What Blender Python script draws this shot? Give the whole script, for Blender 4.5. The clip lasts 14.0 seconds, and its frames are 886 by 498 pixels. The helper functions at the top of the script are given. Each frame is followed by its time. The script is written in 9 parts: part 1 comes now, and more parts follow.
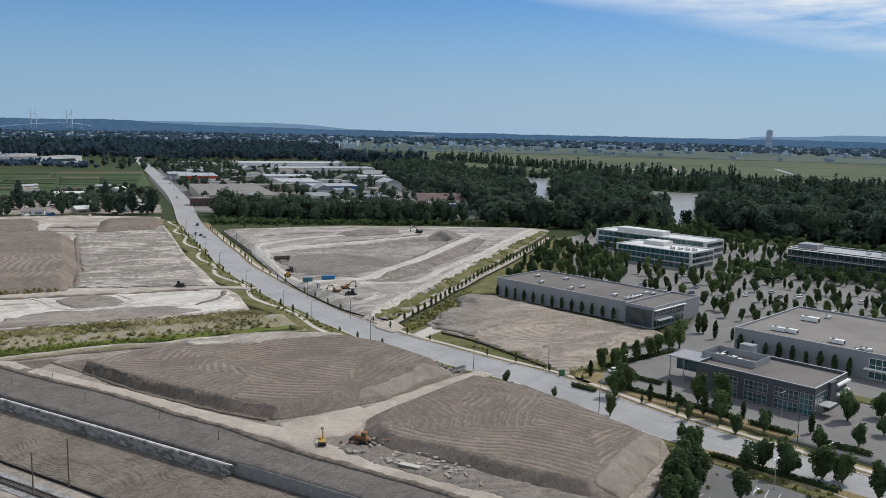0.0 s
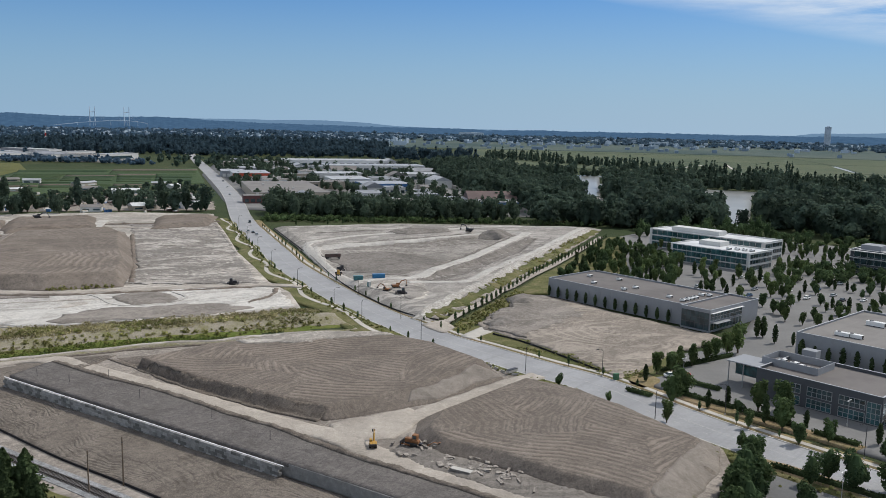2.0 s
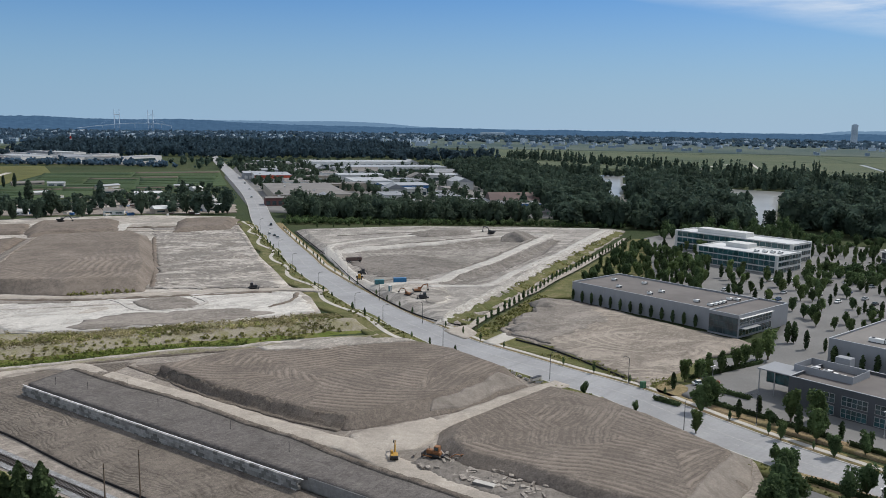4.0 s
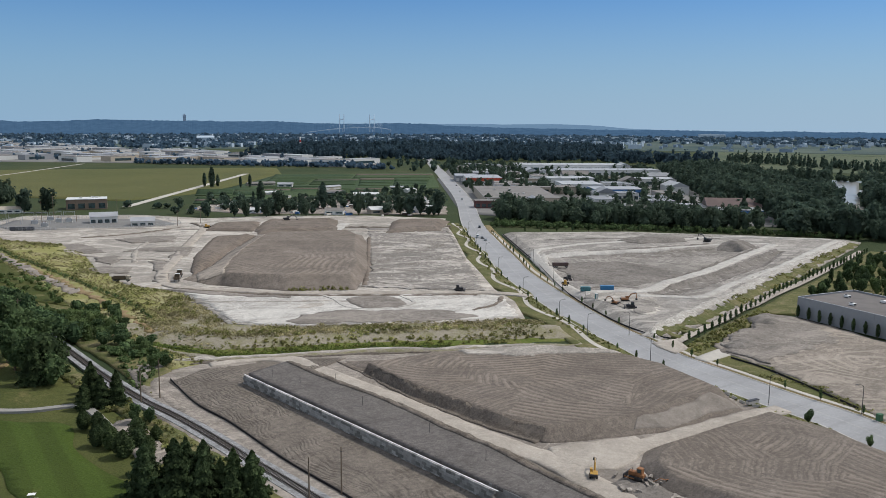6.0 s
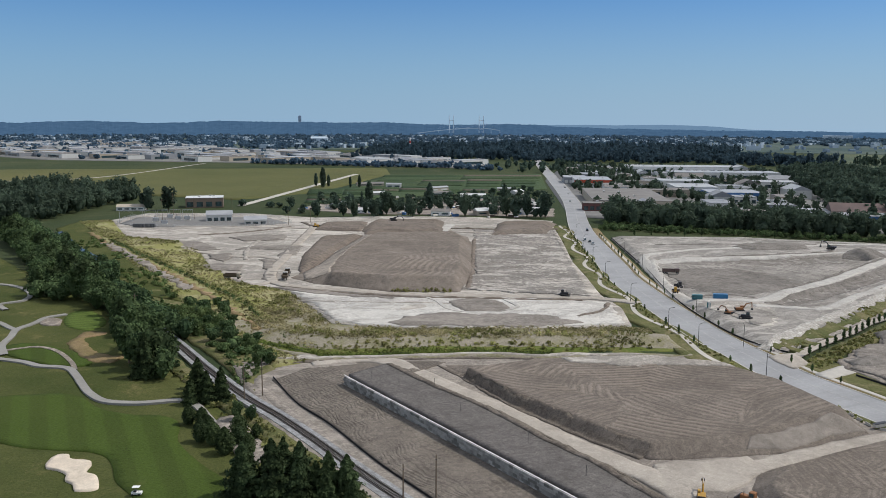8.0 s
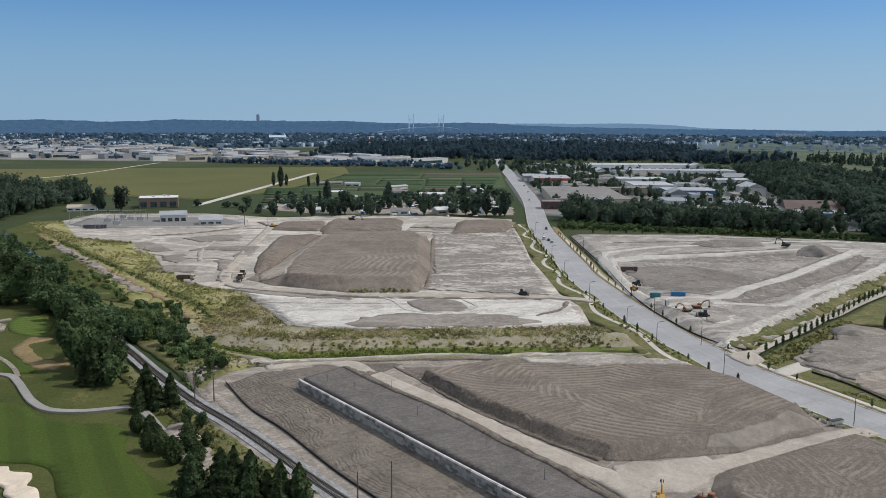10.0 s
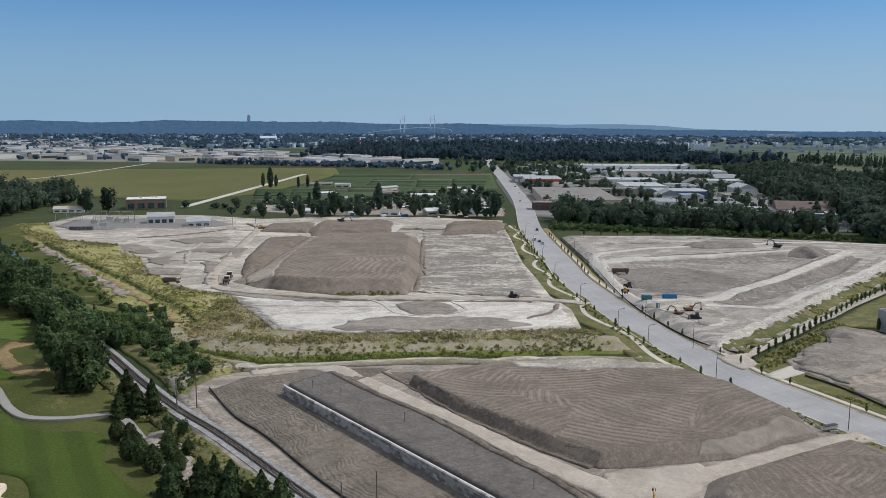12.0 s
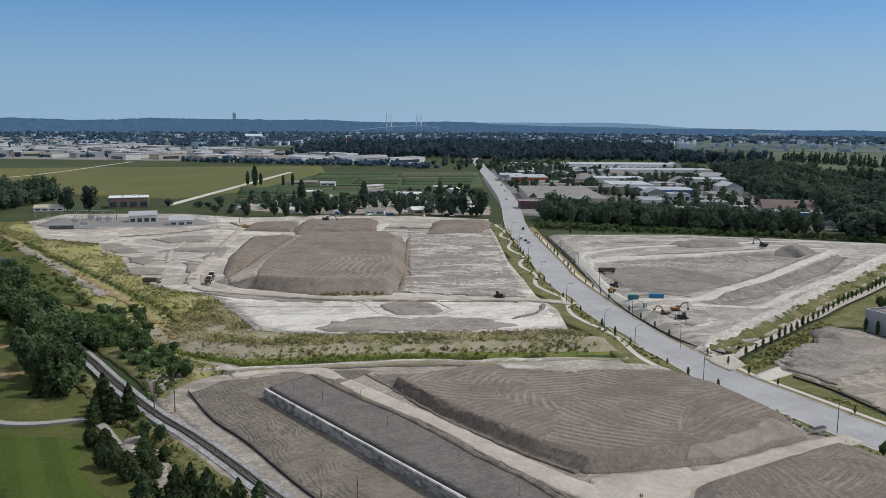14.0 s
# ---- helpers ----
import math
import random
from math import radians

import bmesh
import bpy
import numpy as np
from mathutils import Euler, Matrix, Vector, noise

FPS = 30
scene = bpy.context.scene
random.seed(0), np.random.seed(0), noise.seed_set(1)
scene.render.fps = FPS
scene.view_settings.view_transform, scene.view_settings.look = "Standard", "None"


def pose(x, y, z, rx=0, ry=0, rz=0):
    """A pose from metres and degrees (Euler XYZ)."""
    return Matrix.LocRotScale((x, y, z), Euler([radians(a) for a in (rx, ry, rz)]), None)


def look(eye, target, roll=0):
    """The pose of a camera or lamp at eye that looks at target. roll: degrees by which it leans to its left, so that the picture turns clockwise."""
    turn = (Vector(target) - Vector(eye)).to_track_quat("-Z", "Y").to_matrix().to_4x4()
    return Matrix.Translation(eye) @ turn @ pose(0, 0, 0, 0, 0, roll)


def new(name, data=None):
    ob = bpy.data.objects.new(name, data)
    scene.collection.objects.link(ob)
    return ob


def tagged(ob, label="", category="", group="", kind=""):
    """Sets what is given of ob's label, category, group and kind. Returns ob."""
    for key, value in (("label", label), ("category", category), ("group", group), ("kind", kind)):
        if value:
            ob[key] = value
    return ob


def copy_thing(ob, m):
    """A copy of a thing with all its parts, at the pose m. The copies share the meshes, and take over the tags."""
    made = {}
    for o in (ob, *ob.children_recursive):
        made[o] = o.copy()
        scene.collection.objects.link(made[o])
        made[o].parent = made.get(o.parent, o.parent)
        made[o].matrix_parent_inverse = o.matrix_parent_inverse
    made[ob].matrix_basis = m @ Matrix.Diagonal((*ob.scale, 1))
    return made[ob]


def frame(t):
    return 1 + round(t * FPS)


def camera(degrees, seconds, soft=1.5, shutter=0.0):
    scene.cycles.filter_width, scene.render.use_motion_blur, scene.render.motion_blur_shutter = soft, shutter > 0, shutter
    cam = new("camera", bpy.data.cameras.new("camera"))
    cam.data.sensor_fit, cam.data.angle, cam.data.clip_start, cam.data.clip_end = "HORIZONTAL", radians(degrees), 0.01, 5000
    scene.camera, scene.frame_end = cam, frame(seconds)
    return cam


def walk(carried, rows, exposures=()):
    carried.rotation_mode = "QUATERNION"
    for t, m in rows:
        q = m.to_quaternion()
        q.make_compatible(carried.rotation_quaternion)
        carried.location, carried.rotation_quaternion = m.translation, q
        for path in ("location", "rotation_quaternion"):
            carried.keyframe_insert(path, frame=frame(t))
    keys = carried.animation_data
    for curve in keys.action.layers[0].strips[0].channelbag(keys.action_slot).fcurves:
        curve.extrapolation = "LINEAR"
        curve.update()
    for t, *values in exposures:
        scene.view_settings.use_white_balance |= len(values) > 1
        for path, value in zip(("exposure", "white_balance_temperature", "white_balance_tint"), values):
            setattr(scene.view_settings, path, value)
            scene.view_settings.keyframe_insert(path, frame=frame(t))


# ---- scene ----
cam = camera(55.1, 14.0, 0.8)
PATH = [
    (0, (2.595, -2.9, 78.752), (2.584, -0.921, 78.461), 1.3),
    (0.5, (2.219, -2.413, 78.853), (2.185, -0.435, 78.559), 1.5),
    (1, (1.951, -1.669, 78.894), (1.884, 0.308, 78.598), 1.5),
    (1.5, (1.668, -0.768, 78.914), (1.574, 1.208, 78.617), 1.2),
    (2, (1.371, 0.339, 79.192), (1.246, 2.312, 78.892), 1.2),
    (2.5, (1.232, 1.707, 79.44), (1.081, 3.679, 79.139), 1.0),
    (4.8, (0.912, 7.688, 80.22), (0.695, 9.654, 79.92), 0.6),
    (5, (0.991, 8.32, 80.176), (0.668, 10.27, 79.875), 0.4),
    (5.5, (0.833, 9.952, 80.247), (0.24, 11.838, 79.947), 0.4),
    (6, (0.892, 11.426, 80.302), (0.239, 13.292, 80.003), 0.3),
    (6.5, (0.777, 12.759, 80.396), (-0.062, 14.549, 80.098), 0.3),
    (7, (0.624, 14.165, 80.348), (-0.238, 15.945, 80.051), 0.3),
    (7.5, (0.415, 15.463, 80.401), (-0.466, 17.233, 80.102), 0.2),
    (8, (0.373, 16.864, 80.346), (-0.513, 18.632, 80.048), 0.2),
    (8.2, (0.36, 17.398, 80.34), (-0.499, 19.179, 80.041), 0.3),
    (10.5, (-0.484, 22.505, 80.112), (-1.283, 24.314, 79.811), 0.2),
    (11, (-0.663, 23.744, 80.186), (-1.456, 25.555, 79.885), 0.2),
    (11.5, (-0.973, 24.898, 80.17), (-1.763, 26.71, 79.87), 0.2),
    (12, (-1.172, 26.135, 80.021), (-1.957, 27.95, 79.722), 0.2),
    (12.5, (-1.478, 27.198, 79.99), (-2.254, 29.016, 79.69), 0.2),
    (13, (-1.605, 28.361, 79.958), (-2.375, 30.182, 79.658), 0.2),
    (13.5, (-1.791, 29.567, 79.939), (-2.554, 31.391, 79.637), 0.2),
    (14, (-2.218, 30.515, 79.943), (-2.974, 32.342, 79.64), 0.3),
]
walk(cam, [(t, look(eye, target, roll)) for t, eye, target, roll in PATH])

# ---- light ----
scene.view_settings.exposure = 0.0
SUN_TO = Vector((0.78, 0.53, 1.20)).normalized()
sun_data = bpy.data.lights.new("sun", "SUN")
sun_data.energy, sun_data.angle, sun_data.color = 3.2, radians(0.55), (1.0, 0.95, 0.88)
sun = new("sun", sun_data)
sun.matrix_world = look((0, 0, 300), Vector((0, 0, 300)) - SUN_TO)

world = bpy.data.worlds.new("sky")
scene.world = world
world.use_nodes = True
wt = world.node_tree
wt.nodes.clear()
w_out = wt.nodes.new("ShaderNodeOutputWorld")
w_bg = wt.nodes.new("ShaderNodeBackground")
w_sky = wt.nodes.new("ShaderNodeTexSky")
w_sky.sky_type = "NISHITA"
w_sky.sun_disc = False
w_sky.sun_elevation = math.asin(SUN_TO.z)
w_sky.sun_rotation = math.atan2(SUN_TO.x, SUN_TO.y)
w_sky.altitude, w_sky.air_density, w_sky.dust_density, w_sky.ozone_density = 80, 1.0, 0.2, 5.0
w_bg.inputs["Strength"].default_value = 0.090
# thin cirrus, high up
w_co = wt.nodes.new("ShaderNodeTexCoord")
w_map = wt.nodes.new("ShaderNodeMapping")
w_map.inputs["Rotation"].default_value = (0, 0, radians(-24))
w_map.inputs["Scale"].default_value = (2.2, 3.0, 16.0)
w_noise = wt.nodes.new("ShaderNodeTexNoise")
w_noise.inputs["Scale"].default_value, w_noise.inputs["Detail"].default_value = 2.6, 8
w_noise.inputs["Roughness"].default_value = 0.62
w_ramp = wt.nodes.new("ShaderNodeMapRange")
w_ramp.inputs["From Min"].default_value, w_ramp.inputs["From Max"].default_value = 0.30, 0.62
w_dot = wt.nodes.new("ShaderNodeVectorMath")
w_dot.operation = "DOT_PRODUCT"
w_up = [Vector((math.cos(radians(el)) * math.sin(radians(az)), math.cos(radians(el)) * math.cos(radians(az)), math.sin(radians(el)))) for az, el in ((6.5, 7.9), (26.6, 4.2))]
w_dot.inputs[1].default_value = w_up[1].cross(w_up[0]).normalized()
w_near = wt.nodes.new("ShaderNodeMapRange")
w_near.inputs["From Min"].default_value, w_near.inputs["From Max"].default_value = -0.004, 0.035
w_mul = wt.nodes.new("ShaderNodeMath")
w_mul.operation = "MULTIPLY"
w_mix = wt.nodes.new("ShaderNodeMix")
w_mix.data_type = "RGBA"
w_mix.inputs[7].default_value = (8.6, 9.2, 9.8, 1)
wt.links.new(w_co.outputs["Generated"], w_map.inputs["Vector"])
wt.links.new(w_map.outputs["Vector"], w_noise.inputs["Vector"])
wt.links.new(w_noise.outputs["Fac"], w_ramp.inputs["Value"])
wt.links.new(w_co.outputs["Generated"], w_dot.inputs[0])
wt.links.new(w_dot.outputs["Value"], w_near.inputs["Value"])
wt.links.new(w_ramp.outputs["Result"], w_mul.inputs[0])
wt.links.new(w_near.outputs["Result"], w_mul.inputs[1])
wt.links.new(w_mul.outputs["Value"], w_mix.inputs[0])
# summer haze: paler and bluer towards the horizon
w_sep = wt.nodes.new("ShaderNodeSeparateXYZ")
w_low = wt.nodes.new("ShaderNodeMapRange")
w_low.interpolation_type = "SMOOTHSTEP"
w_low.inputs["From Min"].default_value, w_low.inputs["From Max"].default_value = -0.04, 0.21
w_low.inputs["To Min"].default_value, w_low.inputs["To Max"].default_value = 1.0, 0.0
w_band = wt.nodes.new("ShaderNodeMix")
w_band.data_type = "RGBA"
w_side = wt.nodes.new("ShaderNodeMapRange")
w_side.inputs["From Min"].default_value, w_side.inputs["From Max"].default_value = -0.75, 0.25
w_glow = wt.nodes.new("ShaderNodeMix")
w_glow.data_type = "RGBA"
w_glow.inputs[6].default_value, w_glow.inputs[7].default_value = (3.05, 4.75, 6.65, 1), (3.95, 5.5, 7.15, 1)
wt.links.new(w_side.outputs["Result"], w_glow.inputs[0])
wt.links.new(w_glow.outputs[2], w_band.inputs[7])
w_tint = wt.nodes.new("ShaderNodeMix")
w_tint.data_type, w_tint.blend_type = "RGBA", "MULTIPLY"
w_tint.inputs[0].default_value = 1.0
w_tint.inputs[7].default_value = (0.36, 0.69, 1.04, 1)
wt.links.new(w_co.outputs["Generated"], w_sep.inputs[0])
wt.links.new(w_sep.outputs["Z"], w_low.inputs["Value"])
wt.links.new(w_sep.outputs["X"], w_side.inputs["Value"])
wt.links.new(w_low.outputs["Result"], w_band.inputs[0])
wt.links.new(w_sky.outputs["Color"], w_tint.inputs[6])
wt.links.new(w_tint.outputs[2], w_band.inputs[6])
wt.links.new(w_band.outputs[2], w_mix.inputs[6])
wt.links.new(w_mix.outputs[2], w_bg.inputs["Color"])
wt.links.new(w_bg.outputs["Background"], w_out.inputs["Surface"])


# ---- materials ----
class Nodes:
    """A small builder for node materials in world metres."""

    def __init__(self, name, rough=0.9, metal=0.0, spec=0.3):
        self.mat = bpy.data.materials.new(name)
        self.mat.use_nodes = True
        self.t = self.mat.node_tree
        self.bsdf = self.t.nodes["Principled BSDF"]
        self.bsdf.inputs["Roughness"].default_value = rough
        self.bsdf.inputs["Metallic"].default_value = metal
        self.bsdf.inputs["Specular IOR Level"].default_value = spec
        self.geo = self.t.nodes.new("ShaderNodeNewGeometry")
        self.pos = self.geo.outputs["Position"]

    def link(self, a, b):
        self.t.links.new(a, b)

    def noise(self, scale, detail=4, rough=0.6, stretch=None, turn=0.0, distort=0.0, vec=None):
        n = self.t.nodes.new("ShaderNodeTexNoise")
        n.inputs["Scale"].default_value = scale
        n.inputs["Detail"].default_value = detail
        n.inputs["Roughness"].default_value = rough
        n.inputs["Distortion"].default_value = distort
        v = vec or self.pos
        if stretch:
            m = self.t.nodes.new("ShaderNodeMapping")
            m.inputs["Rotation"].default_value = (0, 0, radians(turn))
            m2 = self.t.nodes.new("ShaderNodeMapping")
            m2.inputs["Scale"].default_value = stretch
            self.link(v, m.inputs["Vector"])
            self.link(m.outputs["Vector"], m2.inputs["Vector"])
            v = m2.outputs["Vector"]
        self.link(v, n.inputs["Vector"])
        return n.outputs["Fac"]

    def wave(self, period, turn, distort=6.0, dscale=0.05, detail=2):
        m = self.t.nodes.new("ShaderNodeMapping")
        m.inputs["Rotation"].default_value = (0, 0, radians(turn))
        w = self.t.nodes.new("ShaderNodeTexWave")
        w.inputs["Scale"].default_value = 0.31 / period
        w.inputs["Distortion"].default_value = distort
        w.inputs["Detail"].default_value = detail
        w.inputs["Detail Scale"].default_value = dscale * period / 0.31
        self.link(self.pos, m.inputs["Vector"])
        self.link(m.outputs["Vector"], w.inputs["Vector"])
        return w.outputs["Fac"]

    def span(self, value, a, b, lo=0.0, hi=1.0):
        n = self.t.nodes.new("ShaderNodeMapRange")
        n.inputs["From Min"].default_value, n.inputs["From Max"].default_value = a, b
        n.inputs["To Min"].default_value, n.inputs["To Max"].default_value = lo, hi
        self.link(value, n.inputs["Value"])
        return n.outputs["Result"]

    def calc(self, op, a, b):
        n = self.t.nodes.new("ShaderNodeMath")
        n.operation = op
        for i, v in enumerate((a, b)):
            if isinstance(v, (int, float)):
                n.inputs[i].default_value = v
            else:
                self.link(v, n.inputs[i])
        return n.outputs[0]

    def mix(self, fac, a, b, mode="MIX"):
        n = self.t.nodes.new("ShaderNodeMix")
        n.data_type, n.blend_type = "RGBA", mode
        for i, v in ((0, fac), (6, a), (7, b)):
            if isinstance(v, (int, float)):
                n.inputs[i].default_value = v
            elif isinstance(v, tuple):
                n.inputs[i].default_value = (*v, 1)
            else:
                self.link(v, n.inputs[i])
        return n.outputs[2]

    def grey(self, fac, lo, hi):
        """A grey factor between lo and hi, to multiply a colour with."""
        return self.mix(self.span(fac, 0.3, 0.7), (lo,) * 3, (hi,) * 3)

    def done(self, colour, height=None, dist=0.1, strength=0.6):
        if isinstance(colour, tuple):
            self.bsdf.inputs["Base Color"].default_value = (*colour, 1)
        else:
            self.link(colour, self.bsdf.inputs["Base Color"])
        if height is not None:
            b = self.t.nodes.new("ShaderNodeBump")
            b.inputs["Distance"].default_value, b.inputs["Strength"].default_value = dist, strength
            self.link(height, b.inputs["Height"])
            self.link(b.outputs["Normal"], self.bsdf.inputs["Normal"])
        return self.mat


def soil(name, base, alt, patch=0.03, turns=(), period=2.2, line=0.22, rocky=0.0, patchwork=0.0, mottle=0.0, rings=None, spread=55, grain=1.0, ruts=False):
    """Bare earth: two tones in patches, fine grain, and the tracks of dozers in one or more directions."""
    n = Nodes(name, 0.95, spec=0.12)
    c = n.mix(n.span(n.noise(patch, 7, 0.68, distort=0.8), 0.36, 0.64), base, alt)
    c = n.mix(1.0, c, n.grey(n.noise(0.11, 6, 0.72, distort=0.9), 0.76, 1.22), "MULTIPLY")
    fine = n.noise(0.9, 5, 0.82)
    c = n.mix(1.0, c, n.grey(fine, 1 - 0.36 * grain, 1 + 0.34 * grain), "MULTIPLY")
    c = n.mix(1.0, c, n.grey(n.noise(3.2, 2, 0.75), 1 - 0.26 * grain, 1 + 0.26 * grain), "MULTIPLY")
    h = fine
    # coordinates bent by a slow noise, so that the tracks wander
    bend = n.t.nodes.new("ShaderNodeTexNoise")
    bend.inputs["Scale"].default_value, bend.inputs["Detail"].default_value = 0.045, 4
    n.link(n.pos, bend.inputs["Vector"])
    big = n.t.nodes.new("ShaderNodeVectorMath")
    big.operation = "SCALE"
    big.inputs["Scale"].default_value = 16.0
    n.link(bend.outputs["Color"], big.inputs[0])
    add = n.t.nodes.new("ShaderNodeVectorMath")
    n.link(n.pos, add.inputs[0])
    n.link(big.outputs[0], add.inputs[1])
    if ruts:
        lines = []
    elif patchwork:
        # passes of a dozer: each cell of a loose net has its own heading
        cell = n.t.nodes.new("ShaderNodeTexVoronoi")
        cell.inputs["Scale"].default_value = 1.0 / patchwork
        cell.voronoi_dimensions = "2D"
        n.link(add.outputs[0], cell.inputs["Vector"])
        head = n.t.nodes.new("ShaderNodeSeparateColor")
        n.link(cell.outputs["Color"], head.inputs[0])
        spin = n.t.nodes.new("ShaderNodeVectorRotate")
        spin.rotation_type = "Z_AXIS"
        n.link(add.outputs[0], spin.inputs["Vector"])
        n.link(n.span(head.outputs[0], 0, 1, radians(turns[0][0] - spread), radians(turns[0][0] + spread)), spin.inputs["Angle"])
        lines = [(spin.outputs[0], 0.0, n.span(head.outputs[1], 0.05, 0.75, 0.12, 1.0))]
    else:
        lines = [(add.outputs[0], turn, n.span(n.noise(0.020 + 0.006 * i, 2, 0.5, stretch=(1, 1, 1), turn=37 * i + 11), lo, hi)) for i, (turn, lo, hi) in enumerate(turns)]
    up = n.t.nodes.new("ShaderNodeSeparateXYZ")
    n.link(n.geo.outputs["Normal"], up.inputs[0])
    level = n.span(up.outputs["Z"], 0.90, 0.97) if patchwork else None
    if ruts:
        # strips pressed smooth and pale by crawler tracks, loose dark soil between
        at = n.t.nodes.new("ShaderNodeAttribute")
        at.attribute_name = "ruts"
        k = n.calc("MULTIPLY", at.outputs["Fac"], n.span(n.noise(0.30, 5, 0.75), 0.30, 0.62, 0.55, 1.15))
        c = n.mix(n.span(k, 0.25, 0.75, 0.0, line), c, tuple(min(0.6, 1.65 * v) for v in base))
        k = n.calc("MULTIPLY", n.span(k, 0.01, 0.06), n.span(k, 0.30, 0.08))
        c = n.mix(n.calc("MULTIPLY", k, 0.8 * line), c, tuple(0.62 * v for v in base))
    for vec, turn, where in lines:
        m = n.t.nodes.new("ShaderNodeMapping")
        m.inputs["Rotation"].default_value = (0, 0, radians(turn))
        n.link(vec, m.inputs["Vector"])
        w = n.t.nodes.new("ShaderNodeTexWave")
        w.inputs["Scale"].default_value = 0.314 / period
        w.inputs["Distortion"].default_value = 2.2
        w.inputs["Detail"].default_value = 3
        w.inputs["Detail Scale"].default_value = 0.35 * period / 0.314 * 0.314
        n.link(m.outputs["Vector"], w.inputs["Vector"])
        broken = n.span(n.noise(0.35, 4, 0.7, stretch=(1, 0.3, 1), turn=turn, vec=vec), 0.40, 0.60)
        k = n.calc("MULTIPLY", n.calc("MULTIPLY", w.outputs["Fac"], broken), where)
        if level is not None:
            k = n.calc("MULTIPLY", k, level)
        c = n.mix(n.calc("MULTIPLY", n.span(k, 0.15, 0.6), min(0.95, line * 2.0)), c, tuple(0.48 * v for v in base))
        c = n.mix(n.calc("MULTIPLY", n.span(k, 0.60, 0.80), min(0.95, line * 3.0)), c, tuple(min(0.6, 1.65 * v) for v in base))
        h = n.calc("SUBTRACT", h, n.calc("MULTIPLY", k, min(1.3, 4 * line)))
    # steep faces coloured darker: moist soil and painted-in slope shade together
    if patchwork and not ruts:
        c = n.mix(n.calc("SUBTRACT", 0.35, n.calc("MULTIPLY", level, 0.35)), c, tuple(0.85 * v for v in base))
    if mottle:
        q = n.noise(0.028, 8, 0.66, distort=1.2)
        c = n.mix(n.span(q, 0.48, 0.56, 0, 0.85 * mottle), c, tuple(0.60 * v for v in base))
        q = n.noise(0.05, 8, 0.68, stretch=(1, 0.5, 1), turn=67, distort=1.6)
        c = n.mix(n.span(q, 0.51, 0.58, 0, 0.95 * mottle), c, tuple(min(0.66, 1.42 * v) for v in base))
        q = n.noise(0.16, 8, 0.72, stretch=(1, 0.40, 1), turn=31, distort=1.8)
        c = n.mix(n.span(q, 0.53, 0.60, 0, 0.8 * mottle), c, tuple(0.55 * v for v in base))
        h = n.calc("ADD", h, n.calc("MULTIPLY", q, 1.2))
    if rings:
        # curved tracks of turning machines
        for i, (cx, cy) in enumerate(rings):
            m = n.t.nodes.new("ShaderNodeMapping")
            m.inputs["Location"].default_value = (-cx, -cy, 0)
            n.link(add.outputs[0], m.inputs["Vector"])
            w = n.t.nodes.new("ShaderNodeTexWave")
            w.wave_type, w.rings_direction = "RINGS", "Z"
            w.inputs["Scale"].default_value = 0.314 / 4.2
            w.inputs["Distortion"].default_value, w.inputs["Detail"].default_value, w.inputs["Detail Scale"].default_value = 1.4, 3, 0.6
            n.link(m.outputs["Vector"], w.inputs["Vector"])
            k = n.calc("MULTIPLY", w.outputs["Fac"], n.span(n.noise(0.03, 3, 0.6, stretch=(1, 1, 1), turn=50 * i + 5), 0.47, 0.54))
            c = n.mix(n.calc("MULTIPLY", n.span(k, 0.62, 0.85), 0.5), c, tuple(min(0.6, 1.4 * v) for v in base))
    if rocky:
        r = n.noise(0.45, 5, 0.8)
        c = n.mix(n.span(r, 0.56, 0.66, 0, rocky), c, tuple(min(0.62, 1.6 * v) for v in base))
        c = n.mix(n.span(r, 0.44, 0.36, 0, rocky), c, tuple(0.5 * v for v in base))
    return n.done(c, h, 0.22, 0.75)


def turf(name, base, alt, dry, dryness=0.5, mow=None, patch=0.02):
    n = Nodes(name, 0.95, spec=0.1)
    c = n.mix(n.span(n.noise(patch, 5, 0.6), 0.36, 0.64), base, alt)
    d = n.span(n.noise(patch * 2.3, 6, 0.7, distort=0.5), 0.72 - 0.4 * dryness, 0.92 - 0.4 * dryness)
    c = n.mix(d, c, dry)
    if mow:
        c = n.mix(n.calc("MULTIPLY", n.span(n.wave(mow[0], mow[1], 0.3, 0.02), 0.35, 0.65), 0.55), c, tuple(1.5 * v for v in base))
    fine = n.noise(1.6, 5, 0.75)
    c = n.mix(1.0, c, n.grey(fine, 0.66, 1.28), "MULTIPLY")
    return n.done(c, fine, 0.3, 0.8)


def paved(name, base, streak=0.0, turn=0.0):
    n = Nodes(name, 0.85, spec=0.3)
    big = n.noise(0.06, 5, 0.65)
    c = n.mix(n.span(big, 0.35, 0.65), base, tuple(0.80 * v for v in base))
    c = n.mix(1.0, c, n.grey(n.noise(1.2, 5, 0.7), 0.90, 1.08), "MULTIPLY")
    if streak:
        c = n.mix(n.span(n.noise(0.5, 4, 0.6, stretch=(1, 0.02, 1), turn=turn), 0.5, 0.7, 0, streak), c, tuple(0.6 * v for v in base))
    return n.done(c, n.noise(6.0, 4, 0.7), 0.02, 0.4)


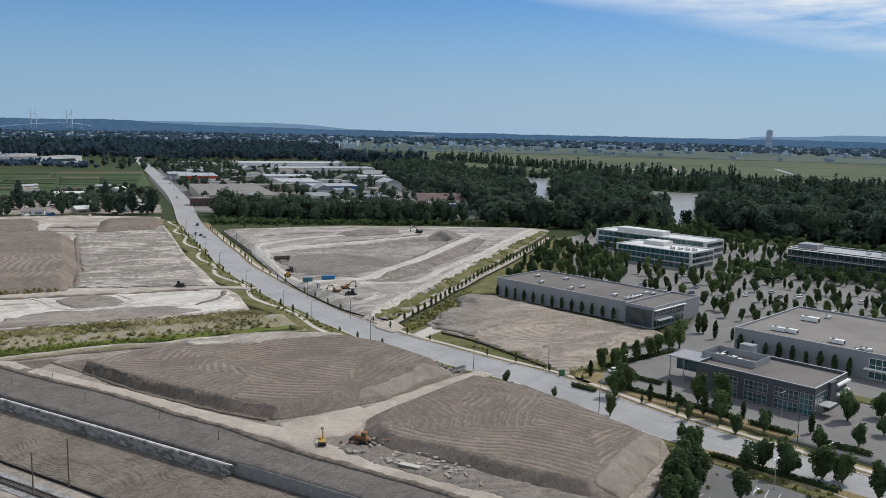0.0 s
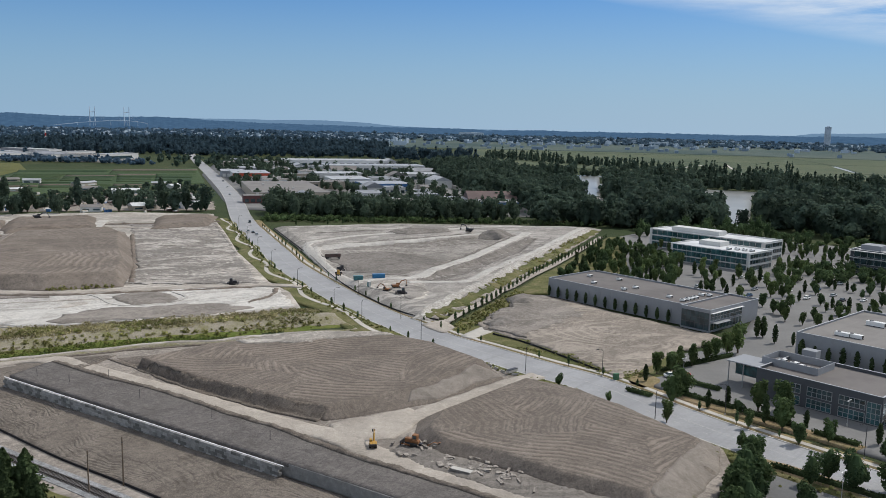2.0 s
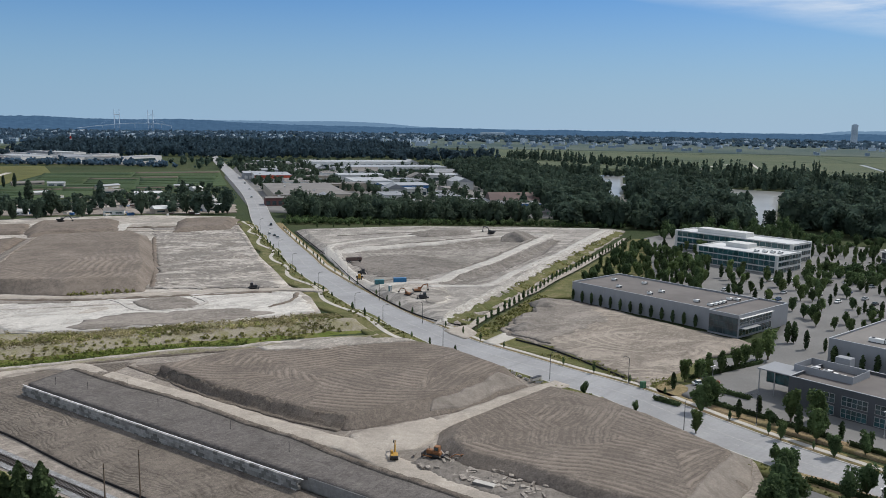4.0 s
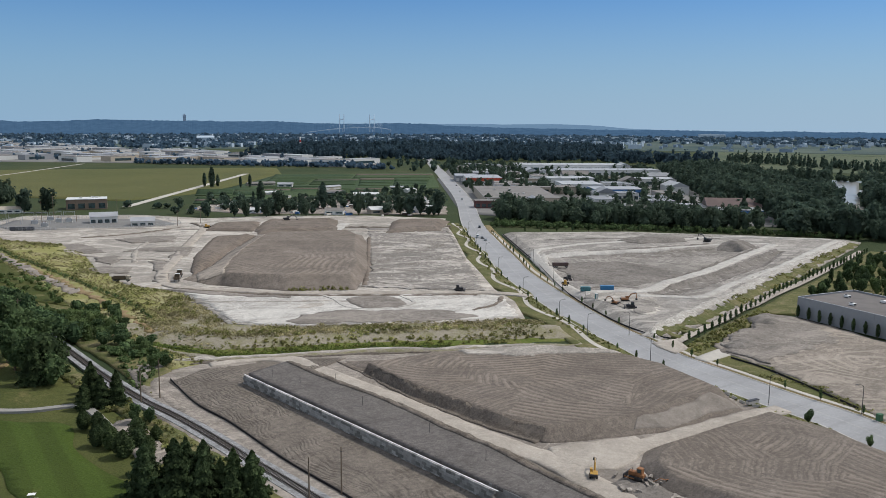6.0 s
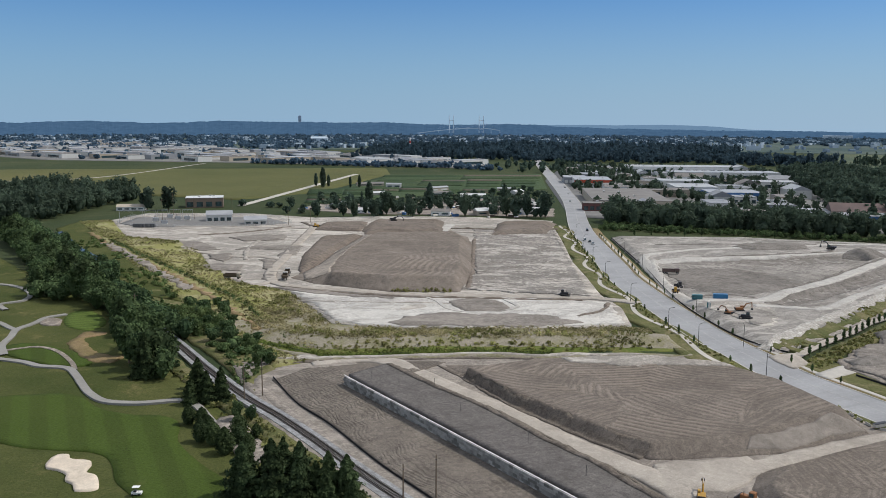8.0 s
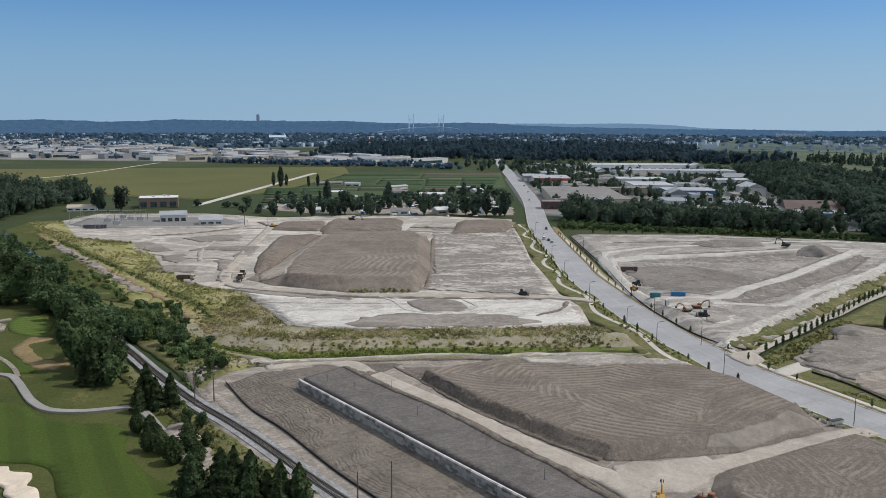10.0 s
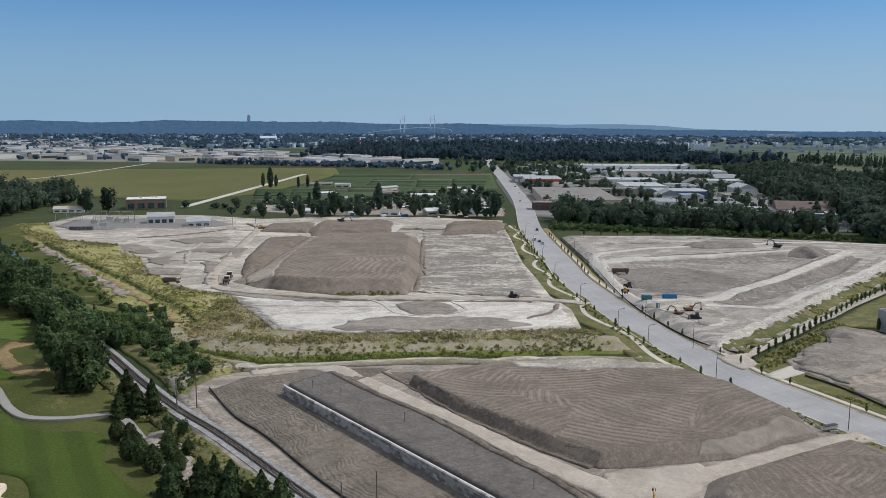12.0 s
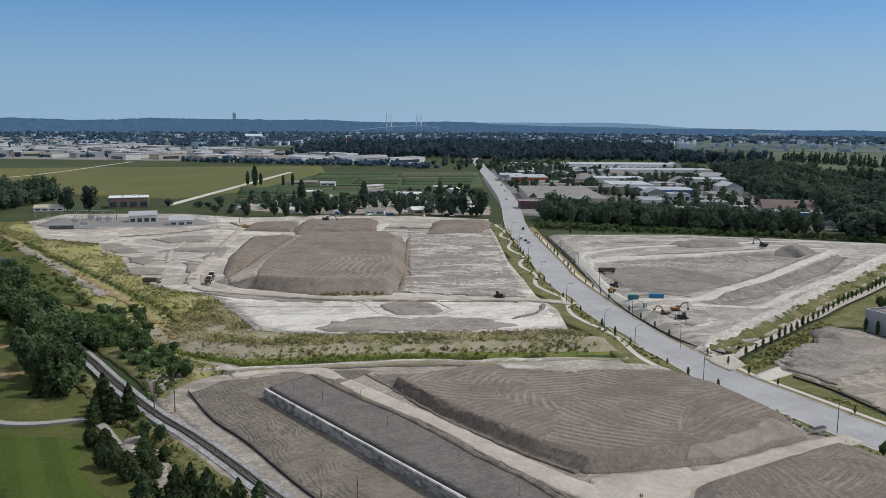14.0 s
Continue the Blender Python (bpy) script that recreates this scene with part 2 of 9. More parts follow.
def painted(name, base, rough=0.6, dirt=0.25, metal=0.0):
    """Painted or rendered surface with dust and rain streaks."""
    n = Nodes(name, rough, metal)
    c = n.mix(n.span(n.noise(0.35, 5, 0.65), 0.42, 0.72, 0, dirt), base, tuple(0.6 * v for v in base))
    c = n.mix(n.span(n.noise(1.5, 4, 0.6, stretch=(1, 1, 0.08)), 0.5, 0.8, 0, dirt), c, tuple(0.7 * v for v in base))
    return n.done(c, n.noise(5, 3), 0.01, 0.2)


def metal_roof(name, base, turn=0.0, rough=0.5):
    n = Nodes(name, rough, 0.0)
    c = n.mix(n.span(n.noise(0.08, 5, 0.6), 0.4, 0.65), base, tuple(0.78 * v for v in base))
    c = n.mix(n.span(n.noise(0.7, 4, 0.7, stretch=(1, 0.1, 1), turn=turn), 0.5, 0.75, 0, 0.35), c, tuple(0.7 * v for v in base))
    return n.done(c, n.noise(2.0, 3), 0.02, 0.3)


def glass(name, tint=(0.02, 0.035, 0.04)):
    n = Nodes(name, 0.08, 0.0, 0.8)
    c = n.mix(n.span(n.noise(0.3, 2), 0.4, 0.6), tint, tuple(2.2 * v for v in tint))
    return n.done(c)


def foliage(name, dark, light, soft=0.22):
    n = Nodes(name, 0.8, spec=0.06)
    r = n.geo.outputs["Random Per Island"]
    c = n.mix(r, dark, light)
    oi = n.t.nodes.new("ShaderNodeObjectInfo")
    c = n.mix(n.span(oi.outputs["Random"], 0, 1, 0.0, 0.35), c, tuple(v * k for v, k in zip(light, (1.10, 1.0, 0.75))))
    c = n.mix(1.0, c, n.mix(1.0, n.grey(n.noise(0.15, 3, 0.6), 0.50, 1.34), n.grey(n.noise(0.05, 2, 0.5), 0.66, 1.28), "MULTIPLY"), "MULTIPLY")
    n.bsdf.inputs["Transmission Weight"].default_value = 0.0
    m = n.done(c)
    tr = n.t.nodes.new("ShaderNodeBsdfTranslucent")
    add = n.t.nodes.new("ShaderNodeMixShader")
    add.inputs[0].default_value = soft
    n.link(c, tr.inputs["Color"])
    out = n.t.nodes["Material Output"]
    n.link(n.bsdf.outputs[0], add.inputs[1])
    n.link(tr.outputs[0], add.inputs[2])
    n.link(add.outputs[0], out.inputs["Surface"])
    return m


SOIL = soil("brown_fill", (0.150, 0.124, 0.102), (0.200, 0.170, 0.145), 0.03, ((50, 0, 1),), 3.4, 0.36, 0, 32.0, 0.30, ((-228, 420), (-262, 470)))
SOIL_T = soil("mound_top", (0.170, 0.143, 0.119), (0.205, 0.175, 0.149), 0.03, ((50, 0, 1),), 3.4, 0.55, 0, 32.0, 0.30, ruts=True)
SOIL_A = soil("tracked_fill", (0.158, 0.133, 0.111), (0.190, 0.162, 0.138), 0.025, ((45, 0, 1),), 2.3, 0.62, 0, 26.0, 0.18, ruts=True)
SOIL_B = soil("dozed_fill", (0.162, 0.137, 0.115), (0.192, 0.165, 0.141), 0.025, ((10, 0, 1),), 2.0, 0.62, 0, 25.0, 0.18, ruts=True)
SOIL_C = soil("ribbed_fill", (0.142, 0.122, 0.103), (0.182, 0.158, 0.135), 0.03, ((-57, 0, 1),), 1.3, 0.34, 0.3, 13.0, 0.35, None, 16)
SOIL_R = soil("grey_spoil", (0.165, 0.149, 0.133), (0.220, 0.201, 0.180), 0.03, ((60, 0, 1),), 3.0, 0.22, 0.3, 28.0, 0.35, ((-58, 455), (-40, 520)))
GREY_SOIL = soil("grey_sand", (0.119, 0.108, 0.101), (0.138, 0.126, 0.116), 0.02, ((28, 0.35, 0.5), (-62, 0.45, 0.6)), 4.0, 0.13)
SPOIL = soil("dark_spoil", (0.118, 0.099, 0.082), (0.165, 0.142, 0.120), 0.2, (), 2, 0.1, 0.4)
SAND = soil("pale_sand", (0.375, 0.345, 0.305), (0.300, 0.270, 0.236), 0.022, ((67, 0.44, 0.54),), 2.6, 0.16, 0.3, 0, 0.75)
TRACK_SAND = soil("beaten_sand", (0.455, 0.432, 0.396), (0.39, 0.368, 0.336), 0.05, (), 2, 0.1, grain=0.5)
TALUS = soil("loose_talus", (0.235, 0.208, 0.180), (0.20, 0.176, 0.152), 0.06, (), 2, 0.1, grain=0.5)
PLOT = soil("plot_fill", (0.318, 0.296, 0.268), (0.235, 0.217, 0.195), 0.03, ((62, 0.44, 0.54),), 2.6, 0.16, 0.4, 0, 0.65)
WHITE_SAND = soil("white_sand", (0.47, 0.448, 0.412), (0.39, 0.364, 0.33), 0.03, ((35, 0.5, 0.6),), 3.5, 0.08, 0.25, 0, 0.45)
WORN = soil("worn_ground", (0.275, 0.244, 0.212), (0.215, 0.188, 0.162), 0.04, ((30, 0.45, 0.6),), 2.6, 0.16, 0.3, 0, 0.6)
DAMP = soil("damp_sand", (0.232, 0.208, 0.183), (0.188, 0.167, 0.146), 0.05, ((40, 0.45, 0.6),), 2.6, 0.2, 0.4, 0, 0.45)
PLOT_GREY = soil("plot_floor", (0.262, 0.242, 0.217), (0.205, 0.187, 0.167), 0.03, ((60, 0, 1),), 3.0, 0.22, 0.3, 28.0, 0.5, ((-58, 455), (-40, 520)))
LOT_DIRT = soil("lot_dirt", (0.268, 0.234, 0.198), (0.205, 0.177, 0.149), 0.03, ((20, 0.46, 0.58),), 2.6, 0.13, 0.3, 0, 0.55, ((52, 330),))
HAUL = soil("haul_track", (0.375, 0.338, 0.293), (0.325, 0.290, 0.249), 0.05, ((40, 0.5, 0.6),), 1.5, 0.06, grain=0.45)
SCRAPED = soil("scraped_ground", (0.300, 0.276, 0.248), (0.170, 0.152, 0.132), 0.045, ((67, 0.30, 0.42), (20, 0.45, 0.6)), 2.8, 0.36, 0.6, 0, 1.0)
RUBBLE = soil("rubble", (0.33, 0.30, 0.265), (0.22, 0.195, 0.17), 0.08, (), 2, 0.1, 0.8)
RIPRAP = soil("riprap", (0.42, 0.395, 0.36), (0.34, 0.315, 0.28), 0.1, (), 2, 0.1, 0.9)
BALLAST = soil("ballast", (0.27, 0.272, 0.275), (0.225, 0.226, 0.228), 0.2, (), 2, 0.1, 0.5)
ROAD = paved("asphalt_road", (0.315, 0.316, 0.32), 0.35, 38)
LOT = paved("parking_asphalt", (0.136, 0.136, 0.134))
LOT_PALE = paved("bleached_asphalt", (0.182, 0.179, 0.173))
WALKWAY = paved("concrete_walk", (0.47, 0.44, 0.39))
CART = paved("cart_path", (0.27, 0.26, 0.24))
KERB = paved("kerb_concrete", (0.50, 0.48, 0.44))
FAIRWAY = turf("fairway", (0.041, 0.063, 0.012), (0.053, 0.074, 0.016), (0.11, 0.105, 0.036), 0.22, (9.0, 128))
GOLF_GREEN = turf("golf_green", (0.068, 0.100, 0.022), (0.082, 0.110, 0.028), (0.12, 0.115, 0.04), 0.1, (4.0, 40))
ROUGH_TURF = turf("golf_rough", (0.050, 0.064, 0.018), (0.084, 0.090, 0.030), (0.17, 0.145, 0.066), 0.38, None, 0.03)
BANK_SOIL = turf("weedy_bank", (0.160, 0.158, 0.066), (0.215, 0.197, 0.115), (0.27, 0.243, 0.19), 0.9, None, 0.06)
DRY_GRASS = turf("dry_grass", (0.182, 0.190, 0.060), (0.252, 0.238, 0.092), (0.33, 0.30, 0.18), 0.65, None, 0.03)
DITCH_GRASS = turf("ditch_grass", (0.095, 0.125, 0.028), (0.135, 0.150, 0.042), (0.20, 0.165, 0.08), 0.45, None, 0.06)
RED_GRASS = turf("rusty_grass", (0.20, 0.148, 0.075), (0.17, 0.142, 0.064), (0.27, 0.19, 0.115), 0.7, None, 0.04)
GREEN_GRASS = turf("verge_grass", (0.084, 0.096, 0.036), (0.125, 0.122, 0.050), (0.20, 0.17, 0.095), 0.6, None, 0.05)
DIRT_VERGE = turf("dry_verge", (0.25, 0.185, 0.11), (0.18, 0.16, 0.075), (0.31, 0.245, 0.16), 0.5, None, 0.06)
PLAIN = turf("lowland", (0.034, 0.050, 0.022), (0.056, 0.068, 0.030), (0.095, 0.092, 0.05), 0.4, None, 0.006)
BIG_FIELD = turf("field", (0.086, 0.094, 0.036), (0.118, 0.114, 0.046), (0.150, 0.138, 0.062), 0.3, None, 0.004)
DELTA = turf("delta_field", (0.070, 0.092, 0.058), (0.100, 0.116, 0.070), (0.14, 0.138, 0.088), 0.4, None, 0.004)
CROP = turf("nursery_rows", (0.042, 0.066, 0.032), (0.062, 0.084, 0.040), (0.095, 0.098, 0.062), 0.35, (9.0, 68), 0.01)
GREYLAND = paved("yard", (0.19, 0.185, 0.175))
# greens of the far plain, with air haze painted in as extra blue
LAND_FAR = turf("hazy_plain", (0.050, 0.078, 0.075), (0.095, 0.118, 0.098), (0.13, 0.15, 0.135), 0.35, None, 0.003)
BUNKER = soil("bunker_sand", (0.60, 0.52, 0.42), (0.55, 0.47, 0.375), 0.1, (), 2, 0.1, grain=0.25)

LEAF = foliage("broadleaf", (0.038, 0.070, 0.036), (0.108, 0.160, 0.072), 0.34)
LEAF_LIGHT = foliage("young_leaf", (0.062, 0.104, 0.042), (0.150, 0.205, 0.086), 0.4)
LEAF_DARK = foliage("conifer_leaf", (0.030, 0.050, 0.025), (0.070, 0.100, 0.046), 0.3)
WEED = foliage("ditch_weed", (0.085, 0.125, 0.028), (0.185, 0.225, 0.062), 0.3)
# distance haze put into the next three leaf colours: bluer and paler further off
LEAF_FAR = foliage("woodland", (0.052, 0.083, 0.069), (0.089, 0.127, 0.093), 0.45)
LEAF_BAND = foliage("forest_band_haze", (0.050, 0.086, 0.118), (0.058, 0.096, 0.124), 0.5)
LEAF_HAZE = foliage("far_woodland_haze", (0.080, 0.136, 0.198), (0.090, 0.148, 0.208), 0.5)
SHRUB = foliage("shrub", (0.145, 0.162, 0.056), (0.285, 0.282, 0.118), 0.4)
TUFT = foliage("dry_tuft", (0.22, 0.20, 0.10), (0.37, 0.335, 0.20), 0.35)
BARK = painted("bark", (0.11, 0.085, 0.06), 0.9, 0.5)
POLE_WOOD = painted("pole_wood", (0.15, 0.115, 0.085), 0.9, 0.5)

WHITE = painted("white_paint", (0.72, 0.72, 0.70), 0.5, 0.2)
OFFWHITE = painted("pale_cladding", (0.55, 0.55, 0.53), 0.6, 0.25)
GREY_WALL = painted("grey_panel", (0.26, 0.27, 0.285), 0.7, 0.2)
DARK_WALL = painted("dark_panel", (0.075, 0.08, 0.088), 0.6, 0.2)
TAN_WALL = painted("tan_wall", (0.40, 0.35, 0.28), 0.8, 0.3)
RED_WALL = painted("red_cladding", (0.50, 0.085, 0.045), 0.6, 0.2)
RUST_ROOF = metal_roof("rust_roof", (0.125, 0.085, 0.075), 30)
BLUE_WALL = painted("blue_cladding", (0.06, 0.16, 0.36), 0.5, 0.2)
BLUE_PLASTIC = painted("blue_tank", (0.03, 0.15, 0.30), 0.4, 0.2)
TEAL_PAINT = painted("teal_container", (0.05, 0.16, 0.18), 0.5, 0.3)
ROOF_GREY = metal_roof("membrane_grey", (0.20, 0.188, 0.176), 45, 0.9)
ROOF_DARK = metal_roof("membrane_dark", (0.155, 0.142, 0.134), 45, 0.9)
ROOF_WHITE = metal_roof("membrane_white", (0.58, 0.59, 0.59), 45, 0.7)
ROOF_PALE = metal_roof("sheet_pale", (0.34, 0.35, 0.365), 20, 0.5)
GLASS = glass("window_glass")
GLASS_BLUE = glass("teal_glass", (0.016, 0.048, 0.054))
STEEL = painted("galvanised", (0.42, 0.43, 0.44), 0.45, 0.2, 0.6)
DARK_STEEL = painted("dark_steel", (0.045, 0.045, 0.05), 0.5, 0.3, 0.3)
RAIL_STEEL = painted("rail_steel", (0.13, 0.11, 0.095), 0.4, 0.4, 0.6)
TIE_WOOD = painted("tie", (0.075, 0.065, 0.058), 0.9, 0.5)
n = Nodes("lock_block", 0.95)
info = n.t.nodes.new("ShaderNodeObjectInfo")
BLOCK = n.done(n.mix(1.0, n.mix(info.outputs["Random"], (0.13, 0.128, 0.122), (0.37, 0.363, 0.35)), n.grey(n.noise(0.8, 5, 0.7), 0.75, 1.15), "MULTIPLY"), n.noise(4.0, 4), 0.03, 0.5)
FABRIC = painted("silt_fabric", (0.018, 0.018, 0.02), 0.8, 0.2)
GEOTEX = painted("white_fabric", (0.78, 0.78, 0.77), 0.8, 0.15)
YELLOW = painted("machine_yellow", (0.42, 0.245, 0.05), 0.5, 0.45)
ORANGE = painted("machine_orange", (0.25, 0.115, 0.05), 0.6, 0.6)
RUBBER = painted("rubber", (0.02, 0.02, 0.02), 0.8, 0.3)
RED_PAINT = painted("red_paint", (0.35, 0.02, 0.02), 0.35, 0.15)
GREEN_DOOR = painted("green_panel", (0.05, 0.13, 0.07), 0.6, 0.3)

n = Nodes("river_water", 0.28, 0.0, 0.45)
WATER = n.done(n.mix(n.span(n.noise(0.01, 3), 0.4, 0.6), (0.20, 0.205, 0.195), (0.26, 0.262, 0.25)), n.noise(0.4, 4), 0.05, 0.3)
n = Nodes("creek_water", 0.22, 0.0, 0.35)
CREEK = n.done((0.03, 0.045, 0.05), n.noise(0.8, 3), 0.03, 0.3)


# ---- mesh helpers ----
def mesh_of(name, verts, faces, mat, smooth=False):
    me = bpy.data.meshes.new(name)
    me.from_pydata([tuple(map(float, v)) for v in verts], [], [tuple(int(i) for i in f) for f in faces])
    me.materials.append(mat)
    if smooth:
        me.polygons.foreach_set("use_smooth", [True] * len(me.polygons))
    me.update()
    return me


def thing(name, label, category, group="", kind="", at=(0, 0, 0), turn=0.0, data=None):
    ob = new(name, data)
    ob.matrix_basis = pose(*at, 0, 0, turn)
    return tagged(ob, label, category, group, kind)


def part(name, bm, mat, parent, label="", smooth=False):
    """Links a bmesh, or a ready mesh, as one part of a thing or part."""
    if isinstance(bm, bpy.types.Mesh):
        me = bm
    else:
        me = bpy.data.meshes.new(name)
        bm.to_mesh(me)
        bm.free()
        me.materials.append(mat)
        if smooth:
            me.polygons.foreach_set("use_smooth", [True] * len(me.polygons))
    ob = new(name, me)
    ob.parent = parent
    return tagged(ob, label) if label else ob


def add_box(bm, x0, x1, y0, y1, z0, z1, bevel=0.0, m=None):
    made = bmesh.ops.create_cube(bm, size=1.0)["verts"]
    for v in made:
        v.co = Vector(((x0 + x1) / 2 + v.co.x * (x1 - x0), (y0 + y1) / 2 + v.co.y * (y1 - y0), (z0 + z1) / 2 + v.co.z * (z1 - z0)))
    if bevel:
        edges = list({e for v in made for e in v.link_edges})
        bmesh.ops.bevel(bm, geom=edges, offset=bevel, segments=1, affect="EDGES")
    if m is not None:
        bmesh.ops.transform(bm, matrix=m, verts=made if not bevel else bm.verts[:])
    return bm


def box(x0, x1, y0, y1, z0, z1, bevel=0.0):
    return add_box(bmesh.new(), x0, x1, y0, y1, z0, z1, bevel)


def add_tube(bm, a, b, r0, r1=None, sides=8):
    a, b = Vector(a), Vector(b)
    d = b - a
    made = bmesh.ops.create_cone(bm, cap_ends=True, segments=sides, radius1=r0, radius2=r0 if r1 is None else r1, depth=d.length)["verts"]
    m = Matrix.Translation((a + b) / 2) @ d.to_track_quat("Z", "Y").to_matrix().to_4x4()
    bmesh.ops.transform(bm, matrix=m, verts=made)
    return bm


def tube(a, b, r0, r1=None, sides=8):
    return add_tube(bmesh.new(), a, b, r0, r1, sides)


def inside(px, py, poly):
    """Which points lie in the polygon."""
    res = np.zeros(px.shape, bool)
    q = np.asarray(poly, float)
    for (x0, y0), (x1, y1) in zip(q, np.roll(q, -1, 0)):
        c = (y0 > py) != (y1 > py)
        with np.errstate(divide="ignore", invalid="ignore"):
            res ^= c & (px < (x1 - x0) * (py - y0) / (y1 - y0 + 1e-12) + x0)
    return res


def to_line(px, py, line, closed=True):
    """Distance to a polyline, and the nearest place on it."""
    q = np.asarray(line, float)
    pairs = list(zip(q, np.roll(q, -1, 0))) if closed else list(zip(q[:-1], q[1:]))
    best, bx, by = np.full(px.shape, 1e9), px.copy(), py.copy()
    for a, b in pairs:
        e = b - a
        s = np.clip(((px - a[0]) * e[0] + (py - a[1]) * e[1]) / (e @ e + 1e-12), 0, 1)
        qx, qy = a[0] + s * e[0], a[1] + s * e[1]
        d = np.hypot(px - qx, py - qy)
        near = d < best
        best, bx, by = np.where(near, d, best), np.where(near, qx, bx), np.where(near, qy, by)
    return best, bx, by


def spline(pts, step=4.0, closed=False):
    """A smooth line through the points, evenly stepped."""
    q = [Vector((*p, 0)[:3]) for p in pts]
    k = len(q)
    out = []
    for i in range(k if closed else k - 1):
        a, b = q[i], q[(i + 1) % k]
        p0 = q[i - 1] if closed or i else a + (a - b)
        p3 = q[(i + 2) % k] if closed or i + 2 < k else b + (b - a)
        m = max(1, int((b - a).length / step))
        for j in range(m):
            t = j / m
            out.append(0.5 * (2 * a + (b - p0) * t + (2 * p0 - 5 * a + 4 * b - p3) * t * t + (3 * a - p0 - 3 * b + p3) * t ** 3))
    if not closed:
        out.append(q[-1])
    return [(v.x, v.y) for v in out]


def lumps(x, y, scale, seed=0):
    """Cheap smooth noise of about -1 to 1."""
    r = np.random.RandomState(seed)
    s = np.zeros(x.shape)
    for k in range(6):
        a, f, p = r.uniform(0, 6.28), scale * r.uniform(0.6, 2.2), r.uniform(0, 6.28, 2)
        s += np.sin((x * math.cos(a) + y * math.sin(a)) * f + p[0] + 1.3 * np.sin((y * math.cos(a) - x * math.sin(a)) * f * 0.6 + p[1]))
    return s / 3.5


def ragged(poly, amp=0.8, step=2.5, seed=0):
    """The polygon with an uneven edge."""
    q = [tuple(p) for p in poly]
    out = []
    for a, b in zip(q, q[1:] + q[:1]):
        k = max(1, int(math.dist(a, b) / step))
        out += [(a[0] + (b[0] - a[0]) * i / k, a[1] + (b[1] - a[1]) * i / k) for i in range(k)]
    x, y = np.array(out).T
    return list(zip(x + amp * lumps(x, y, 0.35, seed) + 0.5 * amp * lumps(x, y, 1.1, seed + 7), y + amp * lumps(x, y, 0.35, seed + 3) + 0.5 * amp * lumps(x, y, 1.1, seed + 9)))


def sheet(poly, res, height, skirt=0.8):
    """Vertices and faces of a ground sheet cut to the polygon. height(x, y, d): d is the distance from its edge."""
    q = np.asarray(poly, float)
    lo, hi = q.min(0) - res, q.max(0) + res
    nx, ny = int((hi[0] - lo[0]) / res) + 1, int((hi[1] - lo[1]) / res) + 1
    gx, gy = np.meshgrid(lo[0] + res * np.arange(nx + 1), lo[1] + res * np.arange(ny + 1), indexing="ij")
    keep = inside(gx[:-1, :-1] + res / 2, gy[:-1, :-1] + res / 2, q)
    ids = np.arange((nx + 1) * (ny + 1)).reshape(nx + 1, ny + 1)
    faces = np.stack([ids[:-1, :-1], ids[1:, :-1], ids[1:, 1:], ids[:-1, 1:]], -1)[keep]
    count = np.zeros(ids.size, int)
    np.add.at(count, faces.ravel(), 1)
    used = np.where(count > 0)[0]
    remap = np.full(ids.size, -1)
    remap[used] = np.arange(len(used))
    faces = remap[faces]
    x, y, c = gx.ravel()[used], gy.ravel()[used], count[used]
    d, bx, by = to_line(x, y, q)
    edge = c < 4
    x, y, d = np.where(edge, bx, x), np.where(edge, by, y), np.where(edge, 0, d)
    z = height(x, y, d) + 0 * x
    verts = np.stack([x, y, z], 1)
    if skirt:
        e = np.concatenate([faces[:, [i, (i + 1) % 4]] for i in range(4)])
        key = np.sort(e, 1)
        _, first, cnt = np.unique(key, axis=0, return_index=True, return_counts=True)
        e = e[first[cnt == 1]]
        ring = np.unique(e)
        low = np.full(len(verts), -1)
        low[ring] = len(verts) + np.arange(len(ring))
        verts = np.concatenate([verts, verts[ring] - [0, 0, skirt]])
        faces = np.concatenate([faces, np.stack([e[:, 1], e[:, 0], low[e[:, 0]], low[e[:, 1]]], 1)])
    return verts, faces


def parcel(name, poly, res, height, mat, label, category, kind="structure", group="", skirt=0.8, smooth=True, rag=0.0, ruts=None):
    if rag:
        poly = ragged(poly, rag)
    if not callable(height):
        level = height
        height = lambda x, y, d: level + 0 * x
    v, f = sheet(poly, res, height, skirt)
    me = mesh_of(name, v, f, mat, smooth)
    if ruts is not None:
        me.attributes.new("ruts", "FLOAT", "POINT").data.foreach_set("value", ruts(v[:, 0], v[:, 1]).astype(np.float32))
    return tagged(new(name, me), label, category, group, kind)


def ribbon(line, width, z, thick=0.3, crown=0.0):
    """Vertices and faces of a strip of that width along a line, with edges that go down."""
    q = np.asarray(line, float)
    e = np.gradient(q, axis=0)
    nrm = np.stack([-e[:, 1], e[:, 0]], 1) / (np.linalg.norm(e, axis=1)[:, None] + 1e-9)
    w = (np.asarray(width, float) * np.ones(len(q)))[:, None] / 2
    zz = np.asarray(z, float) * np.ones(len(q))
    rows = []
    for s, dz in ((1, -thick), (1, 0), (0, crown), (-1, 0), (-1, -thick)):
        rows.append(np.concatenate([q + s * w * nrm, (zz + dz)[:, None]], 1))
    k = len(q)
    faces = [(r * k + i, (r + 1) * k + i, (r + 1) * k + i + 1, r * k + i + 1) for r in range(4) for i in range(k - 1)]
    return np.concatenate(rows), faces


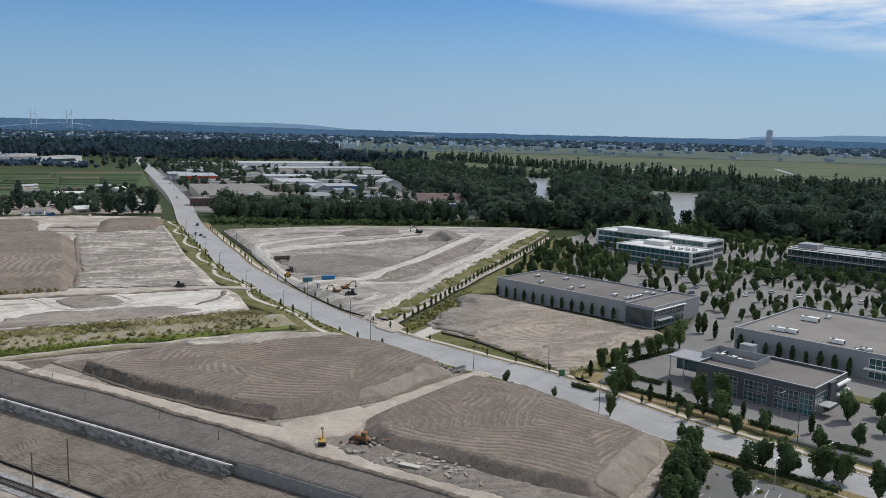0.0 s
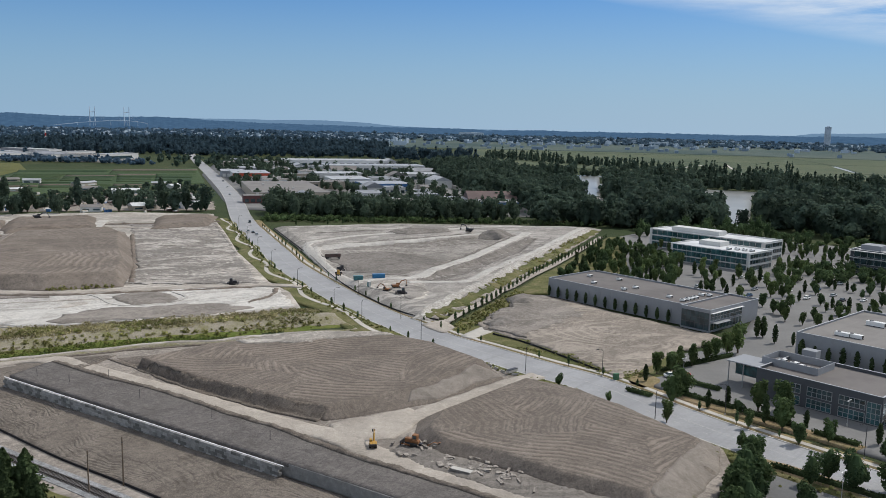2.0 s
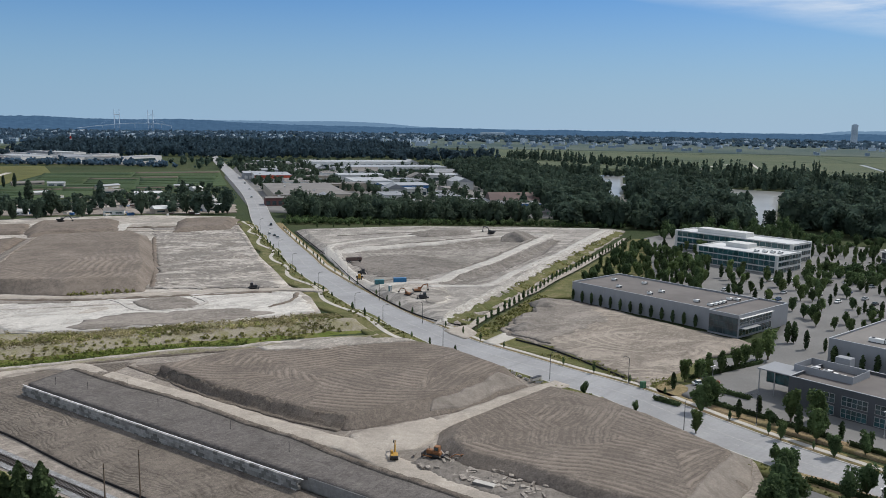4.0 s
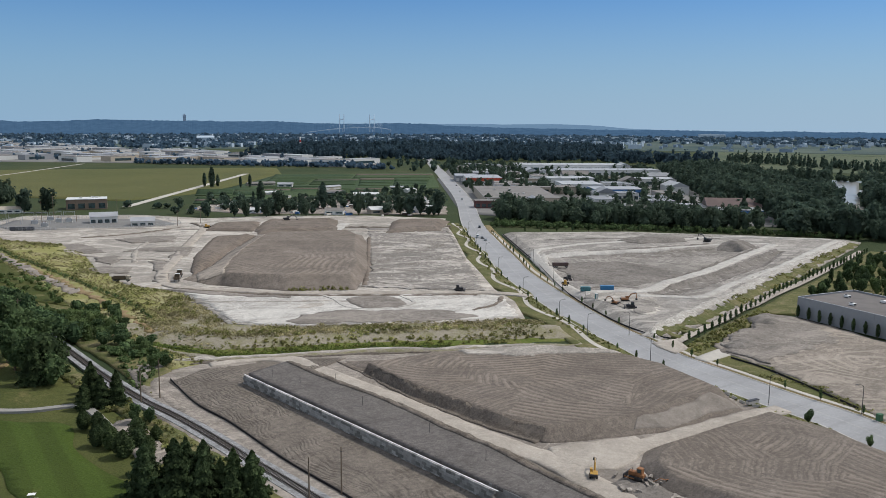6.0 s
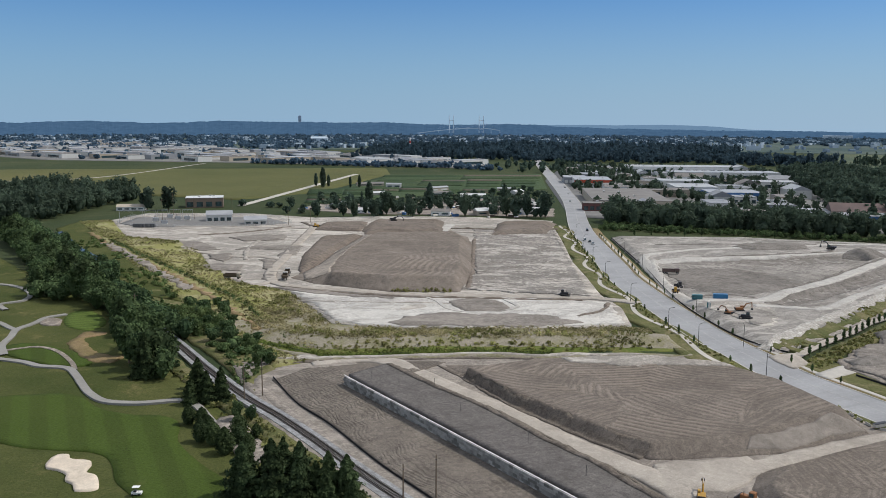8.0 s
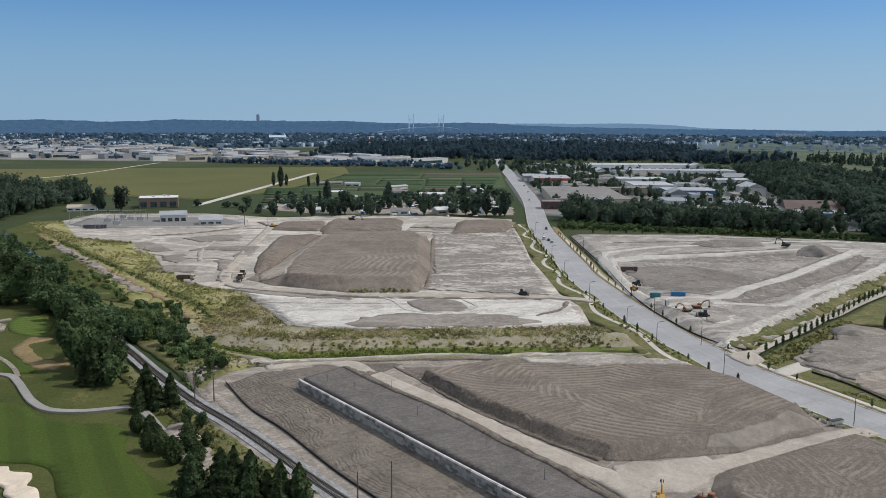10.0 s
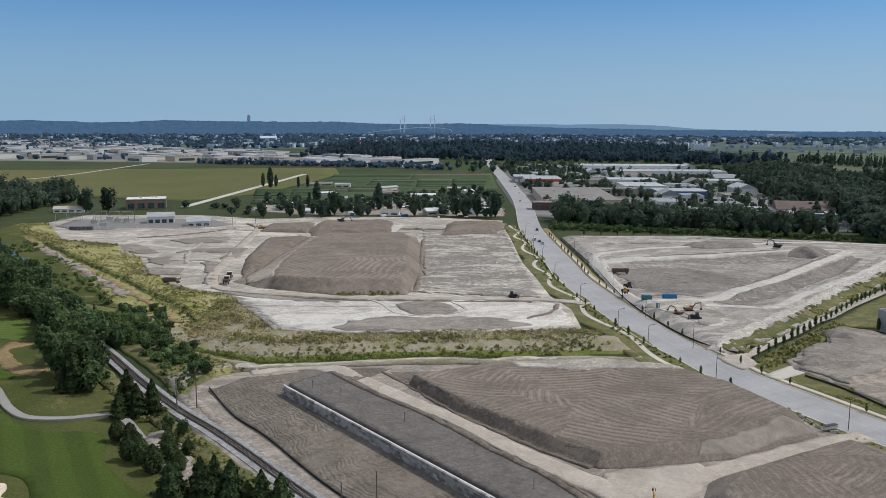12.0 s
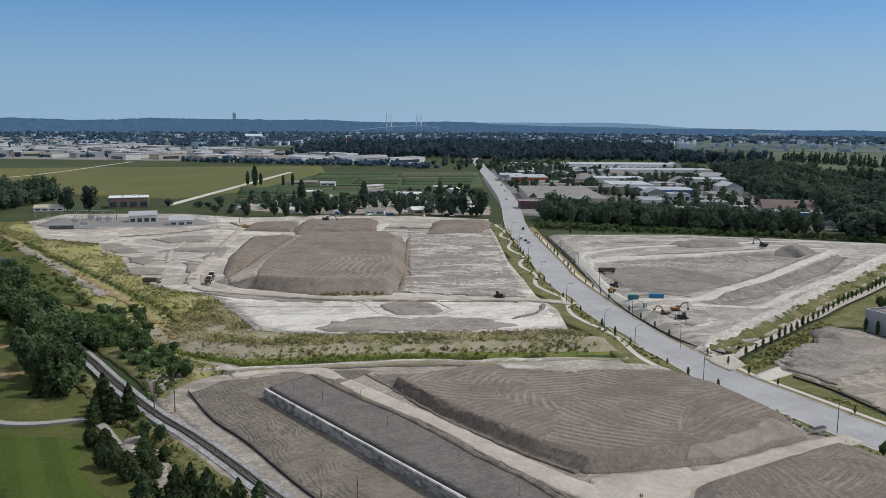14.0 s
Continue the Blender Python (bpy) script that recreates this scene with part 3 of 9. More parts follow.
def strip(name, line, width, z, mat, label="", category="", kind="structure", thick=0.3, step=4.0, crown=0.0, parent=None, group=""):
    v, f = ribbon(spline(line, step), width, z, thick, crown)
    ob = new(name, mesh_of(name, v, f, mat))
    if parent:
        ob.parent = parent
    return tagged(ob, label, category, group, "" if parent else kind)


def offset(line, d):
    q = np.asarray(line, float)
    e = np.gradient(q, axis=0)
    nrm = np.stack([-e[:, 1], e[:, 0]], 1) / (np.linalg.norm(e, axis=1)[:, None] + 1e-9)
    return [tuple(p) for p in q + d * nrm]


def lane(line, width, z, mat, label, res=1.2):
    """A beaten track, slightly domed, with worn edges. z: its height, or the height of the ground under it."""
    q = spline(line, 3.0)
    ground = z if callable(z) else (lambda x, y: z - 0.30 + 0 * x)
    parcel("haul_road", offset(q, width / 2) + offset(q, -width / 2)[::-1], res, lambda x, y, d: ground(x, y) + 0.06 + 0.22 * np.minimum(1, d / 1.6) - 0.08 * np.exp(-((d - 0.32 * width) / 0.5) ** 2), mat, label, "haul road", skirt=0.6, rag=0.45)


# ---- the land ----
def ground_sheet():
    """One sheet to the horizon, finer near the middle."""
    radii = [0, 60, 120, 200, 300, 420, 560, 720, 900, 1150, 1450, 1800, 2300, 2900, 3600, 4300, 4850]
    k = 96
    verts, faces = [(0, 0, -0.6)], []
    for r in radii[1:]:
        for i in range(k):
            a = 2 * math.pi * i / k
            verts.append((r * math.cos(a), r * math.sin(a), -0.6))
    for i in range(k):
        faces.append((0, 1 + i, 1 + (i + 1) % k))
    for j in range(len(radii) - 2):
        for i in range(k):
            a, b = 1 + j * k + i, 1 + j * k + (i + 1) % k
            faces.append((a, a + k, b + k, b))
    return mesh_of("ground", verts, faces, PLAIN)


tagged(new("ground", ground_sheet()), "flat green lowland reaching to the horizon", "ground", "", "structure")

ROAD_LINE = [(175, 100), (132, 143), (110, 165), (90, 186), (66, 211), (52, 228), (33, 254), (14, 271), (-3, 287), (-19, 302), (-34, 322), (-48, 340), (-67, 370), (-87, 404), (-112, 450),
             (-128, 487), (-162, 563), (-198, 649), (-270, 847), (-380, 1115), (-486, 1367), (-640, 1735)]
ROAD_FINE = spline(ROAD_LINE, 4.0)
strip("road", ROAD_LINE, 16.0, 0.0, ROAD, "wide pale grey asphalt road, sun-bleached", "road", crown=0.12)
strip("kerb", offset(ROAD_FINE, 8.2), 0.4, 0.16, KERB, "pale concrete kerb beside the road", "kerb", thick=0.6)
strip("kerb", offset(ROAD_FINE, -8.2), 0.4, 0.16, KERB, "pale concrete kerb beside the road", "kerb", thick=0.6)

# strips on both sides of the road
near = [p for p in ROAD_FINE if p[1] < 640]
parcel("verge", offset(near, 8.4) + offset(near, 13.5)[::-1], 1.5, 0.05, GREEN_GRASS, "dry grass verge with low weeds beside the road", "verge")
parcel("verge", offset(near, -8.4) + offset(near, -13.5)[::-1], 1.5, 0.05, DIRT_VERGE, "sun-dried grass verge beside the road", "verge")
low = [p for p in ROAD_FINE if 150 < p[1] < 600]
strip("pavement", offset(low, -11.0), 1.8, 0.14, WALKWAY, "pale concrete pavement along the road", "pavement")

# winding walk on the site's side of the road
wind = [p for i, p in enumerate(ROAD_FINE) if 305 < p[1] < 650]
wind = [(x - 12.5 - 2.2 * math.sin(i * 0.42), y - 4 - 1.0 * math.sin(i * 0.42)) for i, (x, y) in enumerate(wind)]
parcel("verge", offset(wind, 8.0) + offset(wind, -4.5)[::-1], 1.5, 0.09, GREEN_GRASS, "weedy green strip with a winding walk", "verge")
strip("footpath", wind, 2.0, 0.20, WALKWAY, "winding pale concrete footpath", "footpath", step=2.0)

# left site, far part
SITE_LEFT = [(-545, 505), (-460, 440), (-399, 440), (-328, 376), (-280, 343), (-242, 338), (-188, 294), (-165, 297), (-135, 312), (-106, 328), (-80, 345), (-92, 375), (-108, 398), (-128, 440), (-150, 484),
             (-185, 568), (-222, 652), (-228, 672), (-296, 668), (-364, 640), (-411, 600), (-480, 600), (-560, 560)]
parcel("cleared_ground", SITE_LEFT, 3.0, lambda x, y, d: 0.15 + 0.25 * lumps(x, y, 0.05, 3) * np.minimum(1, d / 8), SAND, "pale cleared sandy ground of a building site", "ground")
FILL_L = [(-262, 366), (-242, 358.5), (-200, 359.5), (-169.5, 373.5), (-178, 402), (-189, 431), (-205, 465), (-228, 515), (-248, 552), (-280, 545), (-316, 522), (-292, 452), (-272, 404)]


def comb(x, y, cell, period, heading, spread, seed, wander=1.0):
    """Windrows left by dozers, 0 to 1: patches of parallel ridges, each patch with its own heading."""
    r = np.random.RandomState(seed)
    bx, by = x + 3.0 * wander * lumps(x, y, 0.05, seed), y + 3.0 * wander * lumps(x, y, 0.05, seed + 1)
    gx, gy = np.floor(bx / cell), np.floor(by / cell)
    best, head, shift = np.full(x.shape, 1e9), np.zeros(x.shape), np.zeros(x.shape)
    table = r.uniform(0, 1, (64, 64, 4))
    for i in (-1, 0, 1):
        for j in (-1, 0, 1):
            t = table[(gx + i).astype(int) % 64, (gy + j).astype(int) % 64]
            d = np.hypot((gx + i + t[..., 0]) * cell - bx, (gy + j + t[..., 1]) * cell - by)
            near = d < best
            best = np.where(near, d, best)
            head, shift = np.where(near, np.radians(heading + spread * (2 * t[..., 2] - 1)), head), np.where(near, 9 * t[..., 3], shift)
    u = bx * np.cos(head) + by * np.sin(head) + shift + 0.18 * period * lumps(x, y, 0.5, seed + 2)
    v = by * np.cos(head) - bx * np.sin(head)
    ridge = np.abs(np.sin(np.pi * u / period)) ** 0.7
    return (1 - ridge) * np.clip(0.75 + 0.7 * lumps(u, v, 0.35, seed + 3), 0.1, 1.2)


def mound(h, slope=0.55, base=0.1, rough=0.25, seed=1):
    def height(x, y, d):
        z = base + np.minimum(d * slope, h)
        return z + rough * lumps(x, y, 0.07, seed) * np.clip((d - h / slope) / 8, 0, 1) + 0.05 * lumps(x, y, 0.8, seed + 1) * np.minimum(1, d / 3)
    return height


def tracks(top, cell, period, heading, spread, seed, calm=-0.35):
    """Crawler tracks on the level top of a mound, 0 to 1: patches of parallel or fanning strips; some stretches stay smooth."""
    def value(x, y):
        r = np.random.RandomState(seed)
        best = np.full(x.shape, 1e9)
        out = np.zeros(x.shape)
        q = np.asarray(top, float)
        lo, hi = q.min(0), q.max(0)
        bx, by = x + 2.5 * lumps(x, y, 0.06, seed), y + 2.5 * lumps(x, y, 0.06, seed + 1)
        for k in range(int((hi[0] - lo[0]) * (hi[1] - lo[1]) / cell ** 2) + 1):
            cx, cy = r.uniform(lo[0], hi[0]), r.uniform(lo[1], hi[1])
            h = math.radians(heading + spread * r.uniform(-1, 1))
            bend, shift, weight = r.uniform(35, 90) * r.choice((-1, 1)), r.uniform(0, 9), r.choice((0.5, 0.8, 1.0, 1.0))
            d = np.hypot(cx - bx, cy - by)
            px, py = cx + bend * math.cos(h), cy + bend * math.sin(h)
            u = np.hypot(x - px, y - py) + shift + 0.10 * period * lumps(x, y, 0.7, seed + 2)
            along = np.arctan2(y - py, x - px) * abs(bend)
            strip_ = np.clip(1.35 * (0.5 + 0.5 * np.sin(2 * np.pi * u / period)) - 0.25, 0, 1)
            strip_ = strip_ * np.clip(0.7 + 0.9 * lumps(0.5 * np.floor(u / period) * 7.3, along, 0.16, seed + 3 + k), 0.15, 1) * weight
            near = d < best
            best, out = np.where(near, d, best), np.where(near, strip_, out)
        s = np.clip(to_line(x, y, top)[0] / 1.2, 0, 1) * inside(x, y, top)
        return s * out * np.clip(1.8 * (lumps(x, y, 0.03, seed + 5) - calm), 0.15, 1)
    return value


def heap(top, h, base=0.1, rough=0.1, seed=1, rise=0.0, ruts=None, deep=0.3):
    """A flat-topped mound between its toe and the crest line given; rise: how much higher its far end is."""
    def height(x, y, d):
        t, _, _ = to_line(x, y, top)
        s = np.where(inside(x, y, top), 1.0, d / (d + t + 1e-6))
        z = base + h * s * (1 + rise * np.clip(((x - top[3][0]) * 0.64 + (y - top[3][1]) * 0.77) / 58, 0, 1))
        z = z + (deep * ruts(x, y) if ruts else 0)
        return z + rough * lumps(x, y, 0.07, seed) * (s >= 1) + 0.16 * lumps(x, y, 0.55, seed + 1) * (s < 0.98) * np.minimum(1, d / 2) + 0.04 * lumps(x, y, 0.9, seed + 2) * (s >= 1)
    return height


TOP_L = [(-234, 362), (-203, 368), (-175.5, 380), (-189.5, 418), (-214, 466), (-235, 513), (-251, 533), (-293, 505), (-273, 440), (-250, 394)]
RUTS_L = tracks(TOP_L, 34, 3.6, 60, 80, 55, -0.5)
parcel("soil_mound", FILL_L, 0.75, heap(TOP_L, 6.1, 0.1, 0.1, 5, 0, RUTS_L, 0.35), SOIL_T, "broad flat-topped mound of brown fill with dozer tracks", "soil mound", "object", "soil mounds", rag=0.25, ruts=RUTS_L)
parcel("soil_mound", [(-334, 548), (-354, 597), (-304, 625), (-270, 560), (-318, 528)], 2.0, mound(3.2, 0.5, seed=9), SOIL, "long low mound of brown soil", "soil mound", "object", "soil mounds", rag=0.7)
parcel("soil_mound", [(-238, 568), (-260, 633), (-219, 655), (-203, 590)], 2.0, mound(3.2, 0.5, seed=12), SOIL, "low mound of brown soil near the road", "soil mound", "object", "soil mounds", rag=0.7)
parcel("scraped_ground", [(-172, 380), (-112, 393), (-146, 472), (-192, 580), (-205, 612), (-262, 590), (-243, 550), (-186, 428)], 1.0,
       lambda x, y, d: 0.45 + (0.2 * lumps(x, y, 0.09, 21) + 0.45 * comb(x, y, 26, 4.5, 70, 50, 23)) * np.minimum(1, d / 6), SCRAPED, "rough scraped ground streaked pale and dark", "ground", rag=1.5)
parcel("sand_flat", [(-240, 339), (-188, 296), (-165, 299), (-135, 314), (-106, 330), (-84, 346), (-100, 383), (-137, 375), (-172, 361), (-208, 340)], 2.5,
       lambda x, y, d: 0.40 + 0.12 * lumps(x, y, 0.1, 31) * np.minimum(1, d / 6), WHITE_SAND, "flat bed of pale whitish sand", "ground", rag=1.6)
parcel("soil_patch", spline([(-164, 352), (-156, 363), (-146, 363), (-139, 357), (-134, 346), (-149, 337)], 2, True), 1.5, lambda x, y, d: 0.5 + 0.5 * np.minimum(1, d / 3), DAMP, "low oval spread of darker soil", "ground", rag=0.5)
parcel("soil_patch", [(-168, 303), (-160, 303), (-135, 314), (-106, 330), (-98, 340), (-112, 345), (-122, 346), (-140, 335), (-158, 330), (-167, 318)], 1.5, lambda x, y, d: 0.52 + 0.2 * np.minimum(1, d / 5) + 0.1 * lumps(x, y, 0.3, 8) * np.minimum(1, d / 4), DAMP, "spread of grey-brown soil on pale sand", "ground", rag=1.6)
parcel("soil_patch", [(-260, 370), (-262, 366), (-272, 404), (-292, 452), (-316, 522), (-336, 500), (-300, 428), (-276, 392)], 1.2, lambda x, y, d: 0.4 + 2.0 * np.minimum(1, d / 4) + 0.1 * lumps(x, y, 0.3, 15), SOIL, "low flat bed of dark brown fill", "soil mound", "object", "soil mounds", rag=0.4)
parcel("ramp", [(-311, 514), (-303, 518), (-278, 457), (-258, 404), (-244, 376), (-238, 366), (-252, 362), (-262, 378), (-268, 396), (-286, 448)], 1.2, lambda x, y, d: heap(TOP_L, 6.1, 0.1, 0.1, 5)(x, y, to_line(x, y, FILL_L)[0]) + 0.25, LOT_DIRT, "pale ramp up the side of the mound", "haul road", skirt=0.6, rag=0.8)
parcel("soil_mound", [(-366, 533), (-384, 573), (-355, 593), (-328, 541)], 2.0, mound(1.6, 0.4, seed=19), SOIL, "low bed of brown soil", "soil mound", "object", "soil mounds", rag=0.8)
for q, lab in (([(-314, 406), (-308, 412), (-287, 387), (-266, 358), (-273.6, 356), (-288, 379)], "low streak of damp darker sand"), ([(-352, 429), (-350.7, 448), (-334, 459), (-324, 462), (-306, 431), (-313, 420), (-321.5, 440), (-342, 437)], "low curved heap of damp sand"),
               ([(-352, 404), (-345.4, 416), (-333.5, 406), (-326.6, 390), (-340, 394)], "low heap of darker sand"), ([(-258, 341.7), (-237.5, 347), (-215, 346), (-190, 349.5), (-190, 345), (-219, 338.5), (-228, 338.5), (-240, 340)], "dark damp strip below the haul road"),
               ([(-410, 436), (-390, 420), (-366, 416), (-360, 424), (-385, 440), (-402, 448)], "low heap of darker soil"), ([(-392, 470), (-372, 462), (-352, 478), (-366, 500), (-384, 492)], "low spread of darker sand"), ([(-330, 372), (-312, 364), (-300, 372), (-310, 386), (-326, 384)], "low spread of darker sand")):
    parcel("soil_patch", q, 1.2, lambda x, y, d: 0.42 + 0.4 * np.minimum(1, d / 4) + 0.12 * lumps(x, y, 0.4, 33) * np.minimum(1, d / 2), DAMP, lab, "ground", rag=1.2)
lane([(-390, 570), (-370, 537), (-350, 500), (-326, 455), (-300, 408), (-280, 372), (-257, 350), (-226, 350), (-188, 357), (-158, 369), (-130, 381), (-105, 389), (-88, 388)], 6.0, 0.75, HAUL, "pale beaten haul road across the site")
lane([(-470, 500), (-420, 525), (-365, 540), (-334, 548), (-293, 565), (-267, 573), (-229, 581), (-200, 600)], 6.0, 0.7, HAUL, "pale beaten haul road across the site")

lane([(-301, 410), (-319.5, 413.5), (-331, 408), (-350, 408), (-376, 414), (-400, 430)], 4.5, 0.72, HAUL, "pale side branch of the haul road")
lane([(-266, 360), (-265, 347), (-269.6, 340), (-278, 337)], 5.0, 0.73, HAUL, "pale stub of the haul road")
strip("wheel_track", [(-180, 356), (-176, 354), (-168.6, 349), (-158, 337.7), (-147, 336), (-136, 345), (-133, 356), (-144, 367)], 1.6, 0.62, TRACK_SAND, "pale curved wheel track round the oval", "track", thick=0.3)
strip("wheel_track", [(-276, 566), (-284, 590), (-288, 606)], 8.0, 0.8, TRACK_SAND, "pale gap between the back mounds", "track", thick=0.8)

# grassed bank between the two halves of the left site
BELT = [(-242, 337), (-188, 293), (-165, 296), (-135, 311), (-106, 327), (-78, 344), (-62, 330), (-50, 312), (-65, 300), (-94, 284), (-118, 274), (-140, 259), (-163, 244), (-205, 258), (-263, 294)]


def belt_height(x, y, d):
    near_d, _, _ = to_line(x, y, [(-205, 250), (-163, 244), (-140, 259), (-118, 274), (-94, 284), (-65, 300), (-45, 308)], False)
    z = 0.2 + 1.6 * np.exp(-((near_d - 26) / 9.0) ** 2) - 1.0 * np.exp(-((near_d - 11) / 4.0) ** 2) + 0.7 * np.exp(-((near_d - 3) / 3.0) ** 2)
    return np.where(d < 0.01, 0.15, z + 0.25 * lumps(x, y, 0.2, 4))


parcel("grass_bank", BELT, 1.5, belt_height, BANK_SOIL, "dry weedy grass bank with a shallow ditch", "bank")
SLOPE = [(-560, 488), (-364, 358), (-263, 293), (-203, 257), (-170, 233), (-163, 245), (-205, 259), (-240, 337), (-280, 345), (-328, 378), (-399, 442), (-460, 442), (-545, 507)]


def slope_height(x, y, d=None):
    d = np.where(inside(x, y, SLOPE), to_line(x, y, SLOPE)[0], 0)
    return 0.25 + 1.2 * np.minimum(1, d / 14) + 0.5 * lumps(x, y, 0.09, 14) * np.minimum(1, d / 8)


parcel("grass_slope", SLOPE, 2.5, slope_height, DRY_GRASS, "long dry grass slope beside the site", "bank")
RUST = [(-500, 446), (-416, 393), (-333, 350), (-259, 305), (-205, 269), (-183, 258), (-170, 252)]
parcel("grass_band", offset(RUST[:-2], 1.7) + offset(RUST[:-2], -1.7)[::-1], 1.5, lambda x, y, d: np.maximum(slope_height(x, y), belt_height(x, y, 5.0 + 0 * x)) + 0.12, RED_GRASS, "rusty brown band of dry grass", "bank", skirt=0.2, rag=1.4)

STONY = [(-446, 412), (-427, 401), (-375, 371), (-332, 345), (-302, 328), (-286, 318)]
parcel("stony_band", offset(STONY, 2.6) + offset(STONY, -2.6)[::-1], 1.2, lambda x, y, d: slope_height(x, y) + 0.12 + 0.1 * np.minimum(1, d / 2), WORN, "pale stony band across the grass slope", "bank", skirt=0.6, rag=1.3)

# front site
FRONT = [(-187, 232), (-163, 246), (-140, 261), (-118, 276), (-94, 286), (-65, 302), (-50, 313), (-40, 306), (-20, 288), (10, 260), (36, 236), (59, 206), (58, 192), (51, 178), (46, 166), (40, 145), (28, 104), (-10, 118), (-60, 147), (-106, 170), (-140, 190)]
parcel("cleared_ground", FRONT, 2.5, lambda x, y, d: 0.08 + 0.15 * lumps(x, y, 0.1, 41) * np.minimum(1, d / 8), WORN, "pale cleared sandy ground between railway and road", "ground")
FENCE = [(-122, 267), (-148, 252), (-160, 238), (-162, 222), (-142, 208), (-124, 198), (-98, 181), (-75, 168), (-40, 147), (5, 120), (25, 108)]
WALL = [(-137, 226), (-45, 174.3), (40, 126.5)]


def field_height(x, y, d):
    a, _, _ = to_line(x, y, FENCE, False)
    b, _, _ = to_line(x, y, WALL, False)
    return 0.12 + 1.6 * a / (a + b + 0.01) + 0.06 * lumps(x, y, 0.9, 51)


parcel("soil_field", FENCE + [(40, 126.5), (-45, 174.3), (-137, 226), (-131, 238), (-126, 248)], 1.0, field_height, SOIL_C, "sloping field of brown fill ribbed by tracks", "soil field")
HAUL_LEFT = [(-128, 248), (-108, 236), (-84, 224), (-64, 211), (-47, 201), (-36, 193), (-24, 185), (-5, 174), (15, 162), (45, 146)]


def platform_height(x, y, d):
    a, _, _ = to_line(x, y, HAUL_LEFT, False)
    return 0.7 + 3.7 * np.clip(a / 6.5, 0, 1) + 0.12 * lumps(x, y, 0.5, 61) * np.clip(a / 3, 0, 1) * np.clip(3 - a / 4, 0, 1)


parcel("sand_platform", [(-136.6, 226.6), (-43, 174.2), (-45.5, 176.0), (40, 127.6), (50, 143)] + HAUL_LEFT[::-1] + [(-132, 243)], 1.25, platform_height, GREY_SOIL, "level platform of grey sand behind a retaining wall", "platform")
M1_TOP = [(-109, 252.5), (-86, 236.8), (-58, 222.1), (-42.2, 216.3), (-23.5, 230.5), (-5, 257.5), (-2, 261.5), (-20, 281), (-37, 291), (-60, 289.5), (-93, 272)]
M2_TOP = [(-14, 205), (-9, 195.6), (4, 190.4), (18.2, 179.7), (34.4, 172.1), (39.7, 180), (46.4, 193), (52, 204.5), (38, 223.5), (26.7, 239.5), (11.5, 248.5), (0.7, 233.6), (-11, 217.5)]
M1 = [(-122, 261.5), (-86, 234.8), (-57, 219), (-42.5, 212.8), (-37, 215), (-22.9, 224.5), (-11.5, 233.5), (5, 256.5), (-1, 270), (-15, 283), (-36, 296), (-62, 292), (-95, 274)]
M2 = [(-18, 216), (-18, 206), (-11.5, 193.5), (3, 187.8), (17, 177.3), (35, 168.8), (41.5, 168.5), (47, 178), (54.5, 191), (58.5, 206), (50, 218), (38, 236), (16, 255), (8, 252)]
RUTS_1, RUTS_2 = tracks(M1_TOP, 22, 2.4, 40, 80, 71, -0.7), tracks(M2_TOP, 20, 2.2, 10, 70, 83, -0.9)
parcel("soil_mound", M1, 0.45, heap(M1_TOP, 3.2, 0.12, 0.12, 71, 0.36, RUTS_1), SOIL_A, "flat-topped mound of brown fill combed by dozer tracks", "soil mound", "object", "soil mounds", rag=0.2, ruts=RUTS_1)
parcel("soil_mound", M2, 0.45, heap(M2_TOP, 2.9, 0.12, 0.12, 81, 0, RUTS_2), SOIL_B, "flat-topped mound of brown fill combed by dozer tracks", "soil mound", "object", "soil mounds", rag=0.2, ruts=RUTS_2)
parcel("sand_flat", [(-40, 296), (-60, 291), (-88, 282), (-80, 272), (-66, 274), (-52, 282), (-35, 288), (-24, 291)], 1.0, lambda x, y, d: heap(M1_TOP, 3.2, 0.12, 0.12, 71, 0.36)(x, y, np.where(inside(x, y, M1), to_line(x, y, M1)[0], 0)) + 0.10 + 0.3 * np.minimum(1, d), SAND, "strip of pale sand spread over the mound", "ground", rag=1.6)
lane([(-162, 243), (-150, 255), (-140, 257), (-129, 251), (-110, 240.5), (-87, 228.5), (-66, 216), (-50, 207), (-38, 202), (-24, 190), (-8, 178), (10, 168), (40, 150)], 8.0, 0.6, HAUL, "pale beaten haul road between the mounds")
lane([(-36, 205), (-24, 212), (-14, 226), (-3, 240), (8, 253), (16, 261)], 6.5, 0.62, HAUL, "pale beaten haul road up to the street")
lane([(-163, 244), (-168, 232), (-166, 220), (-150, 207), (-128, 194), (-100, 176), (-70, 158)], 3.4, 0.3, WORN, "pale gravel track beside the railway")
parcel("rubble_yard", [(-24, 193), (-18, 199), (-10, 194), (2, 188), (18, 178.5), (36, 169), (46, 160), (40, 153), (22, 164), (4, 174), (-10, 183)], 0.6, lambda x, y, d: 0.42 + 0.2 * np.minimum(1, d / 2) + (0.18 * lumps(x, y, 0.5, 91) + 0.14 * lumps(x, y, 1.6, 92) + 0.4 * comb(x, y, 14, 2.2, 60, 70, 93, 1.5)) * np.minimum(1, d / 2), SOIL_R, "rough yard of churned grey soil and rubble", "ground", rag=1.0)

# right site
FOOT_R = [(-24, 327.5), (-9, 364), (5, 401.5), (20, 451), (41, 514), (80, 640)]
SITE_R = [(-158, 594), (-79, 629), (6, 641), (80, 642), (41, 514), (20, 451), (5, 401.5), (-9, 364), (-24, 328), (-30, 333), (-48, 357), (-76, 408), (-113, 494)]
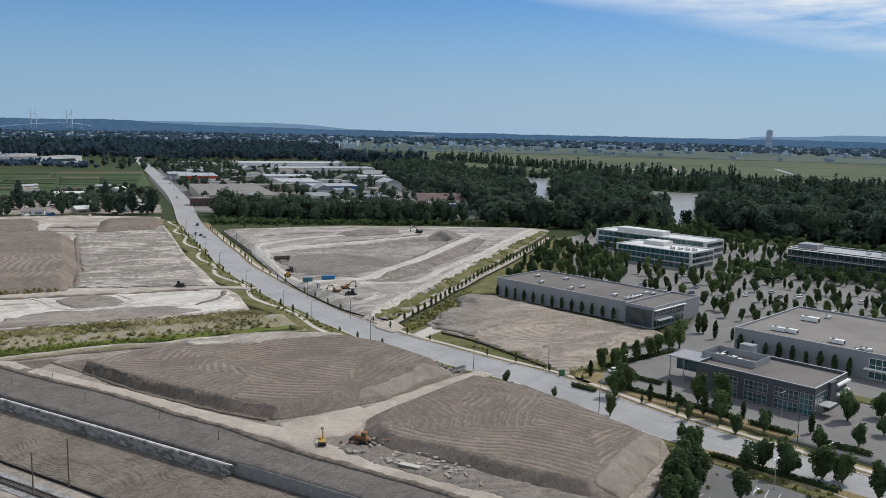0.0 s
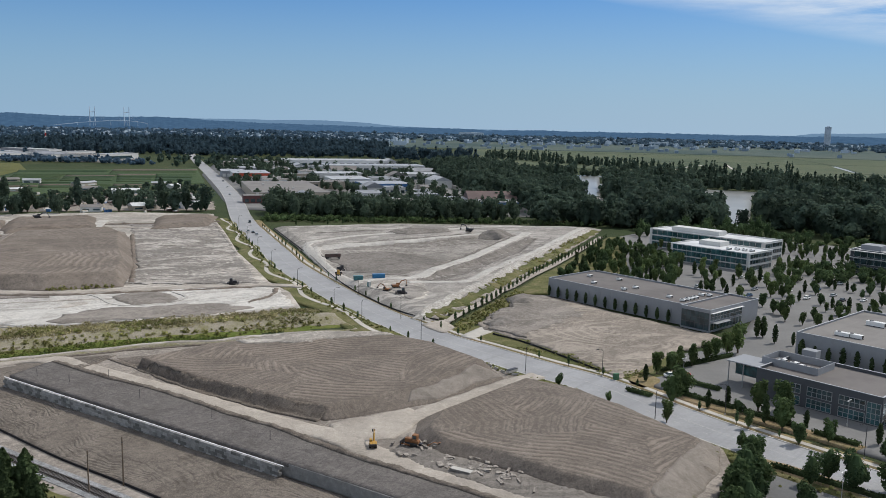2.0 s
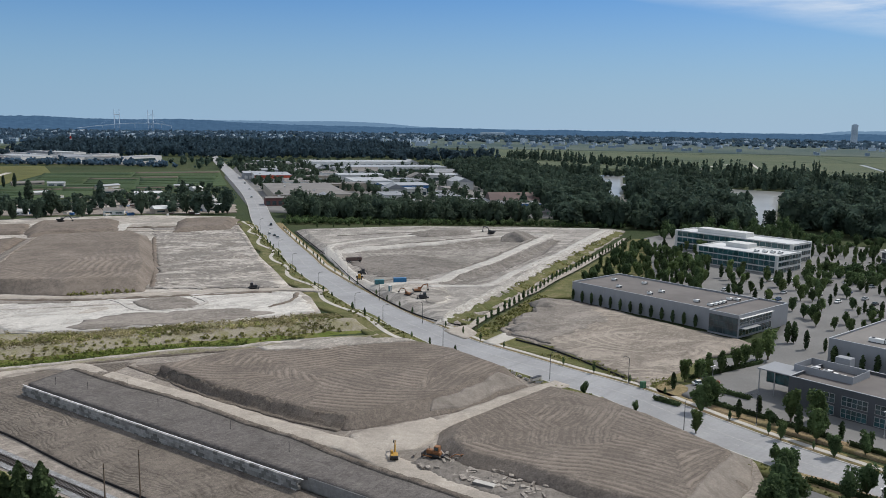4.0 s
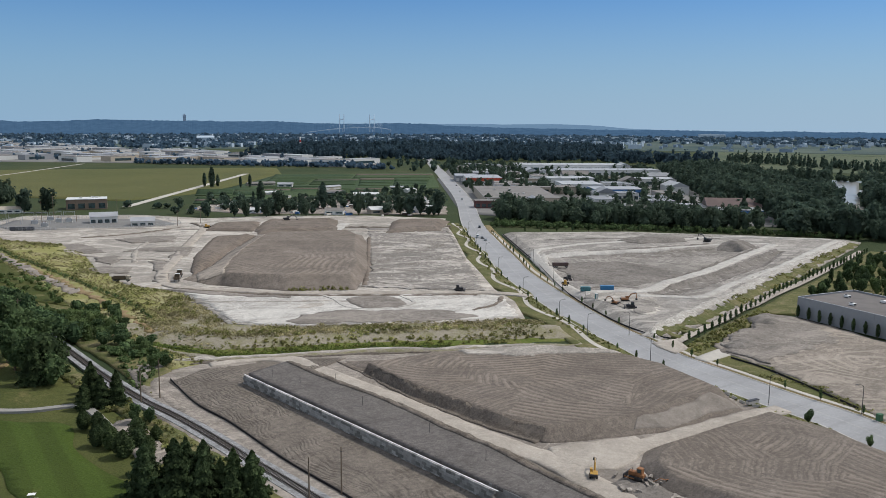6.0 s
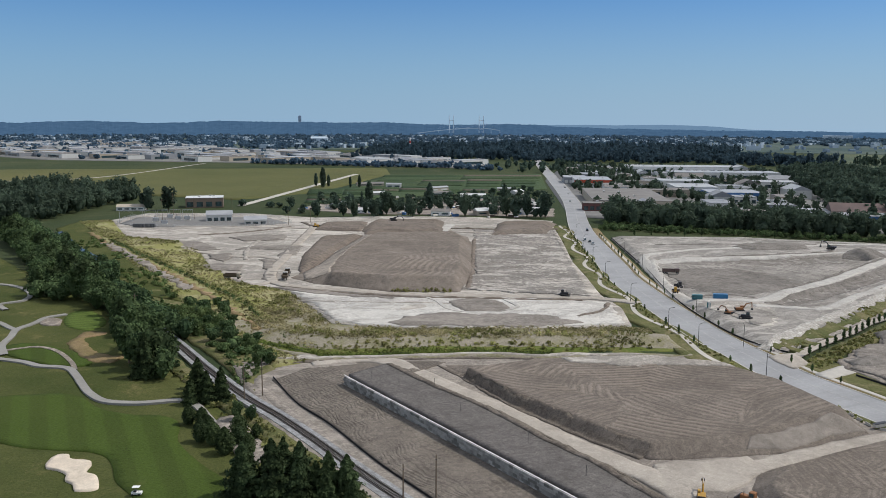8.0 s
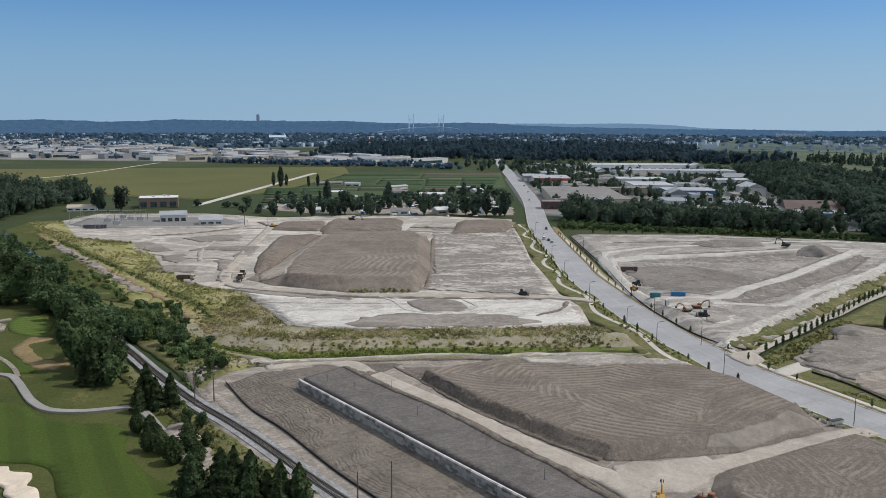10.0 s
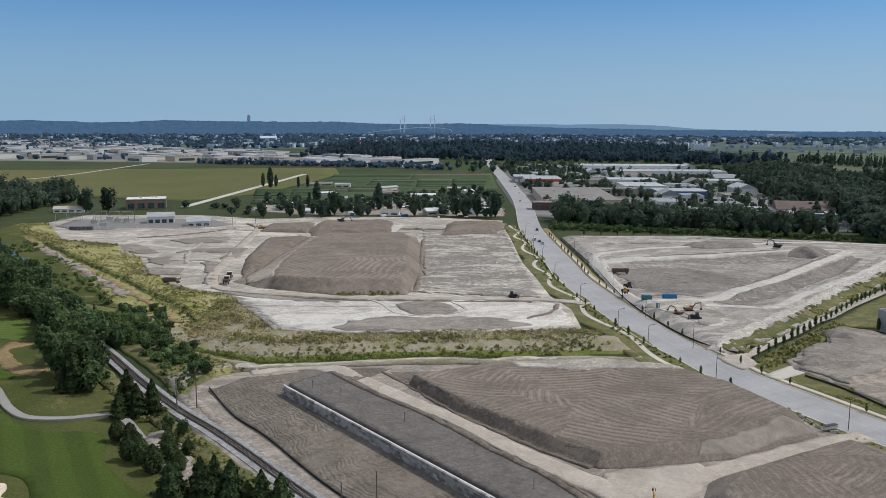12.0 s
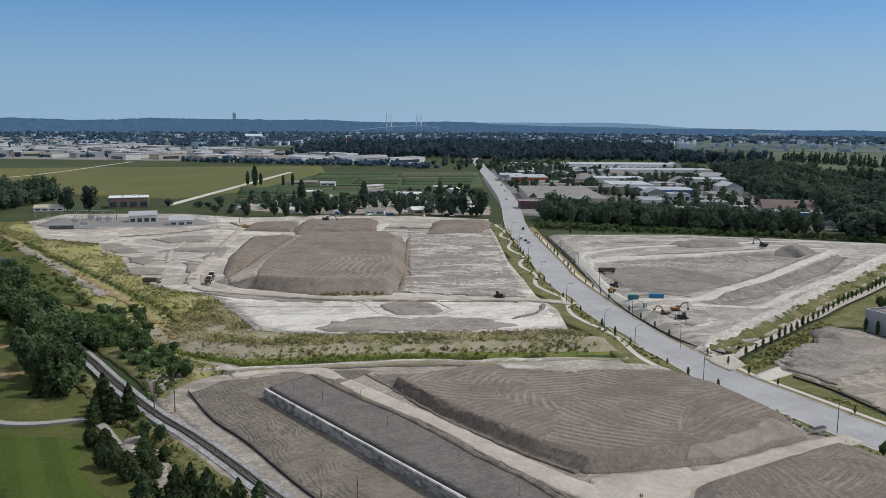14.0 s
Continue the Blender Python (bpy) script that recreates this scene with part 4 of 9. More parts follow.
R_BOWL = [(-107, 503), (-104, 492), (-90, 447), (-78, 420), (-62, 418), (-47, 416), (-34, 440), (-20, 474), (-4, 528), (6, 562), (-6, 577), (-55, 540), (-82, 520)]
R_SLOPE = [(-37, 405), (-27.5, 433), (-11, 470), (5, 512), (24, 570), (29, 568), (18, 510), (1, 466), (-12, 431), (-24, 406)]


def plot_z(x, y):
    """The raised plot: banks at its edges, a shallow dug floor and a trench."""
    edge = np.where(inside(x, y, SITE_R), to_line(x, y, SITE_R)[0], 0)
    foot = to_line(x, y, FOOT_R, False)[0]
    z = 0.1 + np.minimum(np.minimum(edge * 0.42, foot * 0.22), 2.1) + 0.14 * lumps(x, y, 0.12, 101) * np.minimum(1, edge / 8)
    z = z - np.where(inside(x, y, R_BOWL), np.minimum(to_line(x, y, R_BOWL)[0] * 0.6, 2.0), 0)
    return z - np.where(inside(x, y, R_SLOPE), np.minimum(to_line(x, y, R_SLOPE)[0] * 0.5, 1.8), 0)


def on_plot(poly, mat, label, category="ground", lift=0.15, rough=0.0, name="soil_patch", rag=1.2, res=0.9, seed=131):
    parcel(name, poly, res, lambda x, y, d: plot_z(x, y) + lift + rough * (lumps(x, y, 0.5, seed) + 0.6 * lumps(x, y, 1.7, seed + 1)) * np.minimum(1, d / 2), mat, label, category, skirt=0.8, rag=rag)


parcel("raised_site", SITE_R, 1.0, lambda x, y, d: plot_z(x, y), PLOT, "raised building plot of pale grey fill", "ground")
parcel("bare_lot", [(13, 388), (26, 386), (70, 337), (86, 322), (89, 314), (65, 296), (55, 278), (41, 260), (36, 271), (27.5, 284), (12.5, 304), (-2, 317), (-5, 326), (0, 345), (7.5, 363)], 1.5, lambda x, y, d: 0.3 + 0.5 * np.minimum(1, d / 6) + 0.12 * lumps(x, y, 0.2, 111), LOT_DIRT, "bare dirt lot scored by machine tracks", "ground", rag=1.0)
parcel("soil_patch", [(12, 386), (22, 384), (34, 372), (40, 352), (26, 330), (12, 308), (0, 318), (-2, 327), (2, 345), (9, 363)], 1.2, lambda x, y, d: 0.84 + 0.22 * np.minimum(1, d / 6) + 0.12 * lumps(x, y, 0.2, 111) * np.minimum(1, d / 4) + 0.25 * comb(x, y, 20, 2.6, 50, 60, 117, 2.0) * np.minimum(1, d / 3), DAMP, "churned darker end of the dirt lot", "ground", skirt=0.4, rag=2.0)
strip("footpath", [(-21, 318), (-19, 324), (-12, 347), (-2, 373), (4, 393.5), (9, 404), (19.5, 435.5), (34, 474), (58, 546), (75, 600)], 3.6, 0.25, HAUL, "straight pale gravel path lined with young trees", "footpath")
parcel("verge", [(-16, 318), (-8, 347), (2, 373), (8, 393), (13, 403), (23, 435), (38, 474), (62, 546), (80, 600), (90, 600), (80, 520), (70, 430), (52, 405), (24, 392), (13, 389), (7, 363), (-1, 345), (-7, 327), (-9, 314)], 2.0, 0.12, GREEN_GRASS, "weedy green strip between path and lot", "verge")

# business park ground, river, golf course, fields, yards
parcel("parking_ground", [(46, 262), (62, 242), (80, 222), (102, 198), (140, 160), (220, 95), (420, 240), (430, 430), (300, 520), (230, 590), (120, 650), (85, 600), (70, 430), (52, 405), (110, 356), (88, 306), (60, 290)], 4.0, -0.05, LOT_PALE, "grey asphalt of a business park", "pavement")
parcel("parking_lot", [(41, 150), (46, 166), (56, 184), (67, 201), (84, 183), (110, 158), (142, 127), (110, 84), (60, 88), (30, 104)], 2.0, 0.02, LOT, "grey asphalt car park beside the road", "pavement")
parcel("river", [(170, 660), (203, 690), (290, 985), (330, 1060), (200, 1120), (100, 1160), (90, 1110), (190, 1060), (224, 1000), (200, 860), (164, 700)], 8.0, -0.35, WATER, "pale brown river between wooded banks", "river", skirt=0.2)
parcel("river", [(96, 940), (114, 940), (152, 1285), (400, 1215), (410, 1235), (150, 1320), (60, 1345), (58, 1325), (120, 1280)], 6.0, -0.34, WATER, "pale brown arm of the river", "river", skirt=0.2)
parcel("golf_course", [(-78, 150), (-106, 164), (-140, 183), (-225, 234), (-300, 276), (-430, 330), (-640, 430), (-1000, 330), (-600, 20), (-100, 60)], 4.0, lambda x, y, d: -0.2 + 0.2 * lumps(x, y, 0.03, 121) * np.minimum(1, d / 15), ROUGH_TURF, "rolling golf course rough, partly dry", "grass")
parcel("far_field", [(-1500, 640), (-1250, 950), (-749, 1290), (-640, 1120), (-560, 810), (-575, 700), (-724, 690), (-1000, 560)], 20.0, -0.3, BIG_FIELD, "broad olive-green cranberry field", "field")
parcel("nursery_ground", [(-645, 1115), (-455, 1262), (-345, 986), (-470, 760), (-552, 810)], 10.0, -0.25, CROP, "nursery ground planted in rows", "field")
parcel("town_ground", [(-400, 1130), (-230, 720), (-150, 700), (40, 720), (120, 900), (90, 1120), (-100, 1500), (-500, 1500)], 20.0, -0.35, GREYLAND, "grey yards of an industrial area", "ground")
parcel("town_ground", [(-2700, 1500), (-1500, 1200), (-1050, 1320), (-620, 1350), (-640, 1500), (-1000, 1750), (-2700, 2300)], 30.0, -0.35, GREYLAND, "grey yards of a distant industrial area", "ground")
parcel("far_field", [(-120, 1650), (420, 1350), (900, 1150), (2200, 1300), (2600, 2600), (900, 3000), (-100, 2700)], 40.0, -0.3, DELTA, "wide olive fields beyond the woods", "field")

parcel("grey_floor", R_BOWL, 0.8, lambda x, y, d: plot_z(x, y) + 0.12 + 0.3 * comb(x, y, 30, 3.2, 60, 80, 133) * np.clip(d / 6 - 0.6, 0, 1), PLOT_GREY, "shallow grey excavated floor with track marks", "ground", rag=0.8)
FLOOR_DARK = [(-97, 476), (-82, 494), (-62, 500), (-47, 494), (-37, 484), (-27, 470), (-34, 446), (-46, 424), (-62, 422), (-78, 437)]
parcel("soil_patch", FLOOR_DARK, 0.8, lambda x, y, d: plot_z(x, y) + 0.2 + 0.25 * np.minimum(1, d / 2) + 0.35 * comb(x, y, 26, 3.0, 60, 80, 137, 2.0) * np.clip(d / 3, 0, 1), SOIL_R, "grey churned soil marked by crawler tracks", "ground", rag=2.0)
on_plot([(-101, 505), (-82, 516), (-50, 540), (-8, 574), (-6, 552), (-35, 529), (-60, 511), (-87, 503)], SOIL_R, "dug face of grey soil under the track", "bank", 0.2, 0.2, "grey_bank", 0.8)
on_plot(R_SLOPE, SOIL_R, "dug grey slope with loose ridges", "bank", 0.15, 0.2, "grey_slope", 1.0)
on_plot([(-24, 403), (-10, 434), (3, 468), (20, 512), (38, 572), (44, 570), (28, 512), (10, 466), (-1, 434), (-12, 405)], PLOT_GREY, "strip of grey fill behind the crest", "bank", 0.12, 0.12, "grey_slope", 1.0)
on_plot([(-66, 394), (-50, 407), (-36, 402), (-30, 384), (-29, 364), (-33, 358), (-46, 372), (-60, 386)], SAND, "pale trodden ground at the plot's entrance", "ground", 0.14, 0.05, "trodden_ground", 2.0)
on_plot([(-46, 380), (-38, 390), (-30, 384), (-30, 366), (-36, 360)], PLOT_GREY, "churned grey ground among parked machines", "ground", 0.28, 0.12, "soil_patch", 1.5)
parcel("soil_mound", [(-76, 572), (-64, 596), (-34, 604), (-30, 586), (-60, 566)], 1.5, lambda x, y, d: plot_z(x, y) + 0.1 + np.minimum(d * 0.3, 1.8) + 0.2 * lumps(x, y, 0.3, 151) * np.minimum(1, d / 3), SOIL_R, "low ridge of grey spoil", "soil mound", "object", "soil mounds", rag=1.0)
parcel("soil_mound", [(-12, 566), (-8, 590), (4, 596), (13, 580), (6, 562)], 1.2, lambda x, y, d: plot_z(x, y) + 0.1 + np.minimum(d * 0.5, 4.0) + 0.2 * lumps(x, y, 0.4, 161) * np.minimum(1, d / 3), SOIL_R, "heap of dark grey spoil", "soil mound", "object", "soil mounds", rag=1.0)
for q, w, lab in (([(-62, 390), (-75, 409), (-93, 452), (-108, 488), (-114, 506), (-112, 520), (-92, 552), (-57, 581), (-13, 617), (20, 628), (60, 634)], 5.5, "pale beaten track looping round the plot"),
                  ([(-100, 474), (-105, 492), (-103, 502), (-83, 519), (-50, 544), (-12, 579), (6, 592), (18, 596), (24, 592)], 5.0, "pale beaten track along the rim of the dug floor"),
                  ([(-66, 396), (-50, 405), (-39, 409), (-28, 441), (-14, 474), (3, 529), (22.5, 591)], 6.5, "pale beaten track along the inner bank"),
                  ([(-40, 396), (-25, 401), (-13, 404), (-2, 436), (9, 467), (26, 511), (46, 575), (64, 630)], 5.0, "pale beaten track along the crest")):
    lane(q, w, lambda x, y: plot_z(x, y) + 0.12, TRACK_SAND, lab)
CREST = [(-29, 331), (-22, 353), (-10, 388.5), (4.5, 432), (21.5, 489), (44, 556), (62, 606), (70, 630)]
parcel("riprap_edge", offset(spline(CREST, 3.0), 2.4) + offset(spline(CREST, 3.0), -2.4)[::-1], 0.6, lambda x, y, d: plot_z(x, y) + 0.15 + np.abs(0.35 * lumps(x, y, 1.4, 211) + 0.25 * lumps(x, y, 3.0, 212)) * np.minimum(1, d), RIPRAP, "band of pale broken rock along the crest", "riprap", skirt=0.6, rag=0.7)
on_plot([(-26, 336), (-17, 358), (-4, 393), (10, 434), (27, 489), (50, 556), (70, 622), (76, 624), (41, 514), (20, 451), (5, 402), (-9, 364.5), (-22, 333)], RUBBLE, "grey bank of loose fill", "bank", 0.1, 0.08, "grey_bank", 0.6)
parcel("grass_slope", [(-25, 330), (-10, 364), (4, 402), (19, 451), (40, 514), (78, 632), (72, 630), (35.5, 516), (14.5, 453), (0, 404), (-14, 367), (-27, 334)], 0.8, lambda x, y, d: plot_z(x, y) + 0.22 + 0.12 * lumps(x, y, 0.8, 171), GREEN_GRASS, "weedy green foot of the grey bank", "bank", skirt=0.5, rag=1.3)
for k in range(26):
    t = k / 26
    x, y = -19 + 60 * t + 6 * t * t, 336 + 196 * t + 4 * math.sin(9 * k)
    on_plot([(x - 5.0, y + 2.6), (x - 3.6, y + 3.6 + 0.6 * math.sin(5 * k)), (x + 0.5, y + 1.4), (x + 2.6, y + 2.0), (x + 1.6, y - 3.4), (x - 0.6, y - 2.4)], GREEN_GRASS, "tongue of weedy grass on the grey bank", "bank", 0.2, 0.12, "grass_tongue", 0.7, 0.8, 700 + k)
parcel("soil_mound", [(6, 374), (13, 378), (20, 372), (17, 364), (9, 365)], 1.0, lambda x, y, d: 0.7 + np.minimum(d * 0.6, 2.0), SOIL_R, "small cone of grey spoil on the bare lot", "soil mound", "object", "soil mounds", rag=0.5)
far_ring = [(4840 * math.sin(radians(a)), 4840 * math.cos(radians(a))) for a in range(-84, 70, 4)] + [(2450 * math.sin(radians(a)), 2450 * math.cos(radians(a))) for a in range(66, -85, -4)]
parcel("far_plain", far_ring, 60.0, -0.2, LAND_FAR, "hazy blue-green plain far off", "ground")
# golf course
parcel("fairway", spline([(-226, 170), (-215, 180), (-208, 184), (-200.7, 183.6), (-192, 180), (-186.7, 179), (-176, 180), (-171.5, 182.6), (-164.7, 182.6), (-158.9, 179), (-151.4, 170.5), (-136.7, 162.3), (-125.6, 157.9), (-112.3, 151.9), (-96, 140), (-110, 120), (-125, 131), (-133.3, 139.8), (-146, 145.5), (-153.3, 151.2), (-159.7, 155), (-165.9, 155.4), (-173.9, 152.6), (-185, 149.6), (-205, 150), (-226, 156)], 3, True), 2.0,
       lambda x, y, d: 0.0 + 0.2 * lumps(x, y, 0.03, 121), FAIRWAY, "mown green fairway with faint stripes", "grass", skirt=1.5)
parcel("fairway", spline([(-289.8, 250.6), (-296.5, 260.5), (-291.8, 265.2), (-275, 258), (-266.3, 250), (-264.4, 241.2), (-273, 240.6), (-280, 243)], 3, True), 2.0, 0.1, GOLF_GREEN, "small mown golf green", "grass", skirt=1.5)
parcel("fairway", spline([(-268, 218), (-240, 216), (-226, 208), (-240, 202), (-270, 206)], 3, True), 2.0, 0.1, FAIRWAY, "small mown tee", "grass", skirt=1.5)
parcel("bunker", spline([(-170.4, 150.2), (-168.1, 151.4), (-165.4, 149.7), (-161, 151), (-158.8, 150), (-156, 146), (-152, 145.5), (-146.6, 141.1), (-148.2, 138.9), (-150.4, 138), (-153.6, 140.2), (-156.6, 140.7), (-159.1, 143.1), (-163, 144), (-166.3, 143.6), (-167.8, 144.5), (-170.2, 148.3)], 1, True), 0.8,
       lambda x, y, d: 0.36 - 0.12 * np.minimum(1, d / 2), BUNKER, "pale sand bunker with a scalloped edge", "bunker", skirt=1.2)
parcel("dry_patch", spline([(-258, 227), (-263, 239), (-255, 241), (-254, 231), (-240, 222), (-228, 219), (-223.5, 221), (-222, 213), (-231, 212), (-246, 218)], 2, True), 1.5, 0.2, RED_GRASS, "bare dry patch of ground", "grass", skirt=1.2, rag=1.0)
parcel("dry_patch", spline([(-152, 190), (-138, 184), (-124, 172), (-128, 168), (-142, 176), (-152, 184)], 2, True), 1.5, 0.32, WORN, "worn sandy ground among small trees", "ground", skirt=1.2, rag=1.0)
strip("cart_path", [(-275, 196), (-251, 200), (-240, 199.5), (-230, 202), (-221, 198), (-211, 192), (-202, 187), (-192, 184), (-182, 187.5), (-173, 195), (-166, 193), (-158, 188), (-152, 184)], 2.4, 0.34, CART, "winding grey asphalt cart path", "cart path", thick=1.4, step=2)
strip("cart_path", [(-325, 250), (-337, 256), (-335, 266), (-343, 276), (-358, 284), (-373, 287), (-384, 285)], 2.4, 0.34, CART, "winding grey asphalt cart path", "cart path", thick=1.4, step=2)
strip("cart_path", [(-262, 203), (-274, 211), (-282, 220.5), (-290, 229), (-293, 239), (-297, 248), (-295, 256)], 2.6, 0.34, CART, "winding grey asphalt cart path", "cart path", thick=1.4, step=2)
strip("cart_path", [(-318, 236), (-305, 233), (-296, 230), (-289, 228)], 2.2, 0.33, CART, "short grey spur of the cart path", "cart path", thick=1.4, step=2)
parcel("railside_grass", [(-540, 450), (-470, 398), (-380, 344), (-300, 300), (-262, 296), (-330, 345), (-400, 388), (-470, 432), (-560, 488)], 2.5, lambda x, y, d: 0.22 + 0.1 * lumps(x, y, 0.3, 183), ROUGH_TURF, "rough green grass on both banks of the creek", "grass", rag=0.5)
parcel("dry_patch", spline([(-295, 243.6), (-294.4, 248.2), (-287.4, 247.5), (-280.5, 240.8), (-288, 239)], 2, True), 1.2, 0.25, LOT_DIRT, "worn sandy patch beside the golf green", "ground", skirt=1.0, rag=0.7)
parcel("driveway", [(-11, 306.5), (-8, 313), (-3.7, 321.4), (3.3, 318.9), (-2, 310), (-6.5, 303)], 1.5, 0.3, WALKWAY, "pale concrete apron at the lot's entrance", "pavement", skirt=0.5)
parcel("driveway", [(-27, 322), (-22.3, 327.5), (-18.9, 331.5), (-13, 318), (-18, 310)], 1.5, 0.3, HAUL, "pale gravel mouth of the footpath", "pavement", skirt=0.5, rag=0.5)
parcel("soil_mound", [(-1.7, 324.7), (3.2, 335.3), (8.2, 336.2), (10, 328), (6, 322), (0.5, 321.2)], 0.8, lambda x, y, d: 0.9 + np.minimum(d * 0.45, 1.5) + 0.1 * lumps(x, y, 0.8, 165) * np.minimum(1, d), SOIL_R, "low heap of grey spoil on the bare lot", "soil mound", "object", "soil mounds", rag=0.6)
strip("sandy_path", [(-268, 204), (-264.3, 211.2), (-260.9, 215.2), (-253, 215.4), (-243.8, 212.2), (-233, 206.7), (-226, 202)], 1.6, 0.32, LOT_DIRT, "worn sandy path across the golf rough", "path", thick=1.0, step=2)
strip("creek", [(-520, 436), (-470, 404), (-441, 386), (-410, 369), (-381, 353), (-362, 342)], 5.0, 0.46, CREEK, "narrow creek between trees", "creek", thick=0.4)
strip("field_track", [(-1030, 740), (-977, 880), (-1105, 1209), (-1120, 1250)], 4.0, -0.1, WALKWAY, "pale farm track across the field", "track")
strip("field_track", [(-536, 655), (-543, 676), (-612, 870), (-700, 1118)], 8.0, -0.1, WALKWAY, "pale farm track beside the field", "track")
parcel("ditch_grass", [(-200, 262), (-168, 259), (-145, 274), (-121, 289), (-96, 300), (-70, 314), (-56, 318), (-62, 312), (-94, 296), (-118, 285), (-141, 270), (-162, 255), (-182, 252)], 1.5, lambda x, y, d: belt_height(x, y, d + 1) + 0.06, DITCH_GRASS, "green weedy grass in the ditch", "grass", skirt=0.5, rag=0.7)
parcel("bare_bank", [(-176, 240), (-163, 246), (-140, 261), (-118, 276), (-94, 286), (-66, 301), (-66, 308), (-95, 294), (-119, 283.5), (-142, 268.5), (-166, 253.5)], 1.2, lambda x, y, d: belt_height(x, y, d + 1) + 0.08, SAND, "low bare face of pale soil", "bank", skirt=0.5, rag=0.5)
parcel("railside_grass", [(-160, 211), (-186, 228), (-217, 246), (-270, 277), (-336, 314), (-400, 352), (-330, 345), (-250, 300), (-205, 262), (-182, 244), (-168, 232), (-168, 220)], 2.0, lambda x, y, d: 0.1 + 0.15 * lumps(x, y, 0.3, 181), GREEN_GRASS, "green weeds and grass beside the railway", "grass", rag=0.5)
parcel("railside_grass", [(-80, 158), (-104, 172), (-138, 191), (-162, 202), (-192, 219), (-224, 237), (-226, 233), (-194, 213), (-162, 197), (-138, 184), (-104, 165), (-80, 151)], 2.0, lambda x, y, d: 0.2 + 0.1 * lumps(x, y, 0.3, 191), GREEN_GRASS, "green weeds and grass between railway and golf course", "grass", skirt=1.2, rag=0.5)
parcel("verge", [(-17, 316), (-4, 304), (14, 287), (32, 269), (44, 257), (60, 270), (62, 294), (44, 275), (25, 294), (9, 312), (0, 328)], 1.5, 0.1, GREEN_GRASS, "weedy half-dry verge beside the dirt lot", "verge", rag=0.3)
RIDGE = spline(HAUL_LEFT, 2.0)


def ridge_height(x, y, d):
    return platform_height(x, y, d) + 0.22 + (0.22 + 0.22 * lumps(x, y, 0.5, 201) + 0.16 * lumps(x, y, 1.6, 202) + 0.12 * lumps(x, y, 3.1, 203)) * np.minimum(1, d / 0.8)


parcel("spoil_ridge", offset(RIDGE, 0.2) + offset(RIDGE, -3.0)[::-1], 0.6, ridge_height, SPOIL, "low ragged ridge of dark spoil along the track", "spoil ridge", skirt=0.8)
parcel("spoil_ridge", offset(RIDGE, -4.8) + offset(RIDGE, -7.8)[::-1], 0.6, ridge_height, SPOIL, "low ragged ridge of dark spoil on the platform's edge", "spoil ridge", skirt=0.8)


def windrow(line, w, h, z, mat, label, seed):
    """A low uneven ridge of loose soil along a line."""
    q = spline(line, 2.0)
    edge = offset(q, w / 2) + offset(q, -w / 2)[::-1]
    parcel("windrow", edge, 0.7, lambda x, y, d: (z(x, y) if callable(z) else z) + h * np.clip(d / (0.5 * w), 0, 1) * np.clip(0.75 + 0.6 * lumps(x, y, 0.4, seed), 0.1, 1.5) + 0.1 * lumps(x, y, 1.3, seed + 1), mat, label, "spoil ridge", skirt=0.6, rag=0.5)


for i, (line, w, h, z, m) in enumerate((
        ([(-168, 240), (-160, 247), (-151, 254.5), (-139, 260.5), (-120, 271.5), (-96, 283)], 1.4, 0.45, 0.35, SPOIL),
        ([(-116, 500), (-116, 518), (-95, 552), (-60, 586), (-16, 622)], 2.4, 0.6, plot_z, PLOT), ([(-88, 520), (-56, 546), (-16, 580)], 2.0, 0.7, plot_z, SOIL_R), ([(-33, 440), (-18, 478), (-1, 530), (14, 580)], 2.2, 0.8, plot_z, SOIL_R), ([(-22, 440), (-8, 476), (8, 524), (24, 575)], 2.4, 0.7, plot_z, SOIL_R),
        ([(-140, 585), (-90, 606), (-30, 622), (40, 630)], 3.0, 0.7, plot_z, PLOT), ([(-120, 560), (-70, 590), (-10, 612)], 2.5, 0.6, plot_z, SOIL_R), ([(-66, 400), (-62, 410), (-50, 416), (-42, 416)], 2.0, 0.6, plot_z, SOIL_R), ([(-8, 414), (4, 448), (18, 494)], 1.8, 0.5, plot_z, PLOT_GREY),
        ([(-252, 346), (-222, 345), (-186, 352), (-150, 366), (-112, 382)], 2.5, 0.7, 0.4, SOIL), ([(-400, 566), (-372, 548), (-340, 560), (-300, 572)], 3.0, 0.9, 0.4, SOIL), ([(-206, 622), (-240, 600), (-280, 588)], 3.0, 1.0, 0.4, SOIL),
        ([(-170, 384), (-190, 432), (-214, 486), (-240, 545)], 3.0, 1.0, 0.3, SOIL), ([(-150, 480), (-176, 540), (-204, 604)], 2.2, 0.6, 0.4, SCRAPED), ([(-320, 400), (-350, 440), (-380, 500)], 3.0, 0.6, 0.3, SAND), ([(-420, 470), (-400, 500), (-392, 540)], 3.0, 0.7, 0.3, SOIL),
        ([(-230, 320), (-200, 332), (-170, 345), (-140, 352)], 1.8, 0.4, 0.4, SAND), ([(-104, 350), (-98, 366), (-100, 382)], 2.0, 0.7, 0.4, SOIL))):
    windrow(line, w, h, z, m, "low windrow of loose soil on the site", 300 + 3 * i)
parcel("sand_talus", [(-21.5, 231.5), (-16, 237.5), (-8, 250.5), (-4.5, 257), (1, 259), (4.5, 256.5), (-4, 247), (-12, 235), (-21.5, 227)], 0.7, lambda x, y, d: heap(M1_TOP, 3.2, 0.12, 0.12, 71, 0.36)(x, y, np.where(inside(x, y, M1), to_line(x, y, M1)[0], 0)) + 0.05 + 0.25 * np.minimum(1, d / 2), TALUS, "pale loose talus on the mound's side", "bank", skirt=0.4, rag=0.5)
